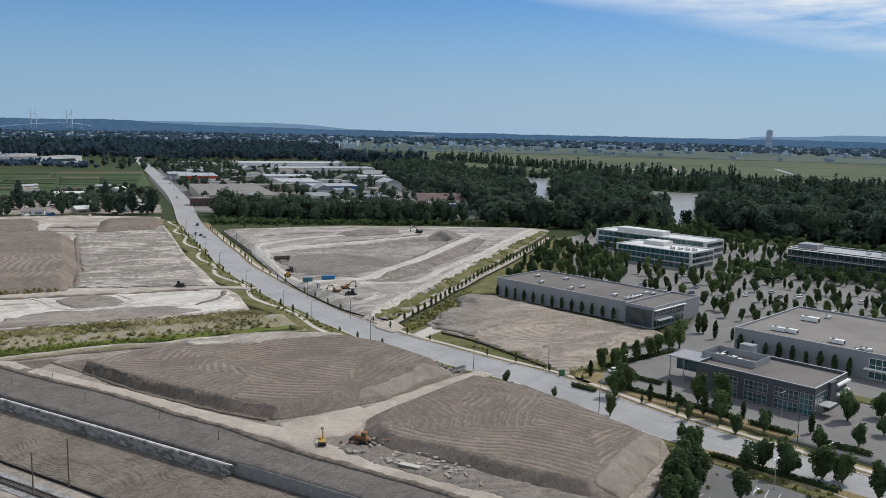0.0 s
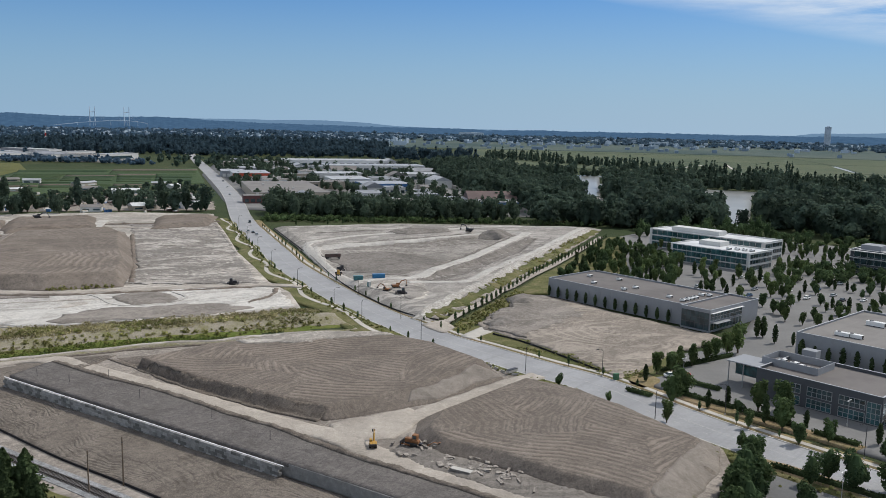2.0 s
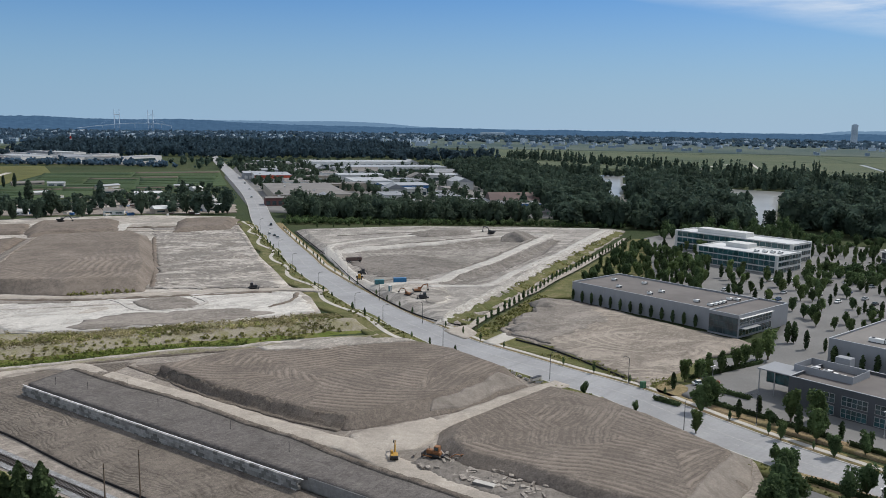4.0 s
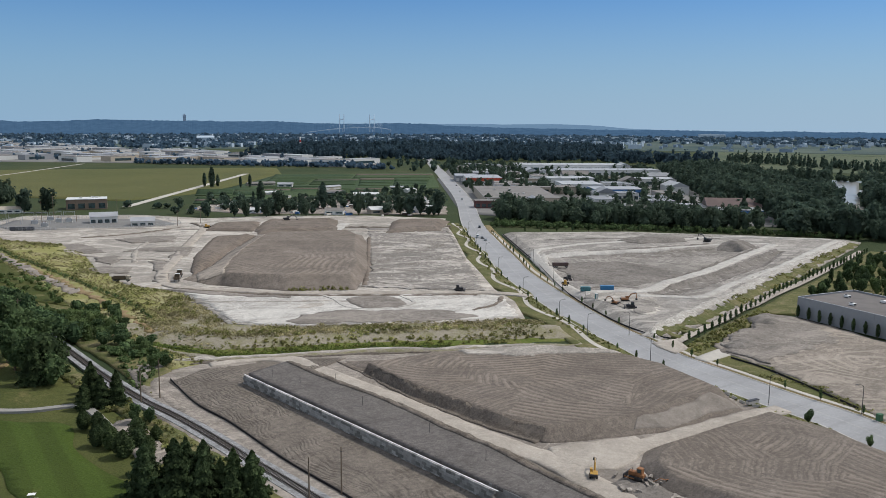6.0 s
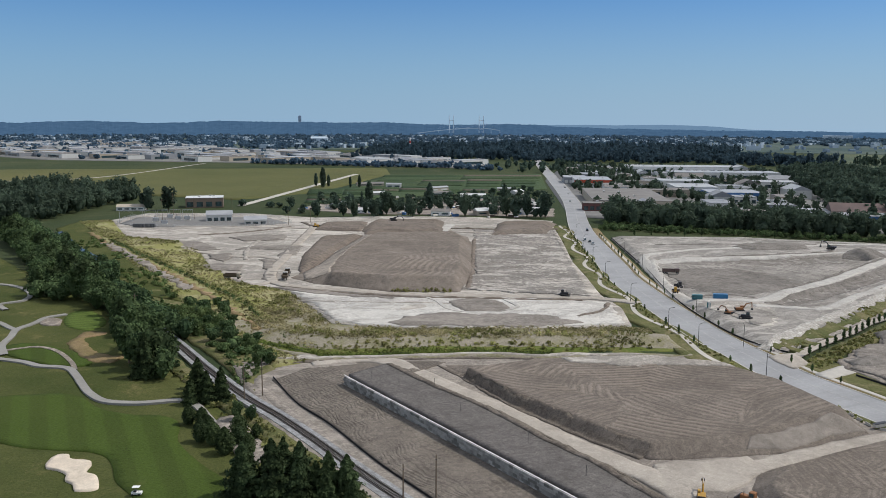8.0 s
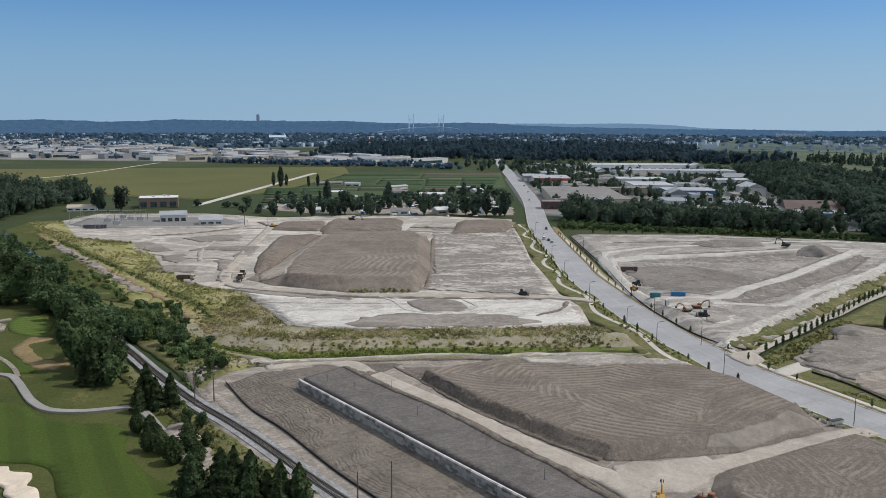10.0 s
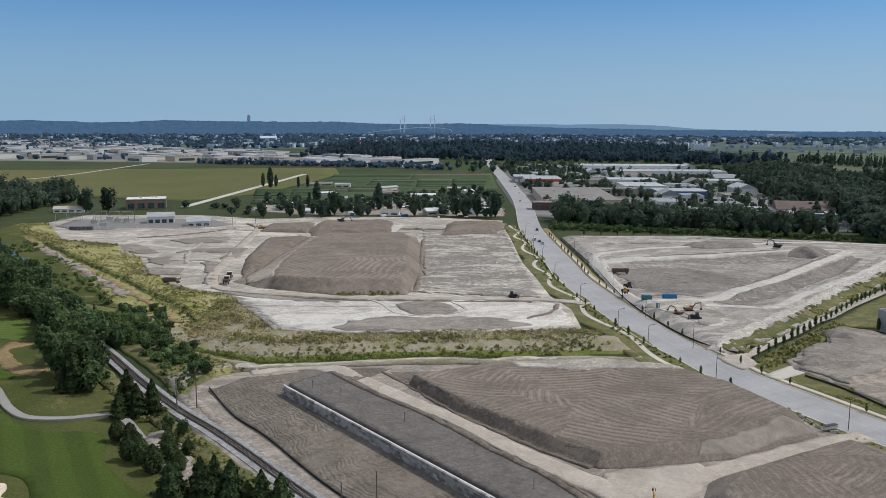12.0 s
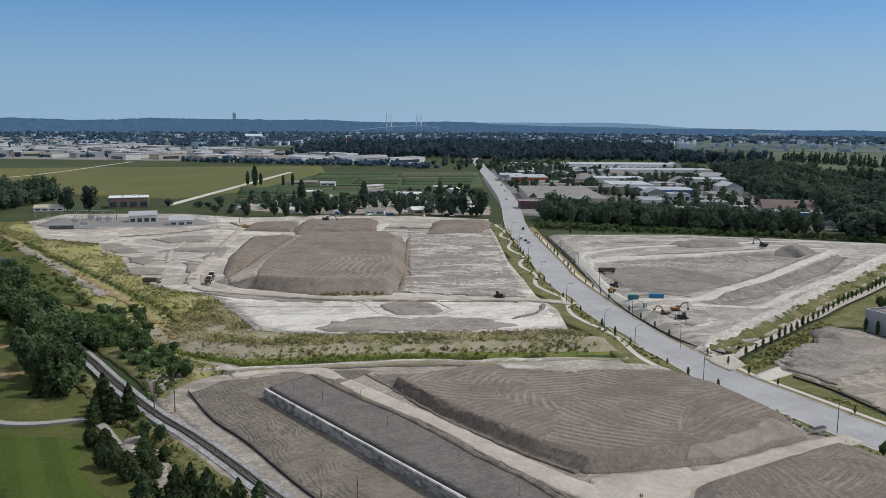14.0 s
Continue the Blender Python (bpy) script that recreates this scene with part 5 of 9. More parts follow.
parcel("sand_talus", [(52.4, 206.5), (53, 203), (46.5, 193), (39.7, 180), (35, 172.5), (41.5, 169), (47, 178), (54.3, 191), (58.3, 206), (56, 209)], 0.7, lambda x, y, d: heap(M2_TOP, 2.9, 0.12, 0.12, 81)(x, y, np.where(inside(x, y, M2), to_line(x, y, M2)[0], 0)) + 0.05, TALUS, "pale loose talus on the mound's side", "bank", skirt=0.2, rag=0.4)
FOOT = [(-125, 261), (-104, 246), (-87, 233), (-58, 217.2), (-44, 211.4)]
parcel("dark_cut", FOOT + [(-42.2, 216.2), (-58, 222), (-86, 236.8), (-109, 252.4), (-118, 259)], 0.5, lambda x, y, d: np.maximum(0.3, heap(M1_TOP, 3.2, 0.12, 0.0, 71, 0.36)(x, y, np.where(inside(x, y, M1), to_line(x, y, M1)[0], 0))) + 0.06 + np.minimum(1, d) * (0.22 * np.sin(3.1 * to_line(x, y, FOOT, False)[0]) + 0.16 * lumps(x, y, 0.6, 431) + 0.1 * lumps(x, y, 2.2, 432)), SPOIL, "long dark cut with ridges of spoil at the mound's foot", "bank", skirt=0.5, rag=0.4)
parcel("haul_yard", [(-41, 210), (-36, 214.5), (-30, 218.5), (-21, 225), (-17, 220), (-19.5, 209), (-23, 202), (-30, 199), (-38, 201)], 1.0, lambda x, y, d: 0.36 + 0.24 * np.minimum(1, d / 2), HAUL, "broad beaten junction of the haul roads", "haul road", rag=0.5)
# ---- plants ----
def leaf_cards(centres, sizes, rng, out=None):
    """Small tilted leaf clumps round the given places, as vertices and faces. out: the way they face."""
    k = len(centres)
    a = rng.normal(size=(k, 3))
    if out is not None:
        face = out / (np.linalg.norm(out, axis=1)[:, None] + 1e-6) + 0.55 * rng.normal(size=(k, 3))
        a = np.cross(face, a)
    a /= np.linalg.norm(a, axis=1)[:, None]
    b = np.cross(face if out is not None else rng.normal(size=(k, 3)), a)
    b /= np.linalg.norm(b, axis=1)[:, None]
    a, b = a * sizes[:, None], b * sizes[:, None] * rng.uniform(0.6, 1.0, (k, 1))
    c = np.asarray(centres)
    v = np.stack([c - a - b * 0.5, c + a * 0.7 - b, c + a + b * 0.6, c - a * 0.6 + b], 1).reshape(-1, 3)
    return v, np.arange(4 * k).reshape(k, 4)


def crown_points(rng, kind, h, r, base, k):
    """Places of the leaf clumps of a crown."""
    if kind == "broad":
        ways = []
        lobes = [(rng.uniform(-0.6, 0.6) * r, rng.uniform(-0.6, 0.6) * r, base + (h - base) * rng.uniform(0.22, 0.84), rng.uniform(0.30, 0.58) * r) for _ in range(11)]
        lobes.append((0, 0, base + (h - base) * 0.52, 0.72 * r))
        out = []
        for x, y, z, q in lobes:
            d = rng.normal(size=(k // len(lobes), 3))
            d /= np.linalg.norm(d, axis=1)[:, None]
            d *= (rng.uniform(0.55, 1.05, (len(d), 1))) * q
            d[:, 2] *= (h - base) / (2.4 * r) * 1.15
            out.append(d + [x, y, z])
            ways.append(d / q + [0.5 * x / r, 0.5 * y / r, 0.45])
        p = np.concatenate(out)
        p[:, 2] = np.clip(p[:, 2], base * 0.7, h)
        return p, np.concatenate(ways)
    z = rng.uniform(0, 1, k) ** (1.25 if kind == "cone" else 1.0)
    a = rng.uniform(0, 2 * np.pi, k)
    if kind == "cone":
        lean = rng.uniform(0, 6.28, 3)
        rad = r * (1 - z) ** 0.75 * (0.80 + 0.20 * np.cos(z * 30 + 1.2 * np.sin(2 * a + lean[0]))) * (0.86 + 0.16 * np.sin(3 * a + lean[1]) + 0.12 * np.sin(7 * a + lean[2] + 5 * z)) * rng.uniform(0.8, 1.15, k)
    elif kind == "egg":
        rad = r * np.sin(np.pi * (0.16 + 0.84 * z)) ** 0.75 * (0.9 + 0.12 * np.sin(5 * a + 6 * z))
    else:
        rad = r * np.sin(np.pi * np.clip(0.08 + 0.9 * z, 0, 1)) ** 0.6
    q = rad * np.sqrt(rng.uniform(0.35, 1.05, k))
    return np.stack([q * np.cos(a), q * np.sin(a), base + z * (h - base)], 1), np.stack([np.cos(a), np.sin(a), 0.55 + 0 * a], 1)


def core(kind, h, r, base, rng):
    """A dark inner body, so that a crown is not seen through."""
    verts, faces, k, m = [], [], 7, 5
    for j in range(m):
        t = j / (m - 1)
        rad = r * (0.62 * math.sin(math.pi * (0.1 + 0.8 * t)) if kind != "cone" else 0.6 * (1 - 0.92 * t))
        for i in range(k):
            a = 2 * math.pi * i / k
            q = rad * rng.uniform(0.75, 1.1)
            verts.append((q * math.cos(a), q * math.sin(a), base + (0.05 + 0.86 * t) * (h - base)))
    for j in range(m - 1):
        for i in range(k):
            faces.append((j * k + i, j * k + (i + 1) % k, (j + 1) * k + (i + 1) % k, (j + 1) * k + i))
    faces.append(tuple(range((m - 1) * k, m * k)))
    faces.append(tuple(range(k - 1, -1, -1)))
    return verts, faces


def tree(name, kind, h, r, base, k, size, mat, label, category, seed, group=""):
    rng = np.random.RandomState(seed)
    ob = thing(name, label, category, group)
    bm = tube((0, 0, -0.3), (0.06 * r, 0, base + 0.45 * (h - base)), 0.028 * h * (0.7 if kind == "column" else 1) + 0.04, 0.012 * h, 7)
    if kind == "broad":
        for i in range(5):
            a = i * 1.26 + rng.uniform(0, 0.6)
            z = base * rng.uniform(0.8, 1.3)
            add_tube(bm, (0, 0, z), (0.6 * r * math.cos(a), 0.6 * r * math.sin(a), z + 0.4 * (h - base)), 0.012 * h, 0.004 * h, 5)
    part("trunk", bm, BARK, ob)
    p, way = crown_points(rng, kind, h, r, base, k)
    v, f = leaf_cards(p, rng.uniform(0.6, 1.3, len(p)) * size, rng, way)
    cv, cf = core(kind, h, r, base, rng)
    off = len(v)
    verts = list(map(tuple, v)) + cv
    faces = [tuple(q) for q in f] + [tuple(i + off for i in q) for q in cf]
    part("crown", mesh_of("crown", verts, faces, mat), mat, ob)
    return ob


def wood(name, spots, hs, rs, kinds, mat, label, seed, k=34, size=1.6, category="wood"):
    """Many trees joined, where nobody could count them."""
    rng = np.random.RandomState(seed)
    V, F, off = [], [], 0
    for (x, y), h, r, kind in zip(spots, hs, rs, kinds):
        p, way = crown_points(rng, kind, h, r, h * 0.12, k)
        v, f = leaf_cards(p, rng.uniform(0.7, 1.4, len(p)) * size * (r / 4.0) ** 0.5, rng, way)
        cv, cf = core(kind, h * 0.93, r, 0.2, rng)
        for vv, ff in ((v, [tuple(q) for q in f]), (np.array(cv), cf)):
            V.append(vv + [x, y, -0.4])
            F += [tuple(int(i) + off for i in q) for q in ff]
            off += len(vv)
    return tagged(new(name, mesh_of(name, np.concatenate(V), F, mat)), label, category, "", "stuff")


def scatter(poly, gap, seed, avoid=()):
    """Random places in a polygon about gap metres apart."""
    rng = np.random.RandomState(seed)
    q = np.asarray(poly, float)
    lo, hi = q.min(0), q.max(0)
    gx, gy = np.meshgrid(np.arange(lo[0], hi[0], gap), np.arange(lo[1], hi[1], gap))
    x, y = gx.ravel() + rng.uniform(-0.45, 0.45, gx.size) * gap, gy.ravel() + rng.uniform(-0.45, 0.45, gx.size) * gap
    ok = inside(x, y, q)
    for a in avoid:
        ok &= ~inside(x, y, a)
    return list(zip(x[ok], y[ok]))


def stand(name, poly, gap, h, r, mat, label, seed, mixed=0.0, avoid=(), k=34, size=1.6, kind="broad", category="wood", thin=-9.0):
    s = scatter(poly, gap, seed, avoid)
    s = [p for p in s if lumps(np.array(p[0]), np.array(p[1]), 0.07, seed) > thin]
    rng = np.random.RandomState(seed + 1)
    hs = h * rng.uniform(0.5, 1.2, len(s)) * np.clip([1 + 0.3 * float(lumps(np.array(x), np.array(y), 0.025, seed + 4)) for x, y in s], 0.6, 1.4)
    rs = r * rng.uniform(0.75, 1.25, len(s))
    kinds = ["cone" if rng.rand() < mixed else kind for _ in s]
    return wood(name, s, hs, rs, kinds, mat, label, seed + 2, k, size, category)


CREEK_GAP = [(82, 725), (98, 735), (156, 1290), (108, 1290)]
RIVER_GAP = [(170, 755), (190, 760), (256, 985), (270, 1040), (200, 1125), (95, 1165), (85, 1105), (185, 1055), (234, 1000), (207, 860), (170, 716)]
stand("woodland", [(-178, 664), (-80, 666), (10, 672), (20, 700), (-20, 705), (-60, 735), (-130, 728), (-196, 716)], 8, 19, 6.0, LEAF_FAR, "belt of dark broadleaf trees behind the plot", 1, k=320, size=0.6)
stand("shrubs", [(-178, 634), (-80, 652), (10, 660), (84, 662), (84, 668), (10, 668), (-80, 663), (-184, 664)], 4.5, 5.0, 2.6, LEAF, "row of green shrubs before the wood", 31, 0, k=110, size=0.5, category="shrubs")
stand("woodland", [(30, 668), (90, 660), (140, 640), (175, 660), (214, 850), (242, 1000), (185, 1050), (80, 1090), (60, 950), (30, 800)], 13, 22, 8.8, LEAF_FAR, "dense dark riverside wood", 2, 0.06, (CREEK_GAP, RIVER_GAP), k=420, size=0.75)
stand("woodland", [(205, 680), (255, 620), (330, 560), (460, 470), (560, 520), (560, 640), (470, 760), (360, 890), (300, 960)], 13, 22, 8.8, LEAF_FAR, "dense dark riverside wood beyond the offices", 3, 0.06, (RIVER_GAP,), k=420, size=0.75)
stand("woodland", [(90, 1180), (210, 1130), (340, 1040), (600, 1000), (620, 1100), (420, 1200), (150, 1330), (60, 1300)], 14, 20, 7, LEAF_FAR, "tall dark wood on the far bank", 4, 0.5, (CREEK_GAP,), k=90, size=1.0)
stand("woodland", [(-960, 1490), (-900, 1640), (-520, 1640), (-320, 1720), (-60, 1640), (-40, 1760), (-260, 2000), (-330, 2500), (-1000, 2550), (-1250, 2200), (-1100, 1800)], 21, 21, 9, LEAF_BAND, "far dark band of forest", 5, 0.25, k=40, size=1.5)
stand("woodland", [(-590, 470), (-620, 540), (-660, 640), (-700, 690), (-860, 690), (-960, 560), (-800, 440), (-640, 420)], 10, 18, 6.5, LEAF_FAR, "dark wood at the edge of the field", 6, 0.1, k=200, size=0.7)
RAIL_LINE = [(40, 92), (-20, 128), (-60, 152), (-83, 165.5), (-106, 178), (-122, 187), (-140, 196.5), (-160, 206), (-190, 223), (-221, 242), (-273, 272), (-340, 310), (-430, 362), (-560, 438)]
GOLF_EDGE = [(-190, 206), (-196, 218), (-224, 235), (-275, 264), (-342, 302), (-432, 354), (-560, 428), (-565, 418), (-462, 358), (-385, 312), (-335, 270), (-309, 274), (-282, 266), (-262, 253), (-240, 237), (-222, 224), (-205, 210)]
stand("woodland", GOLF_EDGE, 7.0, 13.5, 4.8, LEAF, "dense broadleaf trees between golf course and railway", 7, 0.15, k=620, size=0.42)
stand("woodland", GOLF_EDGE, 17, 17, 5.6, LEAF_DARK, "tall dark trees between golf course and railway", 17, 0.45, k=800, size=0.5)
for side in (5.0, -5.0):
    row = [p for p in offset(spline([(-226, 245), (-273, 272), (-340, 310), (-430, 362), (-560, 438)], 5.5), side)]
    rr = np.random.RandomState(int(20 + side))
    wood("woodland", row, (11 if side > 0 else 7.5) * rr.uniform(0.6, 1.3, len(row)), 4.6 * rr.uniform(0.8, 1.2, len(row)), ["broad"] * len(row), LEAF, "broadleaf trees closing over the railway", int(30 + side), 420, 0.45)
stand("shrubs", [(-178, 226), (-186, 232), (-217, 250), (-230, 262), (-215, 264), (-182, 246), (-172, 236)], 5.0, 4.4, 2.6, LEAF_LIGHT, "green shrubs beside the railway", 8, 0.0, k=320, size=0.32, category="shrubs", thin=-0.2)
stand("woodland", [(-217, 249), (-269, 279), (-300, 296), (-282, 306), (-252, 294), (-232, 276), (-218, 264)], 6.0, 5.4, 2.8, LEAF_LIGHT, "rounded green bushes beside the railway", 11, 0.08, k=320, size=0.34, thin=-0.1)
stand("woodland", [(-290, 291), (-336, 317), (-426, 369), (-500, 416), (-505, 424), (-430, 380), (-380, 350), (-340, 326), (-300, 304)], 6.6, 7.0, 3.0, LEAF, "green trees between railway and grass slope", 12, 0.12, k=360, size=0.42, thin=-0.1)
stand("shrubs", [(-500, 424), (-430, 380), (-380, 350), (-300, 302), (-270, 296), (-330, 342), (-400, 384), (-470, 428)], 5.5, 3.2, 2.0, LEAF_LIGHT, "low bushes on the banks of the creek", 14, 0.05, k=150, size=0.36, category="shrubs", thin=0.05)
stand("trees", [(92, 604), (120, 648), (185, 652), (240, 600), (300, 542), (380, 480), (370, 462), (290, 520), (235, 578), (185, 598), (150, 606)], 9.5, 10.0, 3.8, LEAF, "green trees along the edge of the business park", 18, 0.08, k=300, size=0.42, category="trees")
stand("shrubs", [(-200, 258), (-262, 300), (-330, 344), (-400, 388), (-410, 382), (-330, 334), (-262, 292), (-210, 258)], 8.0, 3.0, 2.0, LEAF_LIGHT, "low shrubs at the foot of the grass slope", 13, 0.0, k=90, size=0.5, category="shrubs", thin=0.1)
stand("woodland", [(-470, 612), (-300, 682), (-244, 694), (-250, 740), (-340, 760), (-480, 690), (-560, 640)], 10.5, 10, 4.2, LEAF_FAR, "row of dark trees behind the site", 9, 0.15, k=190, size=0.6, thin=0.22)

stand("woodland", [(20, 735), (-45, 870), (60, 760), (80, 1090), (60, 1300), (-40, 1560), (-130, 1480), (-75, 1120)], 13, 18, 7.5, LEAF_FAR, "dark woods beyond the industrial yards", 10, 0.15, (CREEK_GAP,), k=160, size=0.9)

# far hills
def hill_range(name, dist, crest, mat, label, rough=1.0, seed=5):
    """A long ridge at that distance. crest: (bearing, height); its top is uneven with trees."""
    rng = np.random.RandomState(seed)
    az = np.arange(crest[0][0], crest[-1][0], 0.03)
    h = np.interp(az, [a for a, _ in crest], [z for _, z in crest])
    for step, amp in ((60, 2.6), (19, 1.8), (6, 1.5), (2, 1.1)):
        knots = rng.uniform(-1, 1, len(az) // step + 3)
        h = h + rough * amp * np.interp(np.arange(len(az)) / step, np.arange(len(knots)), knots)
    h = np.maximum(h, 1)
    verts, faces, k = [], [], 6
    for a, z in zip(az, h):
        for f, g in ((1.01, -2), (1.0, z), (0.992, 0.80 * z), (0.98, 0.50 * z), (0.965, 0.22 * z), (0.945, -0.5)):
            verts.append((dist * f * math.sin(radians(a)), dist * f * math.cos(radians(a)), g))
    for i in range(len(az) - 1):
        for r in range(k - 1):
            faces.append((k * i + r, k * i + k + r, k * i + k + r + 1, k * i + r + 1))
    return tagged(new(name, mesh_of(name, verts, faces, mat, True)), label, "hills", "", "structure")


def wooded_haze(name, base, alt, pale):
    """Wooded hills with clearings; the blue haze before them is put in as emission colour."""
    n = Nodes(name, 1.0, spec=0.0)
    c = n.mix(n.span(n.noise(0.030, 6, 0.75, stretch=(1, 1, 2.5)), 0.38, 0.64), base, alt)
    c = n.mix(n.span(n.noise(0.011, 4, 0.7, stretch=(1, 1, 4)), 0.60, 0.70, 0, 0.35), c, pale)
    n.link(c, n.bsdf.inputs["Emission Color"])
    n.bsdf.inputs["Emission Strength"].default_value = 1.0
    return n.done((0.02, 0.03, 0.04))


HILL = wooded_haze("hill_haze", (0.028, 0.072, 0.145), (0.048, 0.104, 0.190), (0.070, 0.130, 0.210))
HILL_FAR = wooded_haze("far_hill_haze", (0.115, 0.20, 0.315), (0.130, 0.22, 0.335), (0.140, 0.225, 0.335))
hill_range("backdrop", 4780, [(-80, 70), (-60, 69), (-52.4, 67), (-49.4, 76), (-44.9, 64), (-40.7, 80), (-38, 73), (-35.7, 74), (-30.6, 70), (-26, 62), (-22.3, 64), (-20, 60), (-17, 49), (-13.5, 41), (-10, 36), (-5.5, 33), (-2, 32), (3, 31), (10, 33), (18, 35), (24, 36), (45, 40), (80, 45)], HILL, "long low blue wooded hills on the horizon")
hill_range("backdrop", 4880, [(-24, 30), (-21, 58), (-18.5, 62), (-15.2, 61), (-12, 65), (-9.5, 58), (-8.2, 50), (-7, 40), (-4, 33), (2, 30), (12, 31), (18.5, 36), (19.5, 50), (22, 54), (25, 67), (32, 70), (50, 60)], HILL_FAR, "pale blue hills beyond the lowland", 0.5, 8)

# ---- buildings ----
U, V_ = Vector((0.714, -0.700, 0)), Vector((0.700, 0.714, 0))
TURN = math.degrees(math.atan2(-0.700, 0.714))


# ---- offices and warehouses ----
def ribbon_window(parent, face, size, s0, s1, z0, z1, n, frame_mat, glass_mat, rows=1, proud=0.12):
    """A band of panes on a building's front (y = 0) or right end (x = its length), with bars between."""
    m = pose(0, 0, 0) if face == "front" else pose(size[0], 0, 0, 0, 0, 90)
    bm = bmesh.new()
    w = (s1 - s0) / n
    hh = (z1 - z0) / rows
    for i in range(n + 1):
        add_box(bm, s0 + i * w - 0.07, s0 + i * w + 0.07, -proud, -0.002, z0 - 0.08, z1 + 0.08)
    for r in range(rows + 1):
        add_box(bm, s0, s1, -proud + 0.01, -0.003, z0 + r * hh - 0.07, z0 + r * hh + 0.07)
    bmesh.ops.transform(bm, matrix=m, verts=bm.verts)
    win = part("window", bm, frame_mat, parent)
    pb = box(-w / 2 + 0.075, w / 2 - 0.075, -0.06, -0.004, 0.075, hh - 0.075)
    me = None
    for r in range(rows):
        for i in range(n):
            if me is None:
                p = part("pane", pb, glass_mat, win)
                me = p.data
            else:
                p = new("pane", me)
                p.parent = win
            p.matrix_basis = m @ pose(s0 + (i + 0.5) * w, 0, z0 + r * hh)
    return win


def block(name, at, size, h, wall_mat, roof_mat, label, turn=None, parapet=0.6, group="", category="building", z=-0.3, cap=None):
    """A flat-roofed building: walls, a roof set below a parapet and a metal cap on it. at: its corner; size along and across."""
    ob = thing(name, label, category, group, "", (at[0], at[1], z), TURN if turn is None else turn)
    a, b = size
    bm = bmesh.new()
    th = 0.35
    for x0, x1, y0, y1 in ((0, a, 0, th), (0, a, b - th, b), (0, th, th, b - th), (a - th, a, th, b - th)):
        add_box(bm, x0, x1, y0, y1, 0, h)
    part("wall", bm, wall_mat, ob)
    part("roof", box(th, a - th, th, b - th, h - parapet - 0.4, h - parapet), roof_mat, ob)
    if cap:
        bm = bmesh.new()
        for x0, x1, y0, y1 in ((-0.06, a + 0.06, -0.06, th + 0.06), (-0.06, a + 0.06, b - th - 0.06, b + 0.06), (-0.06, th + 0.06, th + 0.06, b - th - 0.06), (a - th - 0.06, a + 0.06, th + 0.06, b - th - 0.06)):
            add_box(bm, x0, x1, y0, y1, h, h + 0.12)
        part("parapet_cap", bm, cap, ob, "pale metal parapet cap")
    return ob


def panels(ob, face, size, h, step, mat, z0=0.0, start=0.0, end=None):
    """Upright wall panels, 4 cm proud, with open joints."""
    length = (size[0] if face == "front" else size[1]) if end is None else end
    m = pose(0, 0, 0) if face == "front" else pose(size[0], 0, 0, 0, 0, 90)
    k = max(1, round((length - start) / step))
    w = (length - start) / k
    me = None
    for i in range(k):
        if me is None:
            p = part("panel", box(-w / 2 + 0.04, w / 2 - 0.04, -0.06, -0.002, z0, h - 0.02), mat, ob)
            me = p.data
        else:
            p = new("panel", me)
            p.parent = ob
        p.matrix_basis = m @ pose(start + (i + 0.5) * w, 0, 0)


def on(at, x, y):
    """The world place of (x along, y across) from a building's corner."""
    return (at[0] + 0.714 * x + 0.700 * y, at[1] - 0.700 * x + 0.714 * y)


ROOF_UNITS = {}


def roof_unit(x, y, z, size=(2.6, 1.6, 1.2), turn=-44.4):
    key = size
    if key in ROOF_UNITS:
        return copy_thing(ROOF_UNITS[key], pose(x, y, z, 0, 0, turn))
    a, b, c = size
    ob = thing("roof_unit", "white sheet-metal air handling unit on a flat roof", "roof unit", "roof units", "", (x, y, z), turn)
    part("base_rail", add_box(box(-a / 2, a / 2, -b / 2 + 0.1, -b / 2 + 0.25, 0, 0.2), -a / 2, a / 2, b / 2 - 0.25, b / 2 - 0.1, 0, 0.2), DARK_STEEL, ob)
    part("body", box(-a / 2, a / 2, -b / 2, b / 2, 0.2, c, 0.05), WHITE, ob)
    part("fan", tube((-a / 4, 0, c), (-a / 4, 0, c + 0.18), 0.34 * b, None, 12), DARK_STEEL, ob, "dark fan housing")
    part("grille", box(a / 2, a / 2 + 0.03, -b / 2 + 0.15, b / 2 - 0.15, 0.35, c - 0.15), DARK_STEEL, ob, "dark louvred grille")
    ROOF_UNITS[key] = ob
    return ob


A0 = (26, 389)
bldA = block("warehouse", A0, (72, 34), 8.6, GREY_WALL, ROOF_DARK, "long grey concrete warehouse with a dark flat roof", cap=STEEL)
panels(bldA, "front", (72, 34), 8.6, 6.0, GREY_WALL)
A2 = on(A0, 72.1, -3)
bldA2 = block("office_building", A2, (13, 37), 8.9, GREY_WALL, ROOF_DARK, "two-storey glazed office at the end of the warehouse", cap=STEEL)
ribbon_window(bldA2, "front", (13, 37), 0.5, 12.6, 0.8, 7.6, 6, DARK_WALL, GLASS, 3)
ribbon_window(bldA2, "right", (13, 37), 0.4, 24, 0.8, 3.6, 10, STEEL, GLASS, 1)
ribbon_window(bldA2, "right", (13, 37), 0.4, 24, 4.4, 7.4, 10, STEEL, GLASS, 2)
part("canopy", box(13.2, 15.5, 1, 12, 3.7, 4.0, 0.05), STEEL, bldA2, "pale steel entrance canopy")
part("sunshade", box(13.2, 14.2, 0.4, 24, 7.6, 7.75), WHITE, bldA2, "white sunshade blade")
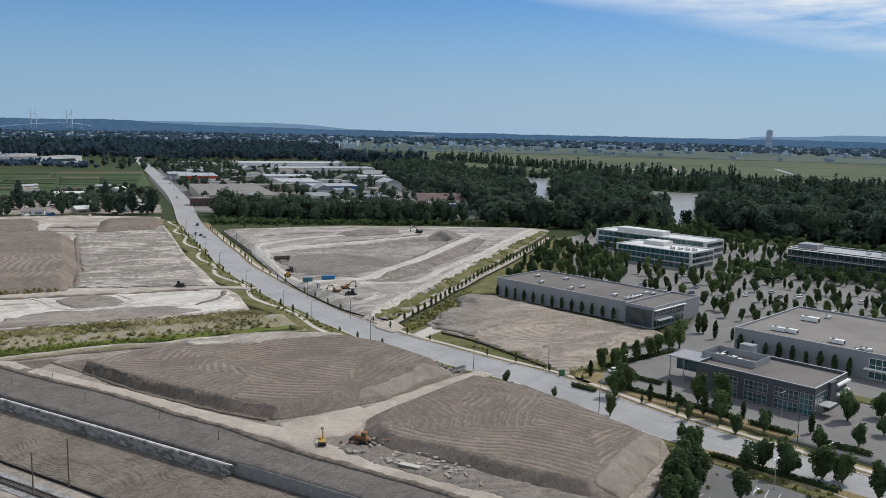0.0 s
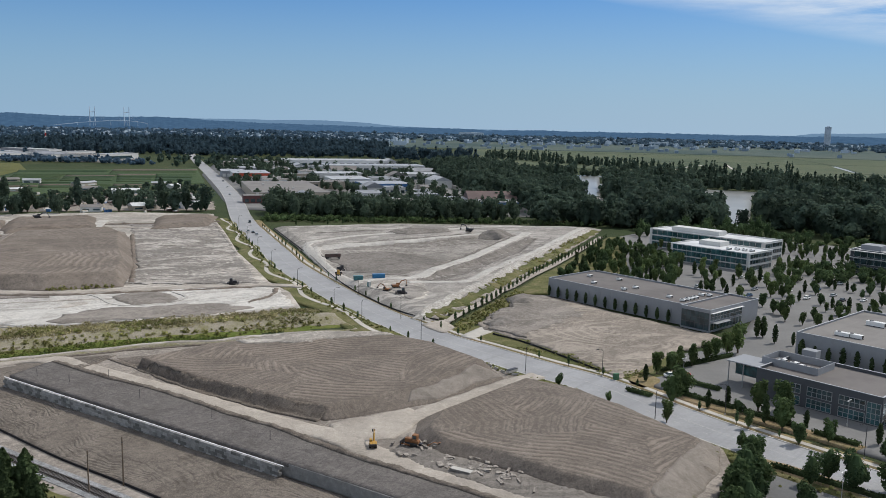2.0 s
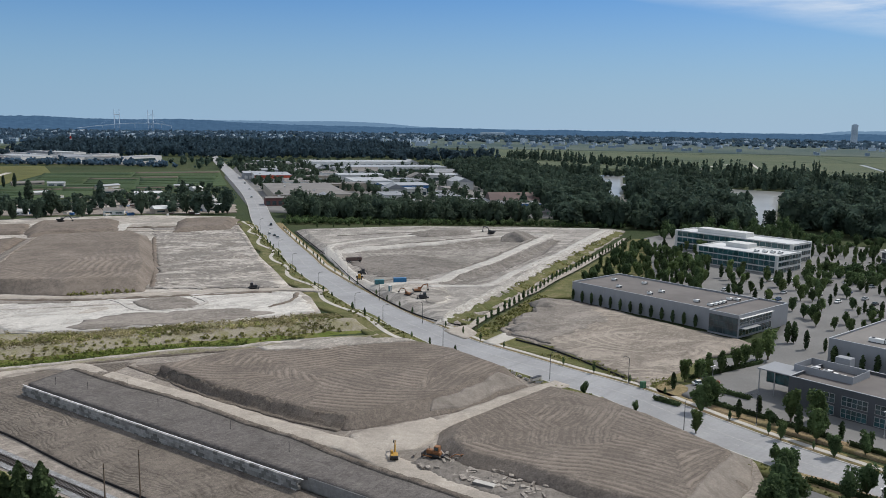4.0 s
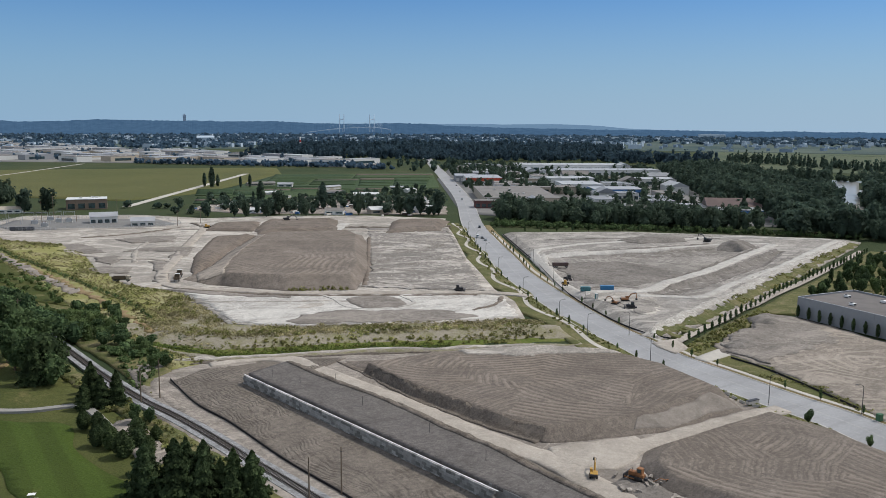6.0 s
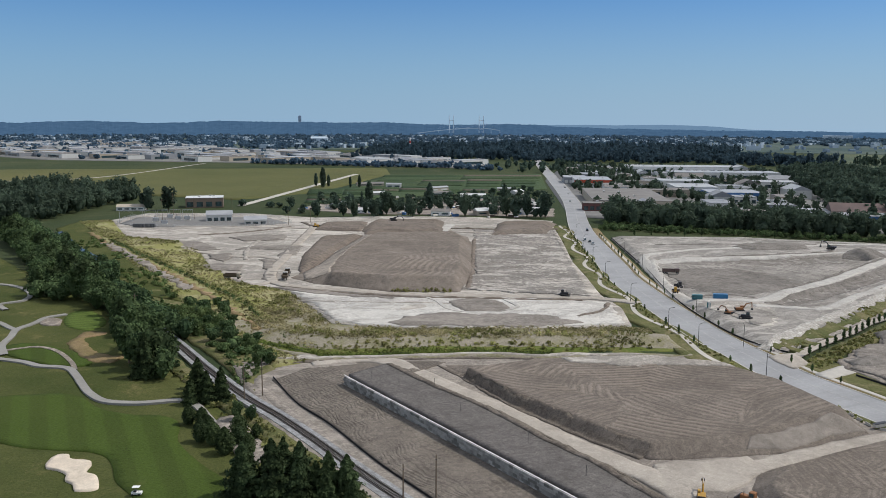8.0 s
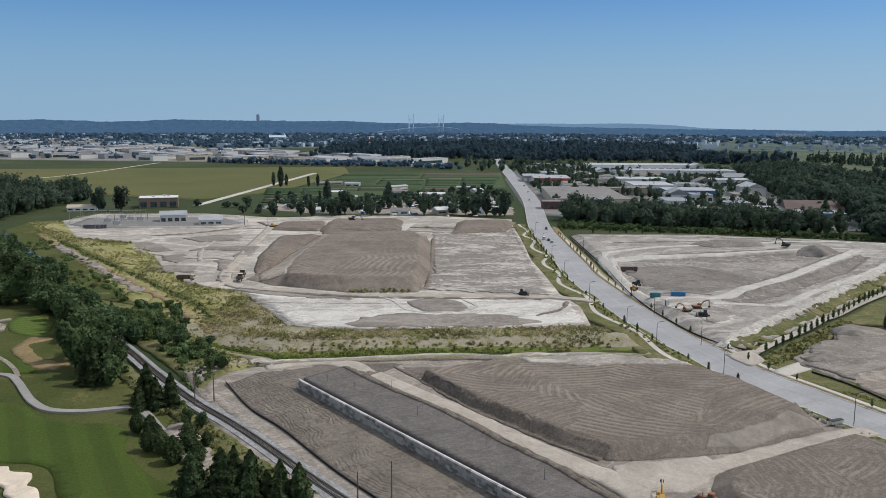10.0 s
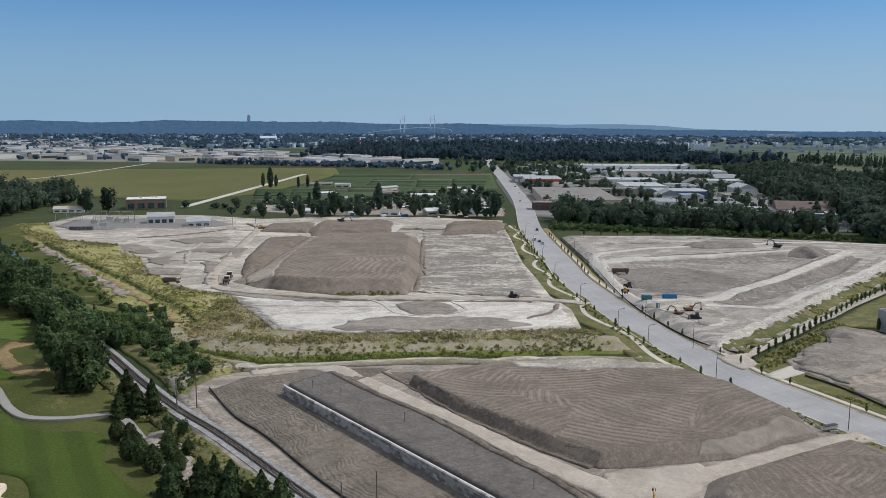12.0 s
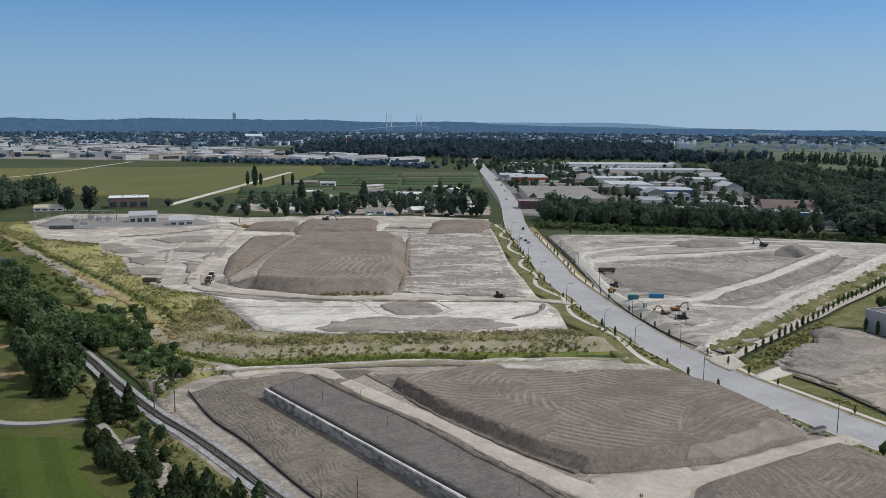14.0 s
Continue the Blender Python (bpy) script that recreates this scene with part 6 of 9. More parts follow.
for x, y in ((37.5, 6.7), (38.3, 14), (20, 8), (22, 24), (58.8, 9.2), (66.5, 7.2), (66.7, 10.5), (66.7, 13.2), (66.5, 16.5), (65, 23.8), (67.5, 25.4), (8, 20)):
    roof_unit(*on(A0, x, y), 7.7, (2.4, 1.5, 1.1))

B0 = (107, 297)
bldB = block("warehouse", B0, (76, 56), 9.0, GREY_WALL, ROOF_GREY, "broad grey warehouse with a flat roof and roof units", cap=STEEL)
panels(bldB, "front", (76, 56), 9.0, 6.3, GREY_WALL, end=44)
ribbon_window(bldB, "front", (76, 56), 46, 62, 0.8, 7.4, 8, WHITE, GLASS_BLUE, 3)
part("canopy", box(45, 63, -2.2, -0.13, 3.8, 4.1, 0.05), WHITE, bldB, "white entrance canopy")
for x, y, s in ((12, 9.0, (5, 1.8, 1.5)), (16, 9.6, (5, 1.8, 1.5)), (13.3, 34, (6.5, 2.2, 1.8)), (15.7, 44.5, (2.4, 1.5, 1.1)), (33, 6.9, (5, 1.8, 1.5)), (41.1, 1.5, (1.6, 1.2, 0.9)), (42, 5, (1.6, 1.2, 0.9)), (44, 4, (2.4, 1.5, 1.1))):
    roof_unit(*on(B0, x, y), 8.1, s)

O0 = (80, 251)
OS = (36, 24)
bldO = block("office_building", O0, OS, 8.6, DARK_WALL, ROOF_DARK, "two-storey dark grey office with teal ribbon windows", cap=STEEL, parapet=0.9)
ribbon_window(bldO, "front", OS, 7.5, 13.5, 0.6, 3.2, 4, STEEL, GLASS_BLUE, 2)
ribbon_window(bldO, "front", OS, 7.5, 13.5, 4.0, 6.6, 4, STEEL, GLASS, 2)
ribbon_window(bldO, "front", OS, 15.5, 22.5, 0.6, 3.2, 5, STEEL, GLASS_BLUE, 2)
ribbon_window(bldO, "front", OS, 15.5, 22.5, 4.0, 6.6, 5, STEEL, GLASS, 2)
ribbon_window(bldO, "front", OS, 24.5, 31.5, 0.6, 3.2, 5, STEEL, GLASS_BLUE, 2)
ribbon_window(bldO, "front", OS, 24.5, 31.5, 4.0, 6.6, 5, STEEL, GLASS, 2)
ribbon_window(bldO, "front", OS, 32.0, 35.6, 0.6, 6.6, 3, STEEL, GLASS_BLUE, 4)
ribbon_window(bldO, "right", OS, 0.4, 9, 0.6, 6.6, 5, STEEL, GLASS_BLUE, 4)
part("sunshade", box(36.1, 37.3, 14, 23.8, 3.6, 4.2, 0.05), WHITE, bldO, "white horizontal fin")
part("sunshade", box(36.1, 37.3, 14, 23.8, 6.4, 7.0, 0.05), WHITE, bldO, "white horizontal fin")
part("pier", box(36.02, 36.9, 9.2, 13.8, 0, 8.55), DARK_WALL, bldO)
part("canopy", box(36.2, 39.5, 2, 8, 3.4, 3.65, 0.04), STEEL, bldO, "thin grey entrance canopy")
part("roof_screen", add_box(add_box(add_box(box(-3, 14, 9.0, 9.2, 7.7, 9.8), -3, 14, 19.8, 20, 7.7, 9.8), -3.2, -3.0, 9, 20, 7.7, 9.8), 14, 14.2, 9, 20, 7.7, 9.8), GREY_WALL, bldO, "grey louvred roof screen")
part("stair_tower", box(2, 6.5, 24.1, 27.5, 0, 10.6, 0.05), GREY_WALL, bldO, "grey stair tower")
part("entrance_wing", box(-9, -0.05, 4, 12.5, 3.9, 7.6, 0.06), DARK_WALL, bldO, "raised entrance wing")
part("entrance_roof", box(-11.5, -0.06, 2.6, 13.2, 7.62, 7.95, 0.05), GREY_WALL, bldO, "pale overhanging entrance roof")
part("entrance_glass", box(-8.8, -0.3, 3.9, 3.97, 4.2, 7.2), GLASS_BLUE, bldO, "teal entrance glazing")
for x in (-10.8, -6, -1.0):
    part("column", tube((x, 3.2, 0), (x, 3.2, 7.6), 0.18), STEEL, bldO)
for x, y in ((0.5, 15), (4.5, 14.5), (7, 13), (9.5, 12.2), (12.2, 11)):
    roof_unit(*on(O0, x, y), 7.4, (2.4, 1.5, 1.1))

W1 = (102, 563)
bldW1 = block("office_building", W1, (80, 22), 12, OFFWHITE, ROOF_WHITE, "long three-storey office with a white roof", cap=WHITE)
for z in (0.9, 4.7, 8.5):
    ribbon_window(bldW1, "front", (80, 22), 2, 78, z, z + 3.0, 20, STEEL, GLASS_BLUE)
    ribbon_window(bldW1, "right", (80, 22), 1, 21, z, z + 2.4, 7, STEEL, GLASS)
part("penthouse", box(12, 46, 7, 16, 11.4, 14.2, 0.05), OFFWHITE, bldW1, "pale roof plant room")
W2 = (104.5, 506)
bldW2 = block("office_building", W2, (50, 26), 10.5, OFFWHITE, ROOF_WHITE, "glazed three-storey office wing with a white roof", cap=WHITE)
for z in (0.8, 4.2, 7.4):
    ribbon_window(bldW2, "front", (50, 26), 1.5, 48.5, z, z + 2.75, 15, STEEL, GLASS_BLUE)
    ribbon_window(bldW2, "right", (50, 26), 1, 25, z, z + 2.3, 8, STEEL, GLASS)
for x, y in ((33, 8), (37, 10), (41, 11), (45, 12)):
    roof_unit(*on(W2, x, y), 9.7)
part("penthouse", box(10, 24, 14, 24, 9.9, 12.4, 0.05), OFFWHITE, bldW2, "pale roof plant room")
D0 = (200, 486)
bldD = block("office_building", D0, (100, 26), 13, DARK_WALL, ROOF_PALE, "dark glazed three-storey office with pale roof edges", cap=WHITE)
for z in (0.9, 5.0, 9.1):
    ribbon_window(bldD, "front", (100, 26), 2, 98, z, z + 2.9, 26, STEEL, GLASS)
part("sunshade", box(0, 100, -2.4, -0.13, 12.2, 12.5), OFFWHITE, bldD, "pale overhanging roof edge")
part("sunshade", box(0, 100, -1.6, -0.13, 8.3, 8.5), OFFWHITE, bldD, "pale overhanging ledge")
part("penthouse", box(3, 14, 6, 16, 12.5, 15.2, 0.05), GREY_WALL, bldD, "pale roof plant room")
for x, y in ((40, 12), (48, 12), (60, 14), (70, 12)):
    roof_unit(*on(D0, x, y), 12.4)

# ---- single trees ----
TREE_KINDS = {
    "street": ("street_tree", "broad", 7.5, 2.0, 0.6, 1100, 0.26, LEAF_LIGHT, "young broadleaf street tree with a rounded crown", "tree"),
    "maple": ("park_tree", "broad", 9.0, 3.0, 0.4, 2000, 0.30, LEAF, "dense dark green broadleaf tree", "tree"),
    "pillar": ("columnar_tree", "column", 5.5, 0.85, 0.5, 260, 0.26, LEAF_DARK, "slim dark columnar evergreen", "tree"),
    "sapling": ("young_tree", "column", 4.2, 0.62, 0.9, 150, 0.2, LEAF, "slim young tree planted in a row", "tree"),
    "fir": ("conifer", "cone", 12.0, 5.2, 0.3, 5200, 0.32, LEAF_DARK, "tall dark spreading conifer", "tree"),
    "bush": ("bush", "broad", 4.6, 2.7, 0.1, 900, 0.3, LEAF, "rounded green bush beside the railway", "bush"),
    "cedar": ("round_conifer", "egg", 5.0, 2.0, 0.1, 1500, 0.2, LEAF_DARK, "rounded dark evergreen on the golf course", "tree"),
    "poplar": ("tall_tree", "broad", 22.0, 6.8, 0.4, 700, 1.0, LEAF_FAR, "tall dark broadleaf tree", "tree"),
    "spire": ("tall_poplar", "column", 24.0, 3.6, 1.5, 520, 1.0, LEAF_FAR, "tall narrow dark poplar", "tree"),
}
PROTO = {}
plant_rng = random.Random(7)


def plant(kind, x, y, h=None, z=0.0):
    name, form, dh, r, base, k, size, mat, label, cat = TREE_KINDS[kind]
    variant = plant_rng.randrange(4)
    turn, s = plant_rng.uniform(0, 360), (h or dh * plant_rng.uniform(0.8, 1.15)) / dh
    m = pose(x, y, z, 0, 0, turn)
    if (kind, variant) not in PROTO:
        ob = tree(name, form, dh, r, base, k, size, mat, label, cat, 31 * variant + len(PROTO), name + "s")
        ob.matrix_basis = m
        PROTO[kind, variant] = ob
        return ob
    q = s * plant_rng.uniform(0.9, 1.1)
    return copy_thing(PROTO[kind, variant], m @ Matrix.Diagonal((q, q, s, 1)))


for x, y, h in ((54, 268, 6), (59, 271, 7), (63, 276, 8.5), (67.5, 279, 8), (73.7, 285, 8), (77.7, 289.5, 8), (83, 294.5, 9), (87.6, 298, 11), (76.3, 235.4, 9.5), (83, 235.9, 9.5), (69.4, 220.7, 5.2), (48.5, 222.8, 6.2)):
    plant("street", x, y, h)
for x, y, h in ((57.4, 247.2, 6), (53, 239, 4.6), (70, 232.4, 5.8), (78.4, 221.3, 5.6), (79.1, 210.6, 8.1), (87.4, 213.2, 8.3), (97.2, 202, 8.4), (114.4, 223.8, 10.5), (108.4, 204.6, 8.7), (125.3, 226.8, 11), (73.1, 185.5, 7.4),
                (78.4, 189.1, 8), (81.9, 183.8, 9), (66.9, 171.1, 6.8), (89.6, 182.7, 9), (93.5, 181.4, 7.5), (97.6, 172.8, 8.4), (21.6, 251.5, 5.3), (34.9, 237.5, 4.6), (63.8, 205.6, 6.5), (64.7, 199.9, 6.1), (131, 218, 9),
                (119, 213, 8), (55.5, 178.5, 9), (52, 171.5, 9), (50, 165, 8.5), (59, 185, 8.5), (54, 167, 9), (58, 174, 8), (61.5, 192, 7.5), (62, 184, 7), (64, 196, 7)):
    plant("maple", x, y, 0.74 * h if y > 200 else h)
for x, y, h in ((49, 259.4, 7), (62.5, 235.9, 6.4), (69, 240, 5.2), (75.1, 225.6, 8), (85.2, 223.1, 5), (99.8, 213.2, 6.2), (101.3, 322.2, 8), (103.6, 322.4, 8), (105.3, 313.7, 7), (111, 311, 5)):
    plant("pillar", x, y, h)
for i in range(13):
    plant("pillar", *on(A0, 2 + 5.3 * i, -1.6), 5.2)
for i in range(9):
    plant("pillar", *on(B0, 3 + 4.7 * i, -1.8), plant_rng.uniform(4.5, 7))
for i, (x, y) in enumerate(spline([(-14, 330), (-11, 337), (-4, 357), (4, 383), (12, 409), (21, 439), (33, 471), (61, 545), (77, 590)], 6.3)):
    plant("sapling", x, y, plant_rng.uniform(3.2, 5.0))
for x, y in spline([(-146, 612), (-79, 638), (6, 651), (78, 655)], 11.5):
    plant("sapling", x, y, plant_rng.uniform(4.5, 6.5))
for i, (x, y) in enumerate(offset(ROAD_FINE, 10.2)[40:150:3]):
    if i % 4 != 3 and y > 275:
        plant("sapling", x, y, plant_rng.uniform(2.4, 3.8))
for i, (x, y) in enumerate(offset(ROAD_FINE, -9.6)[36:150:3]):
    if i % 5 != 3:
        plant("sapling", x, y, plant_rng.uniform(2.4, 3.8))
# business park planting, in rows square to the buildings
KEEP_OFF = [[on(A0, -4, -6), on(A0, 90, -6), on(A0, 90, 40), on(A0, -4, 40)], [on(B0, -3, -3), on(B0, 79, -3), on(B0, 79, 59), on(B0, -3, 59)], [on(O0, -14, -3), on(O0, 42, -3), on(O0, 42, 29), on(O0, -14, 29)],
            [on(W1, -3, -4), on(W1, 83, -4), on(W1, 83, 26), on(W1, -3, 26)], [on(W2, -3, -4), on(W2, 53, -4), on(W2, 53, 30), on(W2, -3, 30)], [on(D0, -3, -4), on(D0, 103, -4), on(D0, 103, 30), on(D0, -3, 30)]]
PARK = [(84, 440), (112, 366), (128, 330), (170, 352), (230, 300), (330, 260), (400, 300), (400, 420), (300, 510), (230, 585), (120, 640), (90, 590), (74, 480)]
rows_x, rows_y = np.meshgrid(np.arange(-60, 360, 6.5), np.arange(-60, 420, 11.0))
px, py = rows_x.ravel() + np.random.RandomState(3).uniform(-1.5, 1.5, rows_x.size), rows_y.ravel() + np.random.RandomState(4).uniform(-2.0, 2.0, rows_x.size)
wx, wy = 84 + 0.714 * px + 0.7 * py, 440 - 0.7 * px + 0.714 * py
ok = inside(wx, wy, PARK)
for q in KEEP_OFF:
    ok &= ~inside(wx, wy, q)
for i, (x, y) in enumerate(zip(wx[ok], wy[ok])):
    dense = float(lumps(np.array(x), np.array(y), 0.06, 77))
    if plant_rng.random() < 0.58 + 0.3 * dense:
        plant(plant_rng.choice(("maple", "maple", "street", "pillar") if dense < 0.15 else ("maple", "street", "street", "pillar")), x + plant_rng.uniform(-2, 2), y + plant_rng.uniform(-2, 2), plant_rng.uniform(4.2, 7.2) + 2.0 * max(0, dense))
for x, y in scatter([(34, 428), (56, 420), (62, 470), (82, 560), (74, 566), (48, 482)], 7.5, 303):
    plant(plant_rng.choice(("maple", "maple", "pillar")), x, y, plant_rng.uniform(4.5, 8))
for x, y in scatter([(62, 420), (90, 410), (100, 470), (92, 560), (76, 540), (58, 470)], 7.0, 301):
    plant(plant_rng.choice(("maple", "street", "pillar")), x, y, plant_rng.uniform(4.5, 8))
stand("trees", [on(D0, -12, -34), on(D0, 108, -34), on(D0, 108, -6), on(D0, -12, -6)], 8.5, 8.5, 3.3, LEAF, "rows of green trees before the dark office", 401, 0, k=300, size=0.4, category="trees")
stand("trees", [on(W2, 60, -8), on(W2, 100, -8), on(W2, 100, 50), on(W2, 60, 50)], 9.5, 8.0, 3.3, LEAF, "green trees between the offices", 403, 0, k=300, size=0.4, category="trees")
# golf course and railway
for x, y, h in ((-170.9, 199.1, 11.5), (-166.2, 197.5, 9), (-111.9, 157.7, 13), (-104.5, 158, 12.5), (-96.6, 157.2, 11.5), (-92.2, 157.5, 9), (-113.3, 163.8, 10), (-200, 206.8, 14), (-120, 159, 10), (-116, 153, 12), (-100, 151, 11), (-108, 153.5, 13.5), (-99, 156, 10), (-88, 153, 9), (-93, 151, 11), (-124, 163, 7), (-163, 200, 10), (-174, 203, 9), (-169, 194, 7.5), (-178, 206, 8)):
    plant("fir", x, y, h)
for x, y, h in ((-158, 181.4, 4.3), (-153.9, 181.9, 4.3), (-146.4, 173.2, 5.7), (-142.1, 173.1, 5.7), (-135.7, 169.9, 6.5), (-136.3, 175.9, 7), (-130.4, 172.5, 4), (-134.9, 181, 4), (-139, 179, 6.5), (-148, 178, 5)):
    plant("cedar", x, y, h)
for x, y, h in ((-147.8, 188.8, 6), (-144, 190, 5), (-243.4, 278, 9), (-229.1, 268.5, 7), (-206.4, 255, 9), (-257.9, 288.8, 8.5), (-236.7, 262, 7), (-217, 216.3, 14), (-208, 213, 13), (-226, 222, 14), (-177, 234, 10), (-174.5, 236.5, 8), (-196, 244, 7), (-205, 252, 8), (-190, 240, 5.5), (-214, 262, 9), (-232, 282, 9), (-225, 258, 8.5), (-222, 274, 7), (-240, 290, 8), (-246, 284, 10), (-250, 297, 7), (-186, 246, 5), (-197, 258, 6), (-211, 250, 8)):
    plant("maple" if y < 230 else "bush", x, y, h if y < 230 else 0.62 * h)
# tall trees behind the site
for x, y, h in ((-582, 581, 23), (-565, 590, 22), (-373, 652, 18), (-343, 645, 16), (-307, 672, 20), (-266, 684, 18), (-258, 692, 20), (-243, 696, 18), (-386, 620, 15), (-370, 626, 16), (-416, 610, 13), (-425, 620, 12), (-398, 622, 14), (-276, 690, 17), (190, 664, 17)):
    plant("poplar", x, y, h)
for x, y, h in ((-358, 705, 22), (-420, 700, 20), (-307, 760, 22), (-594, 876, 15), (-612, 887, 16), (-565, 892, 13), (-555, 897, 15), (-598, 894, 14)):
    plant("spire", x, y, h)
for poly, gap, lo, hi in (([(230, 640), (330, 565), (460, 480), (470, 500), (340, 595), (240, 668)], 15, 15, 25), ([(40, 668), (150, 648), (180, 664), (150, 692), (50, 692)], 15, 14, 23), ([(-160, 670), (0, 676), (0, 692), (-160, 694)], 20, 12, 19), ([(250, 760), (330, 700), (420, 640), (440, 660), (340, 740), (270, 800)], 20, 20, 27)):
    for x, y in scatter(poly, gap, 600 + lo):
        plant("poplar", x, y, plant_rng.uniform(lo, hi))
# ---- retaining wall of concrete blocks ----
def block_wall(name, a, b, z0, courses, label, single):
    a, b = Vector((*a, z0)), Vector((*b, z0))
    turn = math.degrees(math.atan2(b.y - a.y, b.x - a.x))
    ob = thing(name, label, "retaining wall", "", "", a, turn)
    length = (b - a).length
    k = int(length / 1.5)
    me, joined = None, []
    for r in range(courses):
        for i in range(k):
            x = (i + (0.5 if r % 2 else 0)) * 1.5
            if x + 1.5 > length + 0.2:
                continue
            out = random.uniform(-0.03, 0.03)
            if single:
                if me is None:
                    p = part("block", box(0.01, 1.49, -0.75, 0, 0.01, 0.745, 0.035), BLOCK, ob)
                    me = p.data
                else:
                    p = new("block", me)
                    p.parent = ob
                p.matrix_basis = pose(x, out, 0.75 * r)
            else:
                joined.append((x, out, 0.75 * r))
    if joined:
        bm = bmesh.new()
        for x, y, z in joined:
            for v in bmesh.ops.create_cube(bm, size=1.0)["verts"]:
                v.co = Vector((x + 0.75 + v.co.x * 1.48, y - 0.375 + v.co.y * 0.75, z + 0.375 + v.co.z * 0.735))
        tagged(part("blockwork", bm, BLOCK, ob), kind="stuff")
    part("fabric_strip", box(-0.3, length + 0.2, -0.24, 0.0, 0.75 * courses + 0.005, 0.75 * courses + 0.09, 0.02), GEOTEX, ob, "white fabric strip along the wall's top")
    return ob


block_wall("retaining_wall", (-137.2, 225.6), (-43.2, 172.9), 1.25, 4, "grey concrete block wall with a white fabric edge", True)
block_wall("retaining_wall", (-46.5, 177.2), (40, 127.9), 1.25, 4, "grey concrete block wall with a white fabric edge, set back", False)

# ---- silt fences ----
def silt_fence(line, z, label, h=0.6):
    ob = thing("silt_fence", label, "silt fence")
    q = spline(line, 2.5)
    v, f = ribbon(q, 0.12, z + h, h)
    part("fabric", mesh_of("fabric", v, f, FABRIC), FABRIC, ob)
    me = box(-0.04, 0.04, -0.04, 0.04, z - 0.2, z + h + 0.2)
    p = part("stake", me, POLE_WOOD, ob)
    p.matrix_basis = pose(q[0][0], q[0][1], 0)
    for x, y in q[2::2]:
        s = new("stake", p.data)
        s.parent = ob
        s.matrix_basis = pose(x, y, 0)


silt_fence([(-163, 224), (-142, 207.6), (-124, 197.6), (-98, 180.6), (-75, 167.5), (-40, 146.6), (5, 119)], 0.1, "black silt fence along the toe of the fill")
silt_fence([(-112, 494), (-76, 407), (-48, 357), (-30, 335), (-21, 330.5)], 0.15, "black silt fence between plot and street")
silt_fence([(-157, 592), (-113, 494)], 0.15, "black silt fence between plot and street")

silt_fence([(1, 311), (12, 301), (27, 281), (36, 268)], 0.15, "black silt fence between dirt lot and verge")

# ---- railway ----
RAIL_FINE = spline(RAIL_LINE, 3.0)
rail_ob = thing("railway_track", "single railway track on grey ballast", "railway track")
v, f = ribbon(RAIL_FINE, 5.6, 0.25, 0.9)
part("ballast", mesh_of("ballast", v, f, BALLAST), BALLAST, rail_ob, "grey stone ballast bed")
for s in (-0.78, 0.78):
    v, f = ribbon(offset(RAIL_FINE, s), 0.16, 0.58, 0.2)
    part("rail", mesh_of("rail", v, f, RAIL_STEEL), RAIL_STEEL, rail_ob, "rust-brown steel rail")
ties = spline(RAIL_LINE, 0.62)
tv, tf = [], []
for i in range(1, len(ties) - 1):
    e = Vector((ties[i + 1][0] - ties[i - 1][0], ties[i + 1][1] - ties[i - 1][1])).normalized()
    o = len(tv)
    for z in (0.26, 0.40):
        for sx, sy in ((-0.11, -1.3), (0.11, -1.3), (0.11, 1.3), (-0.11, 1.3)):
            tv.append((ties[i][0] + e.x * sx - e.y * sy, ties[i][1] + e.y * sx + e.x * sy, z))
    tf += [tuple(o + j for j in q) for q in ((4, 5, 6, 7), (0, 1, 5, 4), (1, 2, 6, 5), (2, 3, 7, 6), (3, 0, 4, 7))]
tagged(part("timberwork", mesh_of("timberwork", tv, tf, TIE_WOOD), TIE_WOOD, rail_ob), kind="stuff")


def utility_pole(x, y, h, turn=30, arm=True):
    ob = thing("utility_pole", "tall weathered wooden utility pole", "utility pole", "utility poles", "", (x, y, 0), turn)
    part("pole", tube((0, 0, -0.5), (0, 0, h), 0.19, 0.12), POLE_WOOD, ob)
    if not arm:
        part("band", tube((0, 0, h - 1.2), (0, 0, h - 1.0), 0.16), DARK_STEEL, ob)
        return
    part("crossarm", box(-1.2, 1.2, 0.1, 0.22, h - 0.9, h - 0.75), POLE_WOOD, ob)
    for s in (-1.0, 0.0, 1.0):
        part("insulator", tube((s, 0.16, h - 0.75), (s, 0.16, h - 0.5), 0.06), DARK_STEEL, ob)


for x, y, h in ((-157.3, 203.2, 10.2), (-155.2, 208.8, 11.5), (-82.5, 164, 9.5), (-77, 168.4, 11), (-262, 262, 11), (-330, 300, 11)):
    utility_pole(x, y, h, 30, x < -200)

# thin survey stakes on the sand platform
for x, y in ((-117, 223), (-92, 212), (-68, 199), (-50, 187), (-108, 228), (-128, 226)):
    ob = thing("settlement_gauge", "thin upright steel gauge rod in the sand", "gauge rod", "gauge rods", "", (x, y, 4.3))
    part("rod", tube((0, 0, -0.4), (0, 0, 2.6), 0.05), DARK_STEEL, ob)
    part("plate", box(-0.3, 0.3, -0.3, 0.3, 0.02, 0.08), DARK_STEEL, ob)

# ---- street lamps ----
LAMP = None


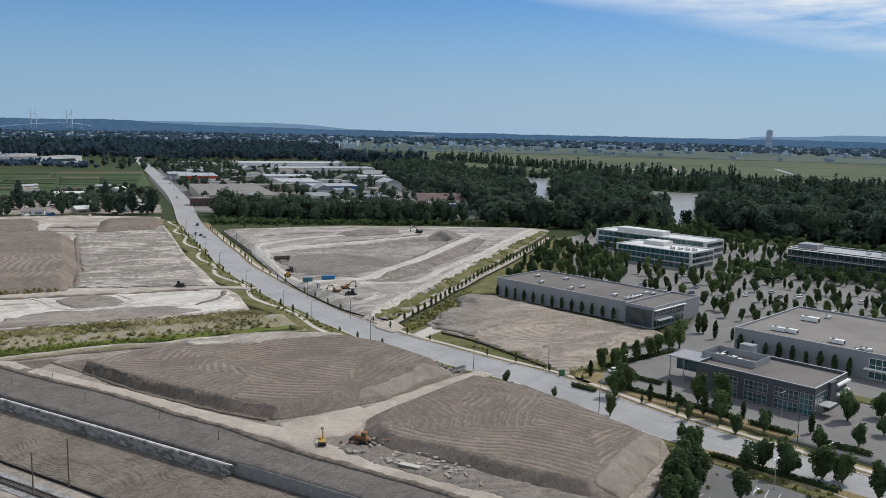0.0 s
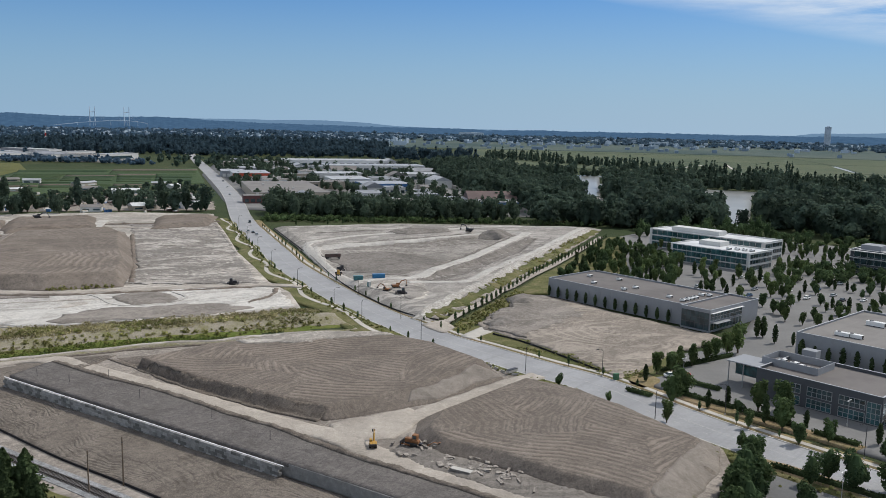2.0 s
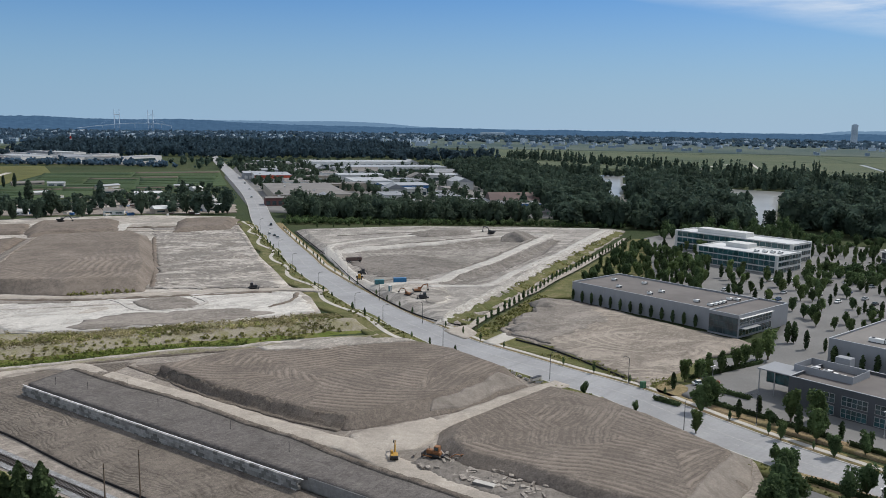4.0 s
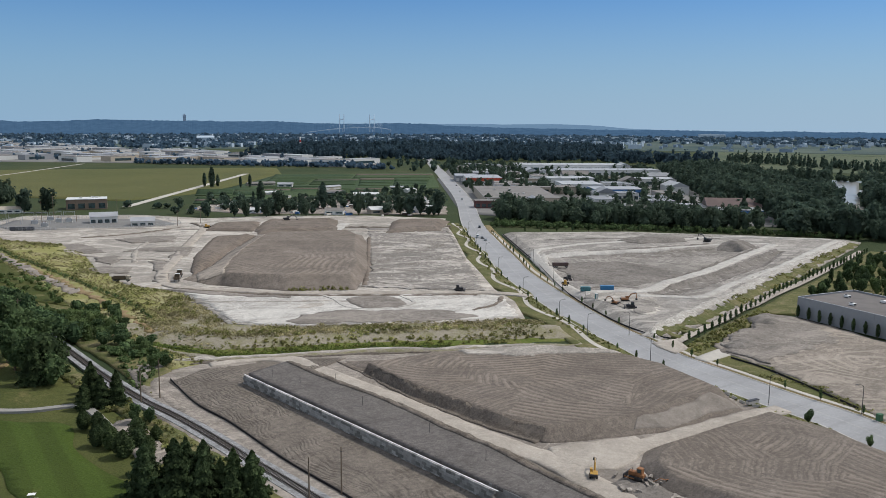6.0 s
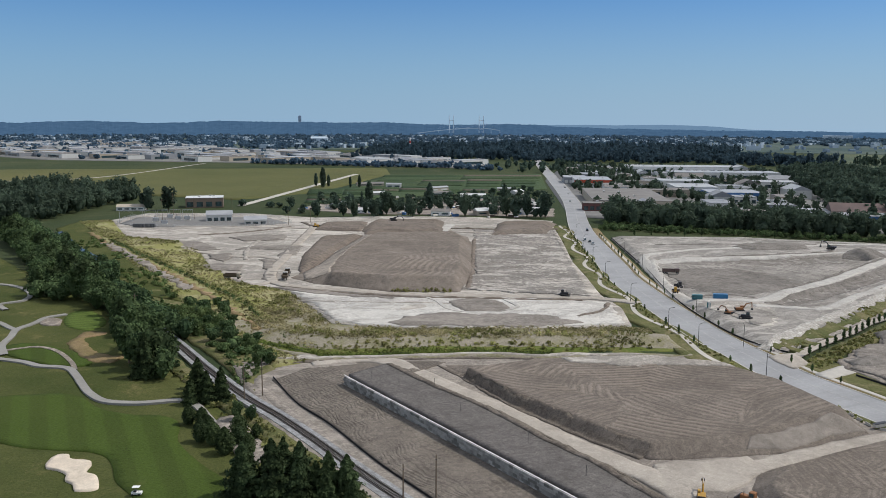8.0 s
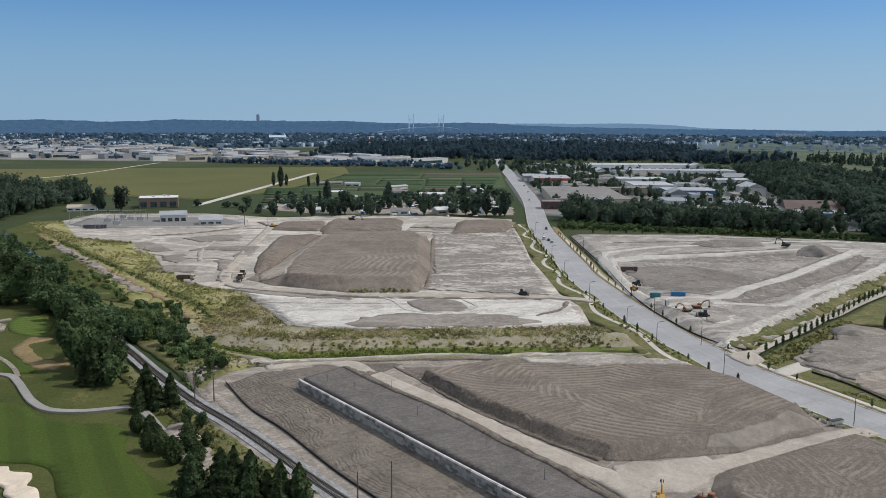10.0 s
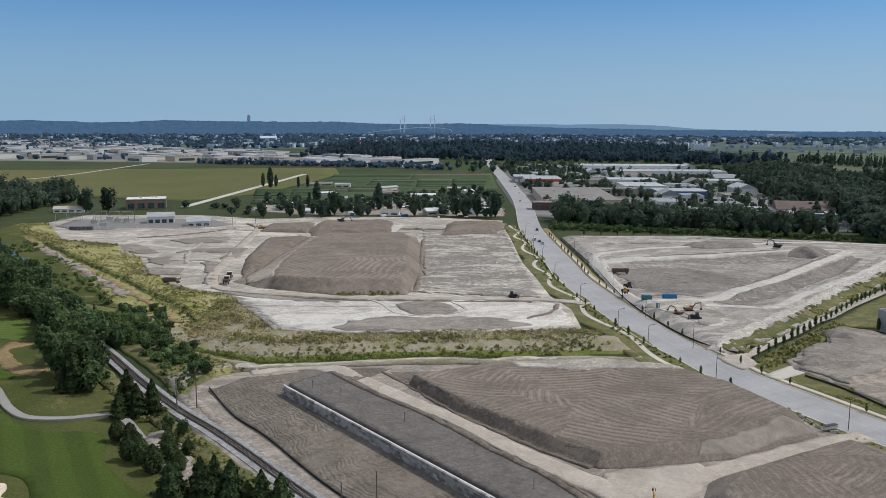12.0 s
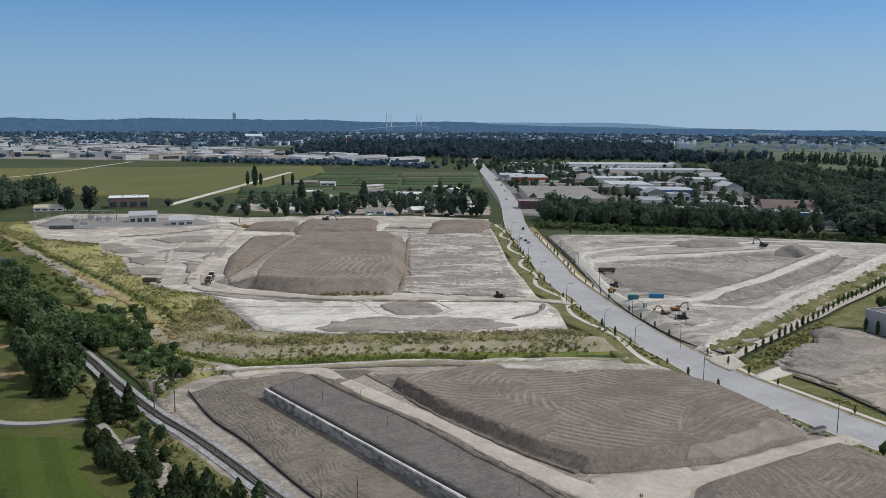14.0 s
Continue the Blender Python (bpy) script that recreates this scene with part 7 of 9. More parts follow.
def street_lamp(x, y, turn):
    global LAMP
    if LAMP:
        return copy_thing(LAMP, pose(x, y, 0, 0, 0, turn))
    ob = thing("street_lamp", "tall dark steel street lamp with a curved arm", "street lamp", "street lamps", "", (x, y, 0), turn)
    part("base", tube((0, 0, -0.2), (0, 0, 0.5), 0.22, 0.2, 8), KERB, ob, "concrete base")
    bm = tube((0, 0, 0.3), (0, 0, 8.2), 0.11, 0.075, 8)
    for a, b in (((0, 0, 8.2), (0.35, 0, 8.75)), ((0.35, 0, 8.75), (1.1, 0, 9.0)), ((1.1, 0, 9.0), (2.0, 0, 9.05))):
        add_tube(bm, a, b, 0.055)
    part("pole", bm, DARK_STEEL, ob)
    part("lamp_head", box(1.8, 2.6, -0.16, 0.16, 8.95, 9.12, 0.04), DARK_STEEL, ob)
    LAMP = ob
    return ob


for x, y in ((45.5, 223.5), (11.9, 263.8), (-24.5, 295.2), (-50.5, 323.5), (-65.6, 344.5), (-91.5, 388), (-118, 440), (-139, 488), (-160, 538), (-182, 590)):
    street_lamp(x, y, 40)
for x, y in ((-36, 331.5), (-60, 372), (-85, 425), (-108, 478), (-132, 532), (36, 263), (66, 231), (92, 203)):
    street_lamp(x, y, 210)

for x, y in ((76.5, 177), (93, 187), (66, 160), (118, 176), (61, 262), (97, 226)):
    ob = thing("parking_lamp", "slim pale steel lamp post in a car park", "lamp post", "parking lamps", "", (x, y, 0.02), 45)
    part("base", tube((0, 0, -0.2), (0, 0, 0.7), 0.24, 0.22, 8), KERB, ob, "concrete base")
    part("pole", tube((0, 0, 0.6), (0, 0, 7.2), 0.09, 0.06, 8), STEEL, ob)
    part("arm", tube((-0.6, 0, 7.15), (0.6, 0, 7.15), 0.04), STEEL, ob)
    for sx in (-0.85, 0.85):
        part("lamp_head", box(sx - 0.35, sx + 0.35, -0.18, 0.18, 7.1, 7.25, 0.04), WHITE, ob)

# road paint
bm = bmesh.new()
dash = spline(ROAD_LINE, 2.0)
for lane in (-3.6, 3.6):
    q = offset(dash, lane)
    for i in range(0, min(len(q) - 2, 420), 5):
        a, b = Vector((*q[i], 0.115)), Vector((*q[i + 1], 0.115))
        s = (b - a).normalized().cross(Vector((0, 0, 1))) * 0.08
        bm.faces.new([bm.verts.new(p) for p in (a - s, b - s, b + s, a + s)])
for lane in (-0.2, 0.2):
    q = offset(dash, lane)
    for i in range(0, min(len(q) - 2, 420)):
        a, b = Vector((*q[i], 0.135)), Vector((*q[i + 1], 0.135))
        s = (b - a).normalized().cross(Vector((0, 0, 1))) * 0.06
        bm.faces.new([bm.verts.new(p) for p in (a - s, b - s, b + s, a + s)])
me = bpy.data.meshes.new("road_marking")
bm.to_mesh(me)
bm.free()
me.materials.append(painted("road_paint", (0.39, 0.385, 0.365), 0.8, 0.7))
tagged(new("road_marking", me), "worn pale lane lines on the road", "road marking", "", "structure")

# ---- machines ----
def excavator(x, y, turn, paint, label, z=0.0, boom=55, arm=-60, scale=1.0):
    ob = thing("excavator", label, "excavator", "earth-moving machines", "", (x, y, z), turn)
    ob.scale = (scale,) * 3
    for s in (-1.25, 1.25):
        bm = bmesh.new()
        add_box(bm, -2.3, 2.3, s - 0.3, s + 0.3, 0.0, 0.95, 0.28)
        t = part("track", bm, RUBBER, ob, "dark steel crawler track")
        for xx in (-1.8, 1.8):
            part("sprocket", tube((xx, s - 0.33, 0.48), (xx, s + 0.33, 0.48), 0.33, None, 10), DARK_STEEL, t)
    part("undercarriage", box(-1.1, 1.1, -0.95, 0.95, 0.35, 1.05, 0.1), DARK_STEEL, ob)
    part("body", box(-2.6, 1.2, -1.4, 0.35, 1.1, 2.1, 0.12), paint, ob)
    part("engine_cover", box(-2.5, 0.0, 0.36, 1.4, 1.1, 2.05, 0.12), paint, ob)
    part("counterweight", box(-3.1, -2.6, -1.35, 1.35, 1.15, 2.15, 0.15), DARK_STEEL, ob, "dark counterweight")
    c = part("cab", box(0.05, 1.75, 0.4, 1.4, 1.1, 2.95, 0.12), paint, ob)
    part("window", box(1.76, 1.8, 0.5, 1.3, 1.7, 2.8), GLASS, c)
    part("window", box(0.2, 1.6, 1.4, 1.44, 1.9, 2.8), GLASS, c)
    p0 = Vector((1.1, -0.4, 1.7))
    p1 = p0 + Vector((math.cos(radians(boom)), 0, math.sin(radians(boom)))) * 3.0
    p2 = p1 + Vector((math.cos(radians(boom - 45)), 0, math.sin(radians(boom - 45)))) * 2.9
    p3 = p2 + Vector((math.cos(radians(arm)), 0, math.sin(radians(arm)))) * 3.0
    part("boom", add_tube(tube(p0, p1, 0.34, 0.32, 4), p1, p2, 0.32, 0.24, 4), paint, ob)
    part("stick", tube(p2, p3, 0.26, 0.18, 4), paint, ob)
    part("ram", add_tube(tube(p0 + Vector((0.5, 0.3, 0.1)), p1 + Vector((0, 0.3, -0.2)), 0.08), p1 + Vector((0, 0, 0.4)), p2 + Vector((0, 0, 0.35)), 0.08), STEEL, ob, "polished hydraulic rams")
    bm = bmesh.new()
    add_box(bm, -0.55, 0.55, -0.6, 0.6, -0.9, 0.1, 0.2)
    bmesh.ops.transform(bm, matrix=Matrix.Translation(p3), verts=bm.verts)
    part("bucket", bm, DARK_STEEL, ob, "worn steel bucket")
    return ob


def dozer(x, y, turn, paint, label, z=0.0):
    ob = thing("bulldozer", label, "bulldozer", "earth-moving machines", "", (x, y, z), turn)
    for s in (-1.0, 1.0):
        part("track", box(-1.7, 1.7, s - 0.28, s + 0.28, 0, 1.0, 0.3), RUBBER, ob, "dark steel crawler track")
    part("hood", box(0.1, 2.0, -0.6, 0.6, 0.7, 1.8, 0.1), paint, ob)
    part("body", box(-1.7, 0.1, -0.7, 0.7, 0.6, 1.5, 0.08), paint, ob)
    c = part("cab", box(-1.3, 0.0, -0.65, 0.65, 1.5, 2.9, 0.1), paint, ob)
    part("window", box(0.0, 0.04, -0.5, 0.5, 1.8, 2.7), GLASS, c)
    part("window", box(-1.1, -0.2, 0.65, 0.69, 1.9, 2.7), GLASS, c)
    part("blade", box(2.5, 2.75, -1.8, 1.8, 0.1, 1.3, 0.08), DARK_STEEL, ob, "worn steel dozer blade")
    part("push_arm", add_box(box(0.2, 2.5, -1.45, -1.3, 0.4, 0.65), 0.2, 2.5, 1.3, 1.45, 0.4, 0.65), paint, ob)
    part("exhaust", tube((1.2, 0.3, 1.8), (1.2, 0.3, 2.6), 0.07), DARK_STEEL, ob)
    part("ripper", box(-2.5, -1.7, -0.5, 0.5, 0.3, 0.9, 0.05), DARK_STEEL, ob)
    return ob


def dump_truck(x, y, turn, paint, label, z=0.0, load=None):
    ob = thing("dump_truck", label, "dump truck", "trucks", "", (x, y, z), turn)
    part("chassis", box(-4.2, 4.2, -0.5, 0.5, 0.75, 1.1), DARK_STEEL, ob)
    c = part("cab", box(2.5, 4.3, -1.2, 1.2, 1.0, 2.9, 0.15), paint, ob)
    part("window", box(4.3, 4.34, -1.0, 1.0, 1.9, 2.7), GLASS, c)
    bm = box(-4.4, 2.2, -1.3, 1.3, 1.15, 1.4)
    for s in (-1.3, 1.2):
        add_box(bm, -4.4, 2.2, s, s + 0.1, 1.4, 2.5)
    add_box(bm, 2.1, 2.2, -1.2, 1.2, 1.4, 2.8)
    add_box(bm, -4.4, -4.3, -1.2, 1.2, 1.4, 2.3)
    part("tipper_body", bm, load or paint, ob, "ribbed steel tipper body")
    for xx in (-3.4, -2.1, 3.3):
        for s in (-1.15, 1.15):
            w = part("wheel", tube((xx, s - 0.2, 0.55), (xx, s + 0.2, 0.55), 0.55, None, 14), RUBBER, ob)
            part("rim", tube((xx, s - 0.22, 0.55), (xx, s + 0.22, 0.55), 0.26, None, 10), STEEL, w)
    return ob


CARS = {}


def car(x, y, turn, mat, label, z=0.0, van=False):
    key = (mat.name, van)
    if key in CARS:
        return copy_thing(CARS[key], pose(x, y, z, 0, 0, turn))
    ob = thing("car", label, "car", "parked cars", "", (x, y, z), turn)
    part("body", box(-2.2, 2.2, -0.9, 0.9, 0.3, 0.95, 0.14), mat, ob)
    bm = box(-1.7 if not van else -2.15, 1.0 if not van else 1.5, -0.8, 0.8, 0.95, 1.5 if not van else 1.95, 0.05)
    for v in bm.verts:
        if v.co.z > 1.2:
            v.co.x *= 0.72 if not van else 0.92
            v.co.y *= 0.86
    part("cabin", bm, GLASS, ob, "dark glazed cabin")
    part("roof", box(-1.1 if not van else -1.9, 0.6 if not van else 1.3, -0.66, 0.66, 1.5 if not van else 1.95, 1.55 if not van else 2.0, 0.02), mat, ob)
    for xx in (-1.4, 1.4):
        for s in (-0.82, 0.82):
            part("wheel", tube((xx, s - 0.1, 0.33), (xx, s + 0.1, 0.33), 0.33, None, 12), RUBBER, ob)
    for s in (-0.6, 0.6):
        part("headlight", box(2.17, 2.22, s - 0.18, s + 0.18, 0.6, 0.75), WHITE, ob)
    CARS[key] = ob
    return ob


# front pit
excavator(-27, 195.5, 100, YELLOW, "yellow crawler excavator beside rubble in the pit", 0.45, 62, -20, 0.62)
dozer(-17.5, 197.5, 160, ORANGE, "dirty orange bulldozer at the foot of the mound", 0.5)
excavator(-10.5, 197, 200, ORANGE, "rusty orange compact excavator beside the mound", 0.5, 20, -50, 0.5)
# right plot
excavator(-44, 383, 20, ORANGE, "orange crawler excavator with its arm reaching down", 2.1, 58, -85, 0.8)
excavator(-47.5, 375, 150, ORANGE, "orange crawler excavator parked on the plot", 2.1, 50, -50, 0.7)
dozer(-40, 369, 190, DARK_STEEL, "dark bulldozer parked on the plot", 2.25)
excavator(-18, 588, 170, DARK_STEEL, "dark crawler excavator on a spoil heap", 2.7, 58, -80, 1.0)
dozer(-77, 423, 120, DARK_STEEL, "dark bulldozer on the pale track", 2.3)
dozer(-76, 409, 100, YELLOW, "dusty yellow bulldozer near the plot entrance", 2.25)
dump_truck(-90, 466, 20, RUST_ROOF, "rusty brown flat tipper parked on the plot", 1.0)
# left site
dump_truck(-262, 361, 122, OFFWHITE, "dusty pale dump truck on the haul road", 0.75, BARK)
dump_truck(-268, 371, 122, OFFWHITE, "dusty pale dump truck waiting on the haul road", 0.75, BARK)
dump_truck(-284, 347, 20, TAN_WALL, "brown articulated dump truck by the bank", 1.3, BARK)
dozer(-122, 386, 10, DARK_STEEL, "small dark bulldozer beside the haul road", 0.7)
dozer(-372, 545, 60, YELLOW, "dusty yellow bulldozer at the back of the site", 0.6)
excavator(-330, 590, 40, DARK_STEEL, "dark excavator at the back of the site", 3.2, 40, -60)


def skip(x, y, turn, a, b, h, mat, label, z):
    ob = thing("skip_container", label, "container", "containers", "", (x, y, z), turn)
    bm = box(-a / 2, a / 2, -b / 2, b / 2, 0.1, 0.3)
    for x0, x1, y0, y1 in ((-a / 2, a / 2, -b / 2, -b / 2 + 0.1), (-a / 2, a / 2, b / 2 - 0.1, b / 2), (-a / 2, -a / 2 + 0.1, -b / 2, b / 2), (a / 2 - 0.1, a / 2, -b / 2, b / 2)):
        add_box(bm, x0, x1, y0, y1, 0.3, h)
    part("shell", bm, mat, ob)
    me = None
    for i in range(int(a / 0.8)):
        p = part("rib", box(-0.06, 0.06, -b / 2 - 0.08, -b / 2 - 0.002, 0.2, h), mat, ob) if me is None else new("rib", me)
        p.parent, me = ob, p.data
        p.matrix_basis = pose(-a / 2 + 0.4 + 0.8 * i, 0, 0)
    part("lid", box(-a / 2 - 0.05, a / 2 + 0.05, -b / 2 - 0.1, b / 2 + 0.05, h + 0.003, h + 0.12), mat, ob)
    for s in (-a / 3, a / 3):
        part("skid", tube((s, -b / 2, 0.06), (s, b / 2, 0.06), 0.08), DARK_STEEL, ob)


skip(-64.5, 399, 18, 4.4, 2.2, 2.0, TEAL_PAINT, "dull teal steel skip on the plot", 2.25)
skip(-55.5, 405, 18, 6.2, 2.3, 2.1, BLUE_PLASTIC, "bright blue steel tank on the plot", 2.25)
ob = thing("portable_toilet", "small grey-green portable toilet on the plot", "toilet cabin", "", "", (-57, 384, 2.24), 30)
part("cabin", box(-0.6, 0.6, -0.6, 0.6, 0, 2.2, 0.05), TEAL_PAINT, ob)
part("roof", box(-0.65, 0.65, -0.65, 0.65, 2.2, 2.4, 0.08), OFFWHITE, ob)
part("door", box(-0.4, 0.4, -0.64, -0.602, 0.1, 2.0), OFFWHITE, ob)
ob = thing("utility_cabinet", "grey-green service cabinet beside the street", "cabinet", "", "", (40, 260, 0.1), 45)
part("body", box(-0.8, 0.8, -0.6, 0.6, 0, 2.0, 0.05), GREEN_DOOR, ob)
part("door", box(-0.7, 0.7, -0.64, -0.602, 0.15, 1.8), GREEN_DOOR, ob)

# broken slabs and pipes in the pit
for i in range(130):
    x, y = random.uniform(-24, 12), random.uniform(168, 203)
    if not inside(np.array([x]), np.array([y]), [(-25, 199), (-14, 203), (-6, 196), (8, 188), (14, 172), (-8, 184), (-22, 192)])[0]:
        continue
    a, b, h = random.uniform(0.5, 2.6), random.uniform(0.4, 1.3), random.uniform(0.25, 0.6)
    ob = thing("rubble_slab", "broken pale concrete slab lying in rubble", "rubble", "rubble slabs", "", (x, y, 0.55), random.uniform(0, 180))
    bm = box(-a / 2, a / 2, -b / 2, b / 2, 0, h, 0.06)
    for v in bm.verts:
        v.co += Vector((random.uniform(-0.12, 0.12), random.uniform(-0.12, 0.12), random.uniform(-0.05, 0.08)))
    me = bpy.data.meshes.new("rubble_slab")
    bm.to_mesh(me)
    bm.free()
    me.materials.append(RUBBLE)
    p = new("slab", me)
    p.parent = ob
ob = thing("trailer_deck", "long pale flat slab among the rubble", "slab", "", "", (-5, 183, 0.7), -25)
part("slab", box(-2.6, 2.6, -0.9, 0.9, 0, 0.4, 0.05), KERB, ob)
part("edge_beam", box(-2.6, 2.6, -1.05, -0.92, 0, 0.5), BLOCK, ob)
ob = thing("sediment_tank", "small pale site box at the street end of the track", "site box", "", "", (7.5, 262, 0.6), 50)
part("box", box(-2.2, 2.2, -0.6, 0.6, 0, 0.9, 0.05), KERB, ob)
part("lid", box(-2.2, 2.2, -0.65, 0.65, 0.905, 1.0), DARK_STEEL, ob)

for i, (x, y, t) in enumerate(((0.5, 269.5, -57), (2.6, 266.2, -57), (4.7, 262.9, -55), (8.6, 260.4, 10))):
    ob = thing("concrete_barrier", "pale concrete road barrier beside the haul road", "barrier", "concrete barriers", "", (x, y, 0.12), t)
    part("base", box(-1.2, 1.2, -0.25, 0.25, 0, 0.2, 0.04), KERB, ob)
    part("upright", box(-1.2, 1.2, -0.1, 0.1, 0.2, 0.7, 0.04), KERB, ob)
ob = thing("golf_cart", "small white golf cart on the fairway", "golf cart", "", "", (-136.5, 142.6, 0.15), 30)
part("body", box(-1.1, 1.1, -0.55, 0.55, 0.25, 0.75, 0.08), WHITE, ob)
part("seat", box(-0.6, 0.0, -0.5, 0.5, 0.76, 1.05, 0.05), DARK_STEEL, ob)
part("roof", box(-0.9, 0.7, -0.6, 0.6, 1.8, 1.88, 0.03), WHITE, ob)
for sx, sy in ((-0.8, -0.5), (-0.8, 0.5), (0.6, -0.5), (0.6, 0.5)):
    part("post", tube((sx, sy, 0.7), (sx, sy, 1.8), 0.03), DARK_STEEL, ob)
    part("wheel", tube((sx, sy - 0.1, 0.23), (sx, sy + 0.1, 0.23), 0.23, None, 10), RUBBER, ob)

# cars
DARK_CAR = painted("dark_car", (0.03, 0.03, 0.035), 0.3, 0.1)
SILVER = painted("silver_car", (0.45, 0.46, 0.47), 0.3, 0.1, 0.4)
BLUE_CAR = painted("blue_car", (0.03, 0.07, 0.16), 0.3, 0.1)
car(58, 265.5, 10, WHITE, "white saloon car parked in the lot")
car(62.3, 267.2, 10, RED_PAINT, "red saloon car parked in the lot")
for x, y, m, lab, van in ((-184, 623, DARK_CAR, "dark pickup standing on the road", True), (-165, 567, DARK_CAR, "dark saloon car on the road", False), (-170, 572, WHITE, "white van on the road", True), (-160, 558, SILVER, "silver car on the road", False),
                          (-332, 1012, DARK_CAR, "dark car far along the road", False), (-300, 930, WHITE, "white car far along the road", False), (-268, 838, SILVER, "silver car far along the road", False)):
    car(x, y, 112, m, lab, 0.1, van)
lot_rng = random.Random(21)
for i in range(0, 150, 2):
    row, col = divmod(i, 25)
    px0, py0 = 20 + col * 6.5 + lot_rng.uniform(-1, 1), -14 + row * 17 + lot_rng.choice((-4.5, 4.5))
    x, y = 84 + 0.714 * px0 + 0.7 * py0, 440 - 0.7 * px0 + 0.714 * py0
    if inside(np.array([x]), np.array([y]), PARK)[0] and not any(inside(np.array([x]), np.array([y]), q)[0] for q in KEEP_OFF) and lot_rng.random() < 0.6:
        m, lab = lot_rng.choice(((WHITE, "white car in the office car park"), (SILVER, "silver car in the office car park"), (DARK_CAR, "dark car in the office car park"), (BLUE_CAR, "blue car in the office car park"), (DARK_CAR, "dark car in the office car park"), (WHITE, "white car in the office car park")))
        car(x, y, 46 + lot_rng.choice((0, 180)), m, lab, -0.05)

# ---- hedges and weeds ----
def tufts(name, spots, h, r, mat, label, seed, k=10, category="weeds", zf=None, card=0.42):
    """Rounded clumps of weeds: leaves that face outwards over a low dome."""
    rng = np.random.RandomState(seed)
    c, s, w = [], [], []
    k = int(1.7 * k)
    for x, y in spots:
        q = rng.uniform(0.45, 1.35)
        z0 = zf(x, y) if zf else 0.1
        d = rng.normal(size=(k, 3))
        d[:, 2] = np.abs(d[:, 2])
        d /= np.linalg.norm(d, axis=1)[:, None]
        c.append(d * rng.uniform(0.5, 1.0, (k, 1)) * [0.62 * r * q, 0.62 * r * q, h * q] + [x, y, z0])
        w.append(d + [0, 0, 0.35])
        s.append(rng.uniform(0.5, 1.15, k) * card * 0.85 * q)
    c = np.concatenate(c)
    vv, ff = leaf_cards(c, np.concatenate(s), rng, np.concatenate(w))
    return tagged(new(name, mesh_of(name, vv, ff, mat)), label, category, "", "stuff")


def belt_z(x, y):
    return float(belt_height(np.array([x]), np.array([y]), np.array([5.0]))[0])


def slope_z(x, y):
    return float(slope_height(np.array([x]), np.array([y]))[0])


def rust_gap(x, y):
    return float(to_line(np.array([x]), np.array([y]), RUST, False)[0][0])


def front_gap(x, y):
    return float(to_line(np.array([x]), np.array([y]), [(-205, 250), (-163, 244), (-140, 259), (-118, 274), (-94, 284), (-65, 300), (-45, 308)], False)[0][0])


BELT_BACK = [(-242, 337), (-188, 293), (-165, 296), (-135, 311), (-106, 327), (-78, 344), (-66, 332), (-92, 312), (-118, 297), (-146, 284), (-168, 268), (-200, 268), (-250, 298)]
tufts("weeds", [p for p in scatter(BELT_BACK, 1.8, 41) if lumps(np.array(p[0]), np.array(p[1]), 0.16, 5) > -0.45], 1.15, 1.9, TUFT, "dry pale tufts of weeds on the bank", 42, 14, zf=belt_z, card=0.3)
tufts("shrubs", [p for p in scatter(BELT_BACK, 3.0, 43) if lumps(np.array(p[0]), np.array(p[1]), 0.12, 6) > 0.15], 1.4, 1.8, SHRUB, "low green shrubs on the bank", 44, 16, "shrubs", belt_z)
tufts("shrubs", scatter([(-170, 262), (-146, 281), (-118, 293), (-92, 306), (-70, 318), (-60, 324), (-66, 313), (-92, 298), (-118, 286), (-142, 272), (-160, 258)], 2.6, 45), 1.2, 1.4, SHRUB, "green weeds along the ditch", 46, 14, "shrubs", belt_z)
tufts("weeds", [p for p in scatter(BELT, 2.2, 241) if lumps(np.array(p[0]), np.array(p[1]), 0.14, 9) > 0.2 and front_gap(*p) > 13], 0.7, 1.4, TUFT, "dry tufts all over the bank", 242, 10, zf=belt_z, card=0.28)
tufts("weeds", [p for p in scatter(BELT, 2.0, 243) if lumps(np.array(p[0]), np.array(p[1]), 0.16, 10) > 0.35 and front_gap(*p) > 12], 0.8, 1.4, SHRUB, "yellow-green weeds all over the bank", 244, 12, zf=belt_z, card=0.28)
tufts("weeds", [p for p in scatter(BELT, 1.3, 247) if 7.0 < front_gap(*p) < 13.5 + 2 * lumps(np.array(p[0]), np.array(p[1]), 0.2, 3) and p[0] < -96], 0.9, 1.6, WEED, "bright green weeds along the ditch", 248, 10, zf=belt_z, card=0.28)
tufts("weeds", [p for p in scatter([(-22, 332), (-9, 365), (5, 402), (20, 451), (41, 514), (66, 592), (58, 592), (33, 514), (13, 455), (-2, 406), (-14, 366)], 1.7, 245) if lumps(np.array(p[0]), np.array(p[1]), 0.12, 12) > 0.1], 0.6, 1.2, SHRUB, "green weeds on the plot's bank", 246, 10, zf=lambda x, y: float(plot_z(np.array([x]), np.array([y]))[0]) + 0.15, card=0.3)
tufts("weeds", [p for p in scatter(SLOPE, 2.3, 47) if lumps(np.array(p[0]), np.array(p[1]), 0.09, 15) > -0.5 and rust_gap(*p) > 3.6], 0.6, 1.4, TUFT, "dry tufts on the grass slope", 48, zf=slope_z, card=0.3)
tufts("weeds", [p for p in scatter(SLOPE, 2.0, 147) if lumps(np.array(p[0]), np.array(p[1]), 0.07, 16) > 0.1 and rust_gap(*p) > 3.6], 0.6, 1.4, SHRUB, "green tufts on the grass slope", 148, zf=slope_z, card=0.3)
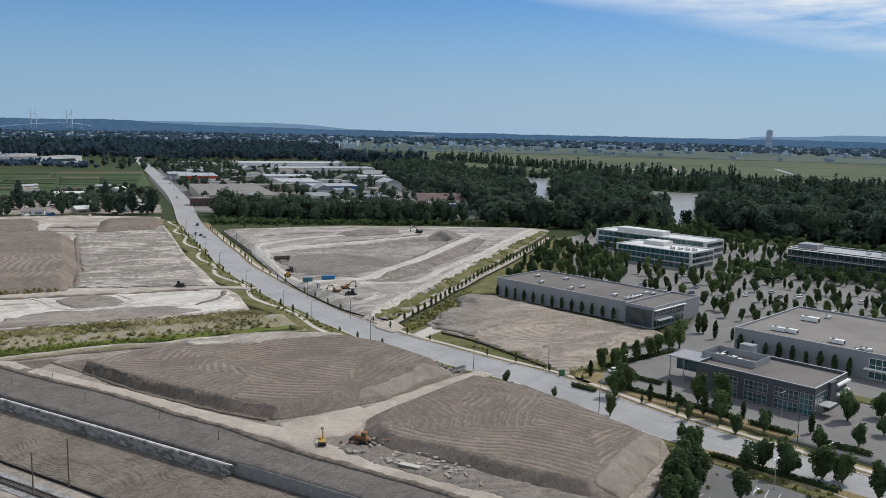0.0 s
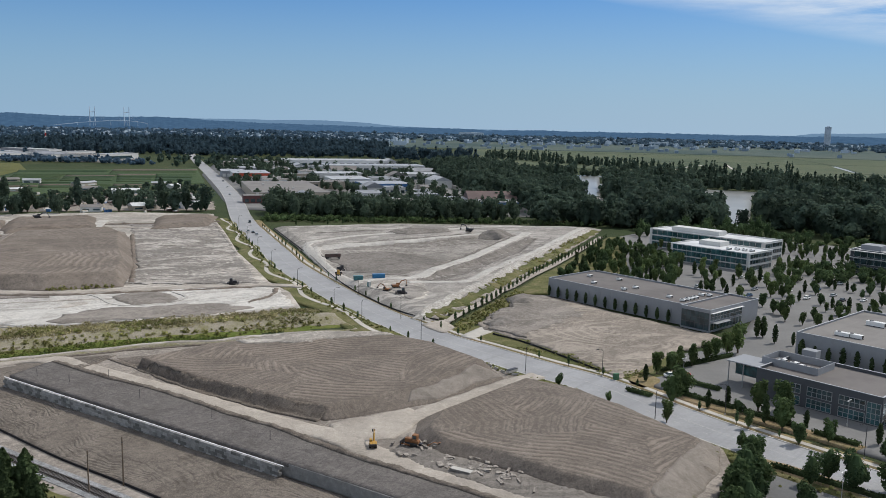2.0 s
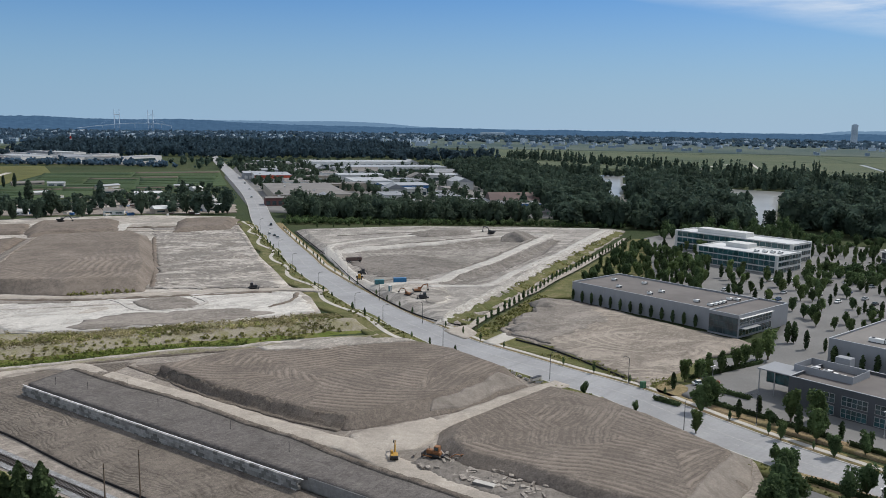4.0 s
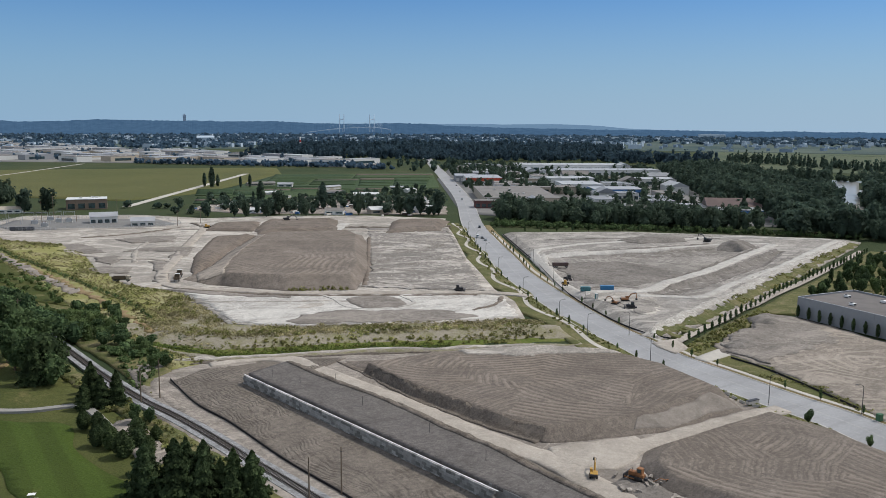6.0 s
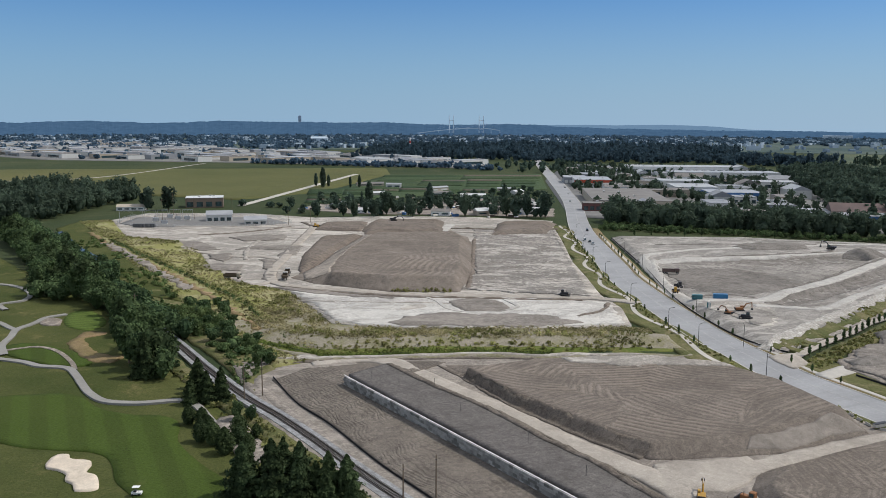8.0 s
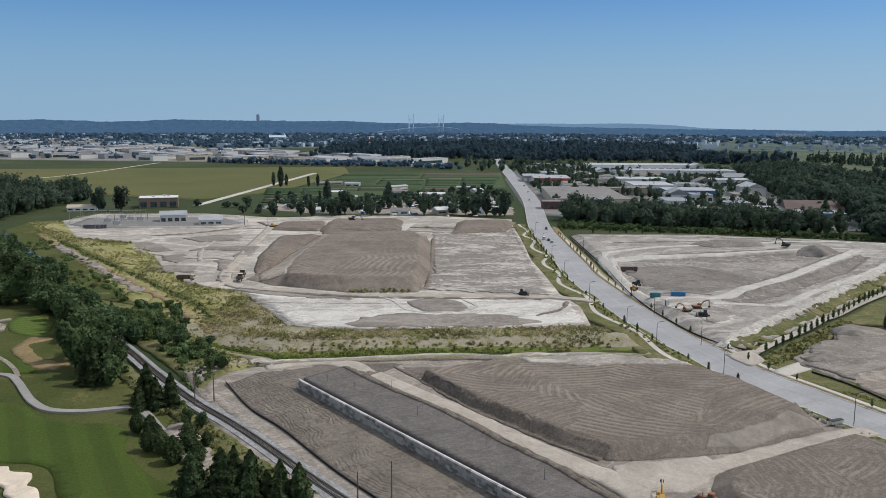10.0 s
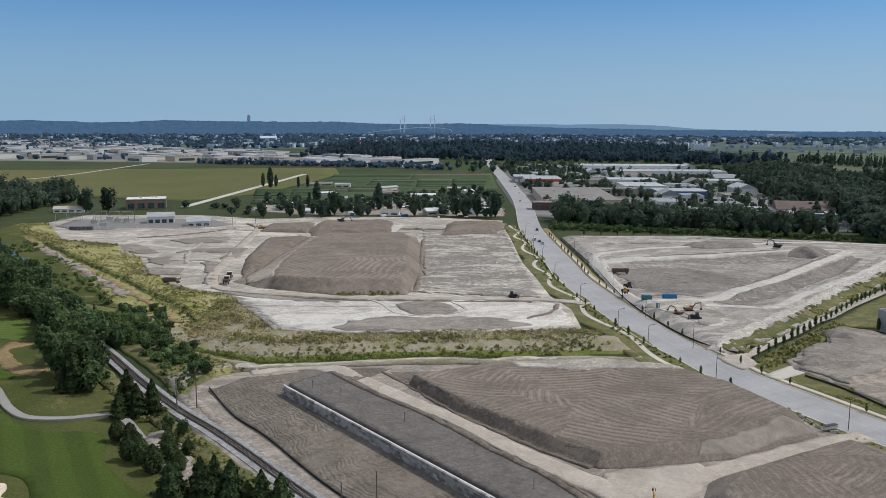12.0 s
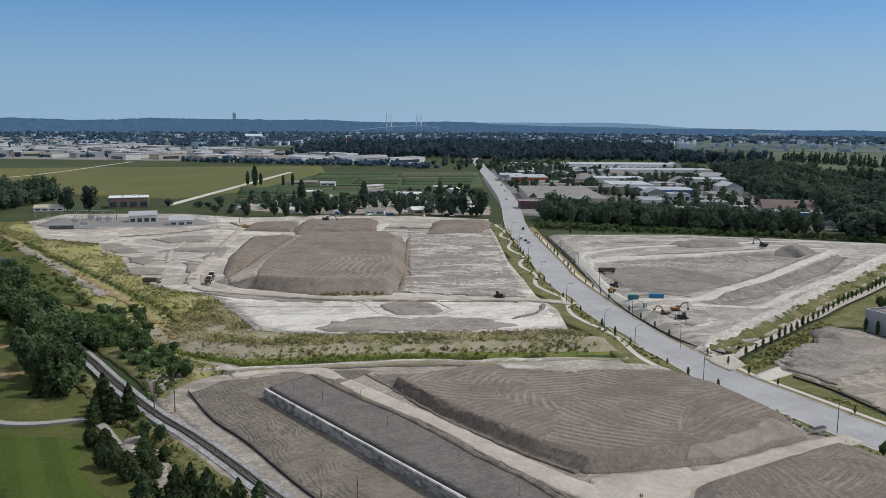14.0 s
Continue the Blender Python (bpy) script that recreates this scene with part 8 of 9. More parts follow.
GREEN_LINE = spline([(-450, 420), (-405, 394), (-333, 355), (-280, 325), (-240, 302), (-205, 276), (-190, 266)], 1.1)
for k, (d, m) in enumerate(((0.0, LEAF_LIGHT), (1.6, SHRUB), (3.2, SHRUB))):
    tufts("weeds", [(x + d * 0.5 + 0.8 * math.sin(7.1 * i), y + d * 0.86 + 0.8 * math.cos(5.3 * i)) for i, (x, y) in enumerate(GREEN_LINE) if i % (1 + k) == 0], 1.3, 1.7, m, "green weeds in a line along the slope", 320 + k, 12, zf=slope_z, card=0.34)
tufts("shrubs", scatter(SLOPE, 13.0, 49), 1.6, 1.8, SHRUB, "low green shrubs on the grass slope", 50, 16, "shrubs", slope_z)
tufts("shrubs", scatter([(-197, 357), (-172, 371), (-176, 392), (-184, 392), (-186, 366), (-200, 362)], 2.0, 51), 1.6, 1.2, SHRUB, "weeds at the foot of the mound", 52, 16, "shrubs", lambda x, y: 0.5)
tufts("weeds", [p for p in scatter([(-15, 317), (-4, 306), (14, 289), (32, 271), (43, 260), (58, 271), (60, 288), (44, 273), (25, 292), (9, 310), (0, 326)], 1.5, 251) if lumps(np.array(p[0]), np.array(p[1]), 0.15, 13) > 0.3], 0.6, 1.1, SHRUB, "weeds on the verge beside the dirt lot", 252, 10, card=0.28)
tufts("weeds", scatter(offset(near, 8.8) + offset(near, 13.0)[::-1], 2.6, 53), 0.6, 0.8, SHRUB, "low weeds on the road verge", 54)
tufts("shrubs", scatter([(-15, 322), (-7, 345), (3, 372), (11, 396), (16, 392), (6, 360), (-4, 330), (-9, 316)], 1.9, 55), 0.9, 1.1, SHRUB, "green weeds beside the gravel path", 56, 14, "shrubs")
tufts("shrubs", scatter([(-80, 157), (-104, 171), (-138, 190), (-190, 218), (-196, 214), (-140, 182), (-104, 163)], 2.6, 57), 1.3, 1.3, SHRUB, "green weeds beside the railway", 58, 14, "shrubs")
tufts("shrubs", scatter([(-166, 212), (-172, 232), (-200, 250), (-186, 228)], 2.4, 59), 1.4, 1.3, LEAF_LIGHT, "green weeds where the track meets the railway", 60, 14, "shrubs")
tufts("weeds", scatter([(27, 172), (110, 92), (140, 126), (110, 156), (84, 180), (66, 198)], 9, 61), 0.5, 0.7, SHRUB, "weeds at the edges of the car park", 62)


def hedge(line, w, h, label):
    q = spline(line, 0.7)
    rng = np.random.RandomState(int(abs(line[0][0]) * 10))
    c = np.concatenate([np.stack([p[0] + rng.uniform(-w, w, 26) / 2, p[1] + rng.uniform(-w, w, 26) / 2, 0.1 + h * np.sqrt(rng.uniform(0.05, 1, 26))], 1) for p in q])
    vv, ff = leaf_cards(c, rng.uniform(0.15, 0.32, len(c)), rng)
    ob = thing("hedge", label, "hedge", "hedges")
    part("leaves", mesh_of("leaves", vv, ff, LEAF_DARK), LEAF_DARK, ob)
    v2, f2 = ribbon(q, w * 0.75, 0.1 + h * 0.8, h)
    part("core", mesh_of("core", v2, f2, LEAF_DARK), LEAF_DARK, ob)


for line in ([(62, 260), (70, 253)], [(42, 249), (48, 244)], [(56, 249), (70, 236)], [(72, 234), (84, 221)], [(86, 219), (94, 211)], [(56, 271), (84, 293)], [(99, 206), (108, 198)], [(68, 195), (90, 176)]):
    hedge(line, 1.5, 1.2, "low clipped dark green hedge")
# planting beds and verges of the office
parcel("verge", [(50, 249), (62, 237), (76, 224), (92, 208), (96, 211), (80, 227), (66, 240), (54, 252)], 1.0, 0.12, DIRT_VERGE, "dry planting bed with low hedges", "verge")
parcel("verge", [(44, 250), (50, 254), (54, 262), (50, 270), (44, 262)], 1.0, 0.14, DIRT_VERGE, "dry planting bed at the entrance", "verge", rag=0.4)
parcel("verge", [(62, 197), (70, 191), (88, 174), (106, 158), (109, 161), (90, 179), (72, 197), (66, 201)], 1.0, 0.12, DIRT_VERGE, "dry planting strip with dark trees", "verge")
parcel("verge", [(104, 262), (128, 238), (150, 214), (156, 218), (132, 243), (108, 266)], 1.0, 0.12, GREEN_GRASS, "green strip between office and warehouse", "verge")
bm = bmesh.new()
for i in range(8):
    x, y = 53.5 + 0.7 * 2.6 * i * 0.5, 181 - 0.7 * 2.6 * i
    add_box(bm, x - 0.06, x + 0.06, y - 2.5, y + 2.5, 0.03, 0.045, 0, pose(x, y, 0, 0, 0, -45) @ pose(-x, -y, 0))
for i in range(9):
    x, y = 70 + 1.9 * i, 178 - 1.9 * i
    add_box(bm, x - 0.06, x + 0.06, y - 2.5, y + 2.5, 0.03, 0.045, 0, pose(x, y, 0, 0, 0, -30) @ pose(-x, -y, 0))
me = bpy.data.meshes.new("parking_marking")
bm.to_mesh(me)
bm.free()
me.materials.append(WHITE)
tagged(new("parking_marking", me), "white bay lines on the car park", "road marking", "", "structure")

# ---- buildings further off ----
shed_rng = random.Random(5)
SHEDS = []


def shed(x, y, a, b, h, turn, wall, roof, label, gable=False, windows=4, name="industrial_building", group="industrial buildings", band=None):
    """A plain building: walls, a flat or pitched roof, windows or doors on two sides."""
    SHEDS.append((x, y, 0.5 * math.hypot(a, b)))
    ob = thing(name, label, "building", group, "", (x, y, -0.4), turn)
    part("wall", box(-a / 2, a / 2, -b / 2, b / 2, 0, h), wall, ob)
    if gable:
        bm = bmesh.new()
        e, r = 0.5, h + 0.22 * b
        vs = [bm.verts.new(p) for p in ((-a / 2 - e, -b / 2 - e, h - 0.1), (a / 2 + e, -b / 2 - e, h - 0.1), (a / 2 + e, 0, r), (-a / 2 - e, 0, r), (-a / 2 - e, b / 2 + e, h - 0.1), (a / 2 + e, b / 2 + e, h - 0.1))]
        for q in ((0, 1, 2, 3), (3, 2, 5, 4), (0, 3, 4), (1, 5, 2), (0, 4, 5, 1)):
            bm.faces.new([vs[i] for i in q])
        part("roof", bm, roof, ob)
    else:
        bm = box(-a / 2 - 0.15, a / 2 + 0.15, -b / 2 - 0.15, b / 2 + 0.15, h + 0.003, h + 0.35)
        part("roof", bm, roof, ob)
        for i in range(shed_rng.randrange(1, 4)):
            ux, uy = shed_rng.uniform(-0.4, 0.4) * a, shed_rng.uniform(-0.35, 0.35) * b
            part("vent", box(ux - 1.2, ux + 1.2, uy - 0.9, uy + 0.9, h + 0.353, h + 1.6), OFFWHITE, ob)
    if windows:
        w = a / windows
        me = None
        for i in range(windows):
            p = part("window", box(-w * 0.33, w * 0.33, -b / 2 - 0.08, -b / 2 - 0.003, 1.0, 0.62 * h), GLASS if shed_rng.random() < 0.7 else OFFWHITE, ob) if me is None else new("window", me)
            p.parent, me = ob, p.data
            p.matrix_basis = pose(-a / 2 + w * (i + 0.5), 0, 0)
    if band:
        part("fascia", box(-a / 2 - 0.2, a / 2 + 0.2, -b / 2 - 0.3, -b / 2 - 0.1, 0.55 * h, h - 0.2), band, ob, "coloured fascia band")
    return ob


RT = 111.5
ROOF_DULL = metal_roof("sheet_dull", (0.25, 0.26, 0.275), 20, 0.6)
ROOF_CHALK = metal_roof("membrane_chalk", (0.38, 0.395, 0.41), 20, 0.7)
shed(-222, 868, 150, 72, 8, RT, TAN_WALL, ROOF_GREY, "large low warehouse with a grey roof", windows=12)
shed(-224, 776, 22, 16, 7, RT - 90, painted("brick_red", (0.13, 0.06, 0.055), 0.8, 0.3), ROOF_GREY, "dark red brick front building", windows=4)
shed(-318, 1075, 46, 64, 9, RT - 90, OFFWHITE, ROOF_PALE, "pale store with a broad red fascia", windows=6, band=RED_WALL)
shed(-352, 1112, 30, 46, 8, RT - 90, GREY_WALL, ROOF_PALE, "grey store beside the road", windows=5)
shed(-180, 1010, 46, 60, 9, RT - 90, OFFWHITE, ROOF_CHALK, "white warehouse with loading doors", windows=6)
shed(-208, 1100, 60, 40, 9, RT - 90, OFFWHITE, ROOF_CHALK, "white warehouse with a pale roof", windows=6)
shed(-130, 960, 54, 44, 8, RT - 90, BLUE_WALL, ROOF_PALE, "blue-grey workshop with a pale roof", windows=5)
shed(-190, 1290, 150, 50, 10, RT - 90, OFFWHITE, ROOF_PALE, "long pale warehouse among yards", windows=14)
shed(-270, 1400, 170, 60, 11, RT - 90, WHITE, ROOF_CHALK, "very long white warehouse", windows=14)
shed(-90, 1150, 90, 36, 8, RT - 90, OFFWHITE, ROOF_CHALK, "pale warehouse among trees", windows=8)
shed(0, 775, 36, 26, 7.5, 12, BLUE_WALL, ROOF_PALE, "blue steel warehouse beside the wood", windows=4)
shed(-6, 806, 46, 28, 8.0, 12, TAN_WALL, RUST_ROOF, "long warehouse with a rust-red roof", gable=True, windows=6)
shed(-40, 800, 22, 26, 7, 12, OFFWHITE, ROOF_PALE, "pale workshop beside the rust-roofed hall", windows=3)
shed(-80, 790, 30, 8, 2.6, 20, RUST_ROOF, RUST_ROOF, "low stack of rusty containers", windows=0, name="container_stack")
shed(55, 790, 14, 6, 4, 20, WHITE, WHITE, "white box trailer in a yard", windows=0, name="trailer", group="trailers")
ZONE = [(-390, 1130), (-250, 800), (-160, 720), (20, 735), (30, 800), (-50, 880), (-85, 1120), (-150, 1500), (-480, 1480)]
TAKEN = [(-222, 868, 90), (-318, 1075, 50), (-352, 1112, 40), (-180, 1010, 45), (-208, 1100, 45), (-130, 960, 42), (-190, 1290, 80), (-270, 1400, 90), (-90, 1150, 55), (0, 790, 60), (-60, 795, 40), (-224, 776, 25)]
LOOKS = [(OFFWHITE, ROOF_CHALK, "white industrial building with a pale flat roof"), (OFFWHITE, ROOF_DULL, "pale industrial building with a grey sheet roof"), (TAN_WALL, ROOF_GREY, "tan industrial building with a grey roof"),
         (GREY_WALL, ROOF_DULL, "grey industrial building with a pale roof"), (WHITE, ROOF_GREY, "white walled building with a grey roof")]
for x, y in scatter(ZONE, 52, 71):
    if any(math.hypot(x - p, y - q) < r for p, q, r in TAKEN) or to_line(np.array([x]), np.array([y]), ROAD_FINE, False)[0][0] < 38:
        continue
    wall, roof, label = shed_rng.choice(LOOKS)
    shed(x, y, shed_rng.uniform(20, 46), shed_rng.uniform(14, 28), shed_rng.uniform(5, 9), RT - 90 + shed_rng.choice((0, 90)), wall, roof, label, shed_rng.random() < 0.2, 4)
for x, y in scatter(ZONE, 17, 72):
    if shed_rng.random() < 0.16 and not any(math.hypot(x - p, y - q) < 0.9 * r for p, q, r in TAKEN) and to_line(np.array([x]), np.array([y]), ROAD_FINE, False)[0][0] > 20:
        car(x, y, shed_rng.choice((21, 111)), shed_rng.choice((WHITE, SILVER, DARK_CAR)), "vehicle parked in an industrial yard", -0.3, shed_rng.random() < 0.6)
yard = [p for p in scatter(ZONE, 15, 73) if all(math.hypot(p[0] - x, p[1] - y) > 0.82 * r + 3 for x, y, r in SHEDS) and to_line(np.array([p[0]]), np.array([p[1]]), ROAD_FINE, False)[0][0] > 14]
wood("woodland", yard, [shed_rng.uniform(6, 15) for _ in yard], [shed_rng.uniform(3, 5.5) for _ in yard], ["broad"] * len(yard), LEAF_FAR, "scattered dark trees among industrial yards", 79, 60, 1.0)
# distant industrial park
FAR_ZONE = [(-2700, 1520), (-1500, 1250), (-1050, 1340), (-640, 1380), (-680, 1480), (-1000, 1700), (-1500, 1800), (-2600, 2300)]
for x, y in scatter(FAR_ZONE, 72, 74):
    wall, roof, label = shed_rng.choice(LOOKS[:4])
    shed(x, y, shed_rng.uniform(45, 100), shed_rng.uniform(26, 44), shed_rng.uniform(7, 11), -20 + shed_rng.choice((0, 0, 90)), wall, shed_rng.choice((roof, ROOF_GREY, ROOF_DULL, ROOF_PALE)), "distant " + label.replace("building", "hall"), False, 1)
stand("woodland", FAR_ZONE, 60, 11, 7, LEAF_HAZE, "scattered trees among distant halls", 75, 0.1, k=24, size=2.0)
stand("woodland", [(-1060, 1290), (-760, 1300), (-640, 1330), (-560, 1290), (-530, 1310), (-640, 1370), (-1050, 1330)], 14, 10, 6, LEAF_HAZE, "dark hedge of trees along the field", 76, k=26)
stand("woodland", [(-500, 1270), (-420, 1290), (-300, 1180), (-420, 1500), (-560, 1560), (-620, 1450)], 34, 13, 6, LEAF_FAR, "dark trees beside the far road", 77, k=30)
# nursery and houses behind the site
for i, (x, y, a, b) in enumerate(((-330, 672, 16, 9), (-297, 694, 20, 11), (-305, 722, 22, 8), (-372, 830, 26, 7), (-420, 850, 22, 6), (-450, 900, 30, 7), (-380, 940, 20, 6), (-480, 820, 16, 6), (-350, 900, 14, 8), (-520, 920, 18, 7), (-560, 930, 34, 8), (-300, 800, 12, 9), (-276, 740, 14, 9), (-262, 715, 18, 10), (-440, 680, 18, 9), (-400, 655, 12, 8))):
    shed(x, y, a, b, shed_rng.uniform(2.8, 4.2), 20 + 25 * (i % 3), shed_rng.choice((WHITE, OFFWHITE, TAN_WALL)), shed_rng.choice((ROOF_WHITE, ROOF_PALE, ROOF_WHITE, ROOF_GREY)), "small pale shed of a plant nursery", True, 2, "nursery_shed", "nursery sheds")
for i in range(90):
    x, y = shed_rng.uniform(-470, -255), shed_rng.uniform(650, 800)
    if to_line(np.array([x]), np.array([y]), ROAD_FINE, False)[0][0] < 16 or y < 655 + 0.25 * (-250 - x) * -1 + 20:
        continue
    ob = thing("goods_pallet", shed_rng.choice(("pallet of pale goods in a yard", "covered pallet of building goods in a yard")), "pallet", "goods in the yards", "", (x, y, -0.4), shed_rng.uniform(0, 90))
    s, h = shed_rng.uniform(1.2, 3.5), shed_rng.uniform(0.9, 2.2)
    part("load", box(-s, s, -s * 0.5, s * 0.5, 0, h, 0.1), shed_rng.choice((WHITE, TAN_WALL, OFFWHITE, RUST_ROOF, BLUE_WALL)), ob)
    part("cover", box(-s * 0.8, s * 0.7, -s * 0.4, s * 0.4, h - 0.05, h + 0.4, 0.1), shed_rng.choice((WHITE, TAN_WALL)), ob)
BED_DARK = turf("dark_bed", (0.034, 0.056, 0.030), (0.048, 0.072, 0.036), (0.07, 0.082, 0.045), 0.3, (3.0, 25), 0.03)
BED_SOIL = turf("bare_bed", (0.105, 0.085, 0.068), (0.13, 0.108, 0.088), (0.085, 0.085, 0.05), 0.3, (3.0, 25), 0.03)


def beds(quad, n, k, seed):
    """A field cut into n beds across and k along, each with a crop or bare soil."""
    rng = random.Random(seed)
    a, b, c, d = (Vector(p) for p in quad)

    def at(u, v):
        return tuple((a + (b - a) * u) * (1 - v) + (d + (c - d) * u) * v)

    for j in range(n):
        for i in range(k):
            u0, u1, v0, v1 = i / k + 0.006, (i + 1) / k - 0.006, j / n + 0.03, (j + 1) / n - 0.03
            mat = rng.choice((BED_DARK, CROP, BED_DARK, BED_DARK, BED_SOIL, CROP, CROP))
            parcel("crop_bed", [at(u0, v0), at(u1, v0), at(u1, v1), at(u0, v1)], 5.0, rng.uniform(0.0, 0.5), mat, "bed of low nursery plants in rows", "field", group="nursery beds")


for i, (quad, n, k) in enumerate((
        ([(-655, 1126), (-441, 1232), (-404, 1122), (-612, 1036)], 4, 2), ([(-606, 1026), (-502, 1094), (-456, 982), (-565, 937)], 6, 2), ([(-502, 1094), (-412, 1134), (-370, 1009), (-444, 964)], 5, 2), ([(-599, 854), (-524, 895), (-479, 814), (-548, 777)], 6, 2),
        ([(-556, 920), (-485, 951), (-451, 878), (-512, 848)], 5, 2), ([(-466, 928), (-409, 959), (-361, 841), (-404, 800)], 8, 2), ([(-536, 764), (-471, 800), (-435, 734), (-496, 701)], 5, 2))):
    beds(quad, n, k, 500 + i)
parcel("yard_ground", [(-470, 655), (-400, 645), (-300, 684), (-240, 705), (-262, 770), (-300, 830), (-345, 850), (-380, 800), (-425, 735), (-480, 700)], 5.0, -0.2, WORN, "bare trodden yard between sheds and goods", "ground", rag=2.0)
stand("shrubs", [(-545, 800), (-470, 750), (-350, 960), (-300, 860), (-265, 740), (-400, 690), (-480, 700)], 15, 6, 3.2, LEAF_FAR, "dark shrubs and small trees between sheds", 110, k=36, category="shrubs")
# substation and its neighbours
shed(-467, 546, 20, 13, 6, 40, OFFWHITE, ROOF_PALE, "pale control building of a substation", True, 4, "control_building", "substation")
shed(-428, 543, 17, 11, 4.5, 40, OFFWHITE, ROOF_PALE, "low pale building of a substation", True, 3, "control_building", "substation")
shed(-560, 632, 34, 24, 9, 40, painted("brown_cladding", (0.20, 0.15, 0.115), 0.8, 0.3), ROOF_WHITE, "brown hall with a white roof", False, 4)
shed(-595, 575, 24, 10, 3.5, 35, WHITE, TAN_WALL, "low white house with a flat tan roof", True, 4, "house", "houses")
shed(-690, 655, 10, 7, 3.5, 30, WHITE, ROOF_WHITE, "small white house by the field", True, 2, "house", "houses")
shed(-655, 585, 12, 8, 4, 20, WHITE, ROOF_WHITE, "small white house among trees", True, 2, "house", "houses")
shed(-735, 585, 40, 16, 5, 30, OFFWHITE, ROOF_WHITE, "long white shed among trees", True, 4, "house", "houses")
parcel("gravel_yard", [(-520, 492), (-490, 484), (-424, 524), (-405, 556), (-445, 580), (-500, 560), (-540, 530)], 4.0, 0.4, GREYLAND, "grey gravel yard of a substation", "ground")


def fence(line, h, z, label):
    ob = thing("chain_link_fence", label, "fence", "fences")
    q = spline(line, 3.0)
    post = None
    for x, y in q:
        p = part("post", tube((0, 0, z), (0, 0, z + h), 0.07, None, 6), STEEL, ob) if post is None else new("post", post)
        p.parent, post = ob, p.data
        p.matrix_basis = pose(x, y, 0)
    for zz in (0.15, 0.4, 0.65, 0.97):
        v, f = ribbon(q, 0.06, z + h * zz, 0.08)
        part("wire_rail", mesh_of("wire_rail", v, f, STEEL), STEEL, ob)


fence([(-522, 490), (-490, 482), (-450, 505), (-420, 523), (-403, 556)], 2.6, 0.3, "grey mesh fence round the substation")
fence([(-522, 490), (-542, 530), (-502, 562), (-447, 583), (-405, 558)], 2.6, 0.3, "grey mesh fence behind the substation")
for x, y in ((-486, 505), (-497, 531), (-491, 535), (-505, 515), (-512, 538)):
    ob = thing("transformer", "grey steel transformer on a plinth", "transformer", "transformers", "", (x, y, 0.4), 40)
    part("plinth", box(-2.6, 2.6, -2.0, 2.0, 0, 0.4), KERB, ob)
    part("tank", box(-1.8, 1.8, -1.2, 1.2, 0.4, 3.4, 0.15), STEEL, ob)
    part("radiator", box(-2.3, -1.85, -1.1, 1.1, 0.7, 3.0), GREY_WALL, ob)
    part("radiator", box(1.85, 2.3, -1.1, 1.1, 0.7, 3.0), GREY_WALL, ob)
    for s in (-1.0, 0.0, 1.0):
        part("bushing", tube((s, 0, 3.4), (s, 0, 4.8), 0.16, 0.08), RUST_ROOF, ob)
for i in range(6):
    ob = thing("gantry", "slim steel busbar gantry of the substation", "gantry", "gantries", "", (-528 + 8 * i, 505 + 5.5 * i, 0.3), 40)
    for s in (-4, 4):
        part("leg", tube((s, 0, 0), (s, 0, 9), 0.16, 0.1), STEEL, ob)
    part("beam", box(-4.2, 4.2, -0.15, 0.15, 8.7, 9.0), STEEL, ob)
    for s in (-2.5, 0, 2.5):
        part("insulator", tube((s, 0, 7.7), (s, 0, 8.7), 0.1), GREY_WALL, ob)
for x, y, h in ((-503, 520, 18), (-490, 542, 18), (-470, 565, 17), (-530, 560, 18), (-400, 548, 12), (-395, 570, 12)):
    utility_pole(x, y, h, 40)
ob = thing("container_row", "row of dark containers at the substation", "containers", "", "", (-487, 485, 0.3), 30)
for i in range(4):
    part("container", box(-8 + 4.1 * i, -4.1 + 4.1 * i, -1.3, 1.3, 0, 2.6, 0.05), DARK_WALL, ob)

for pts, w, m, lab in (([(700, 1830), (645, 1575)], 9, WATER, "pale drainage pond in the fields"), ([(358, 1205), (413, 1493), (480, 1850)], 5, WALKWAY, "pale farm track across the fields"), ([(300, 1500), (360, 1659), (420, 1760)], 6, WALKWAY, "pale farm track across the fields"),
                       ([(300, 1420), (700, 1560), (1100, 1500)], 5, LEAF_FAR, "dark drainage ditch across the fields"), ([(420, 1330), (800, 1260)], 4, LEAF_FAR, "dark drainage ditch across the fields"), ([(560, 1270), (700, 1800), (760, 2300)], 4, LEAF_FAR, "dark drainage ditch across the fields"), ([(250, 1900), (900, 1900), (1300, 1700)], 6, LEAF_FAR, "dark drainage ditch across the fields"), ([(200, 2300), (1000, 2300)], 8, LEAF_FAR, "dark drainage ditch across the fields")):
    strip("field_track", pts, w, -0.12, m, lab, "track", step=40)

# ---- far distance ----
def specks(name, n, az, dist, mat, label, seed, hmax=9):
    rng = np.random.RandomState(seed)
    V2, F2 = [], []
    for i in range(n):
        a, d = radians(rng.uniform(*az)), rng.uniform(*dist)
        w, l, h, t = rng.uniform(3, 8) * rng.choice((1, 1, 1, 2.4)), rng.uniform(3, 7), rng.uniform(5, hmax), rng.uniform(0, 3.1)
        o = len(V2)
        for z in (-0.4, h):
            for sx, sy in ((-1, -1), (1, -1), (1, 1), (-1, 1)):
                V2.append((d * math.sin(a) + sx * w * math.cos(t) - sy * l * math.sin(t), d * math.cos(a) + sx * w * math.sin(t) + sy * l * math.cos(t), z))
        F2 += [tuple(o + j for j in q) for q in ((4, 5, 6, 7), (0, 1, 5, 4), (1, 2, 6, 5), (2, 3, 7, 6), (3, 0, 4, 7))]
    return tagged(new(name, mesh_of(name, V2, F2, mat)), label, "town", "", "stuff")


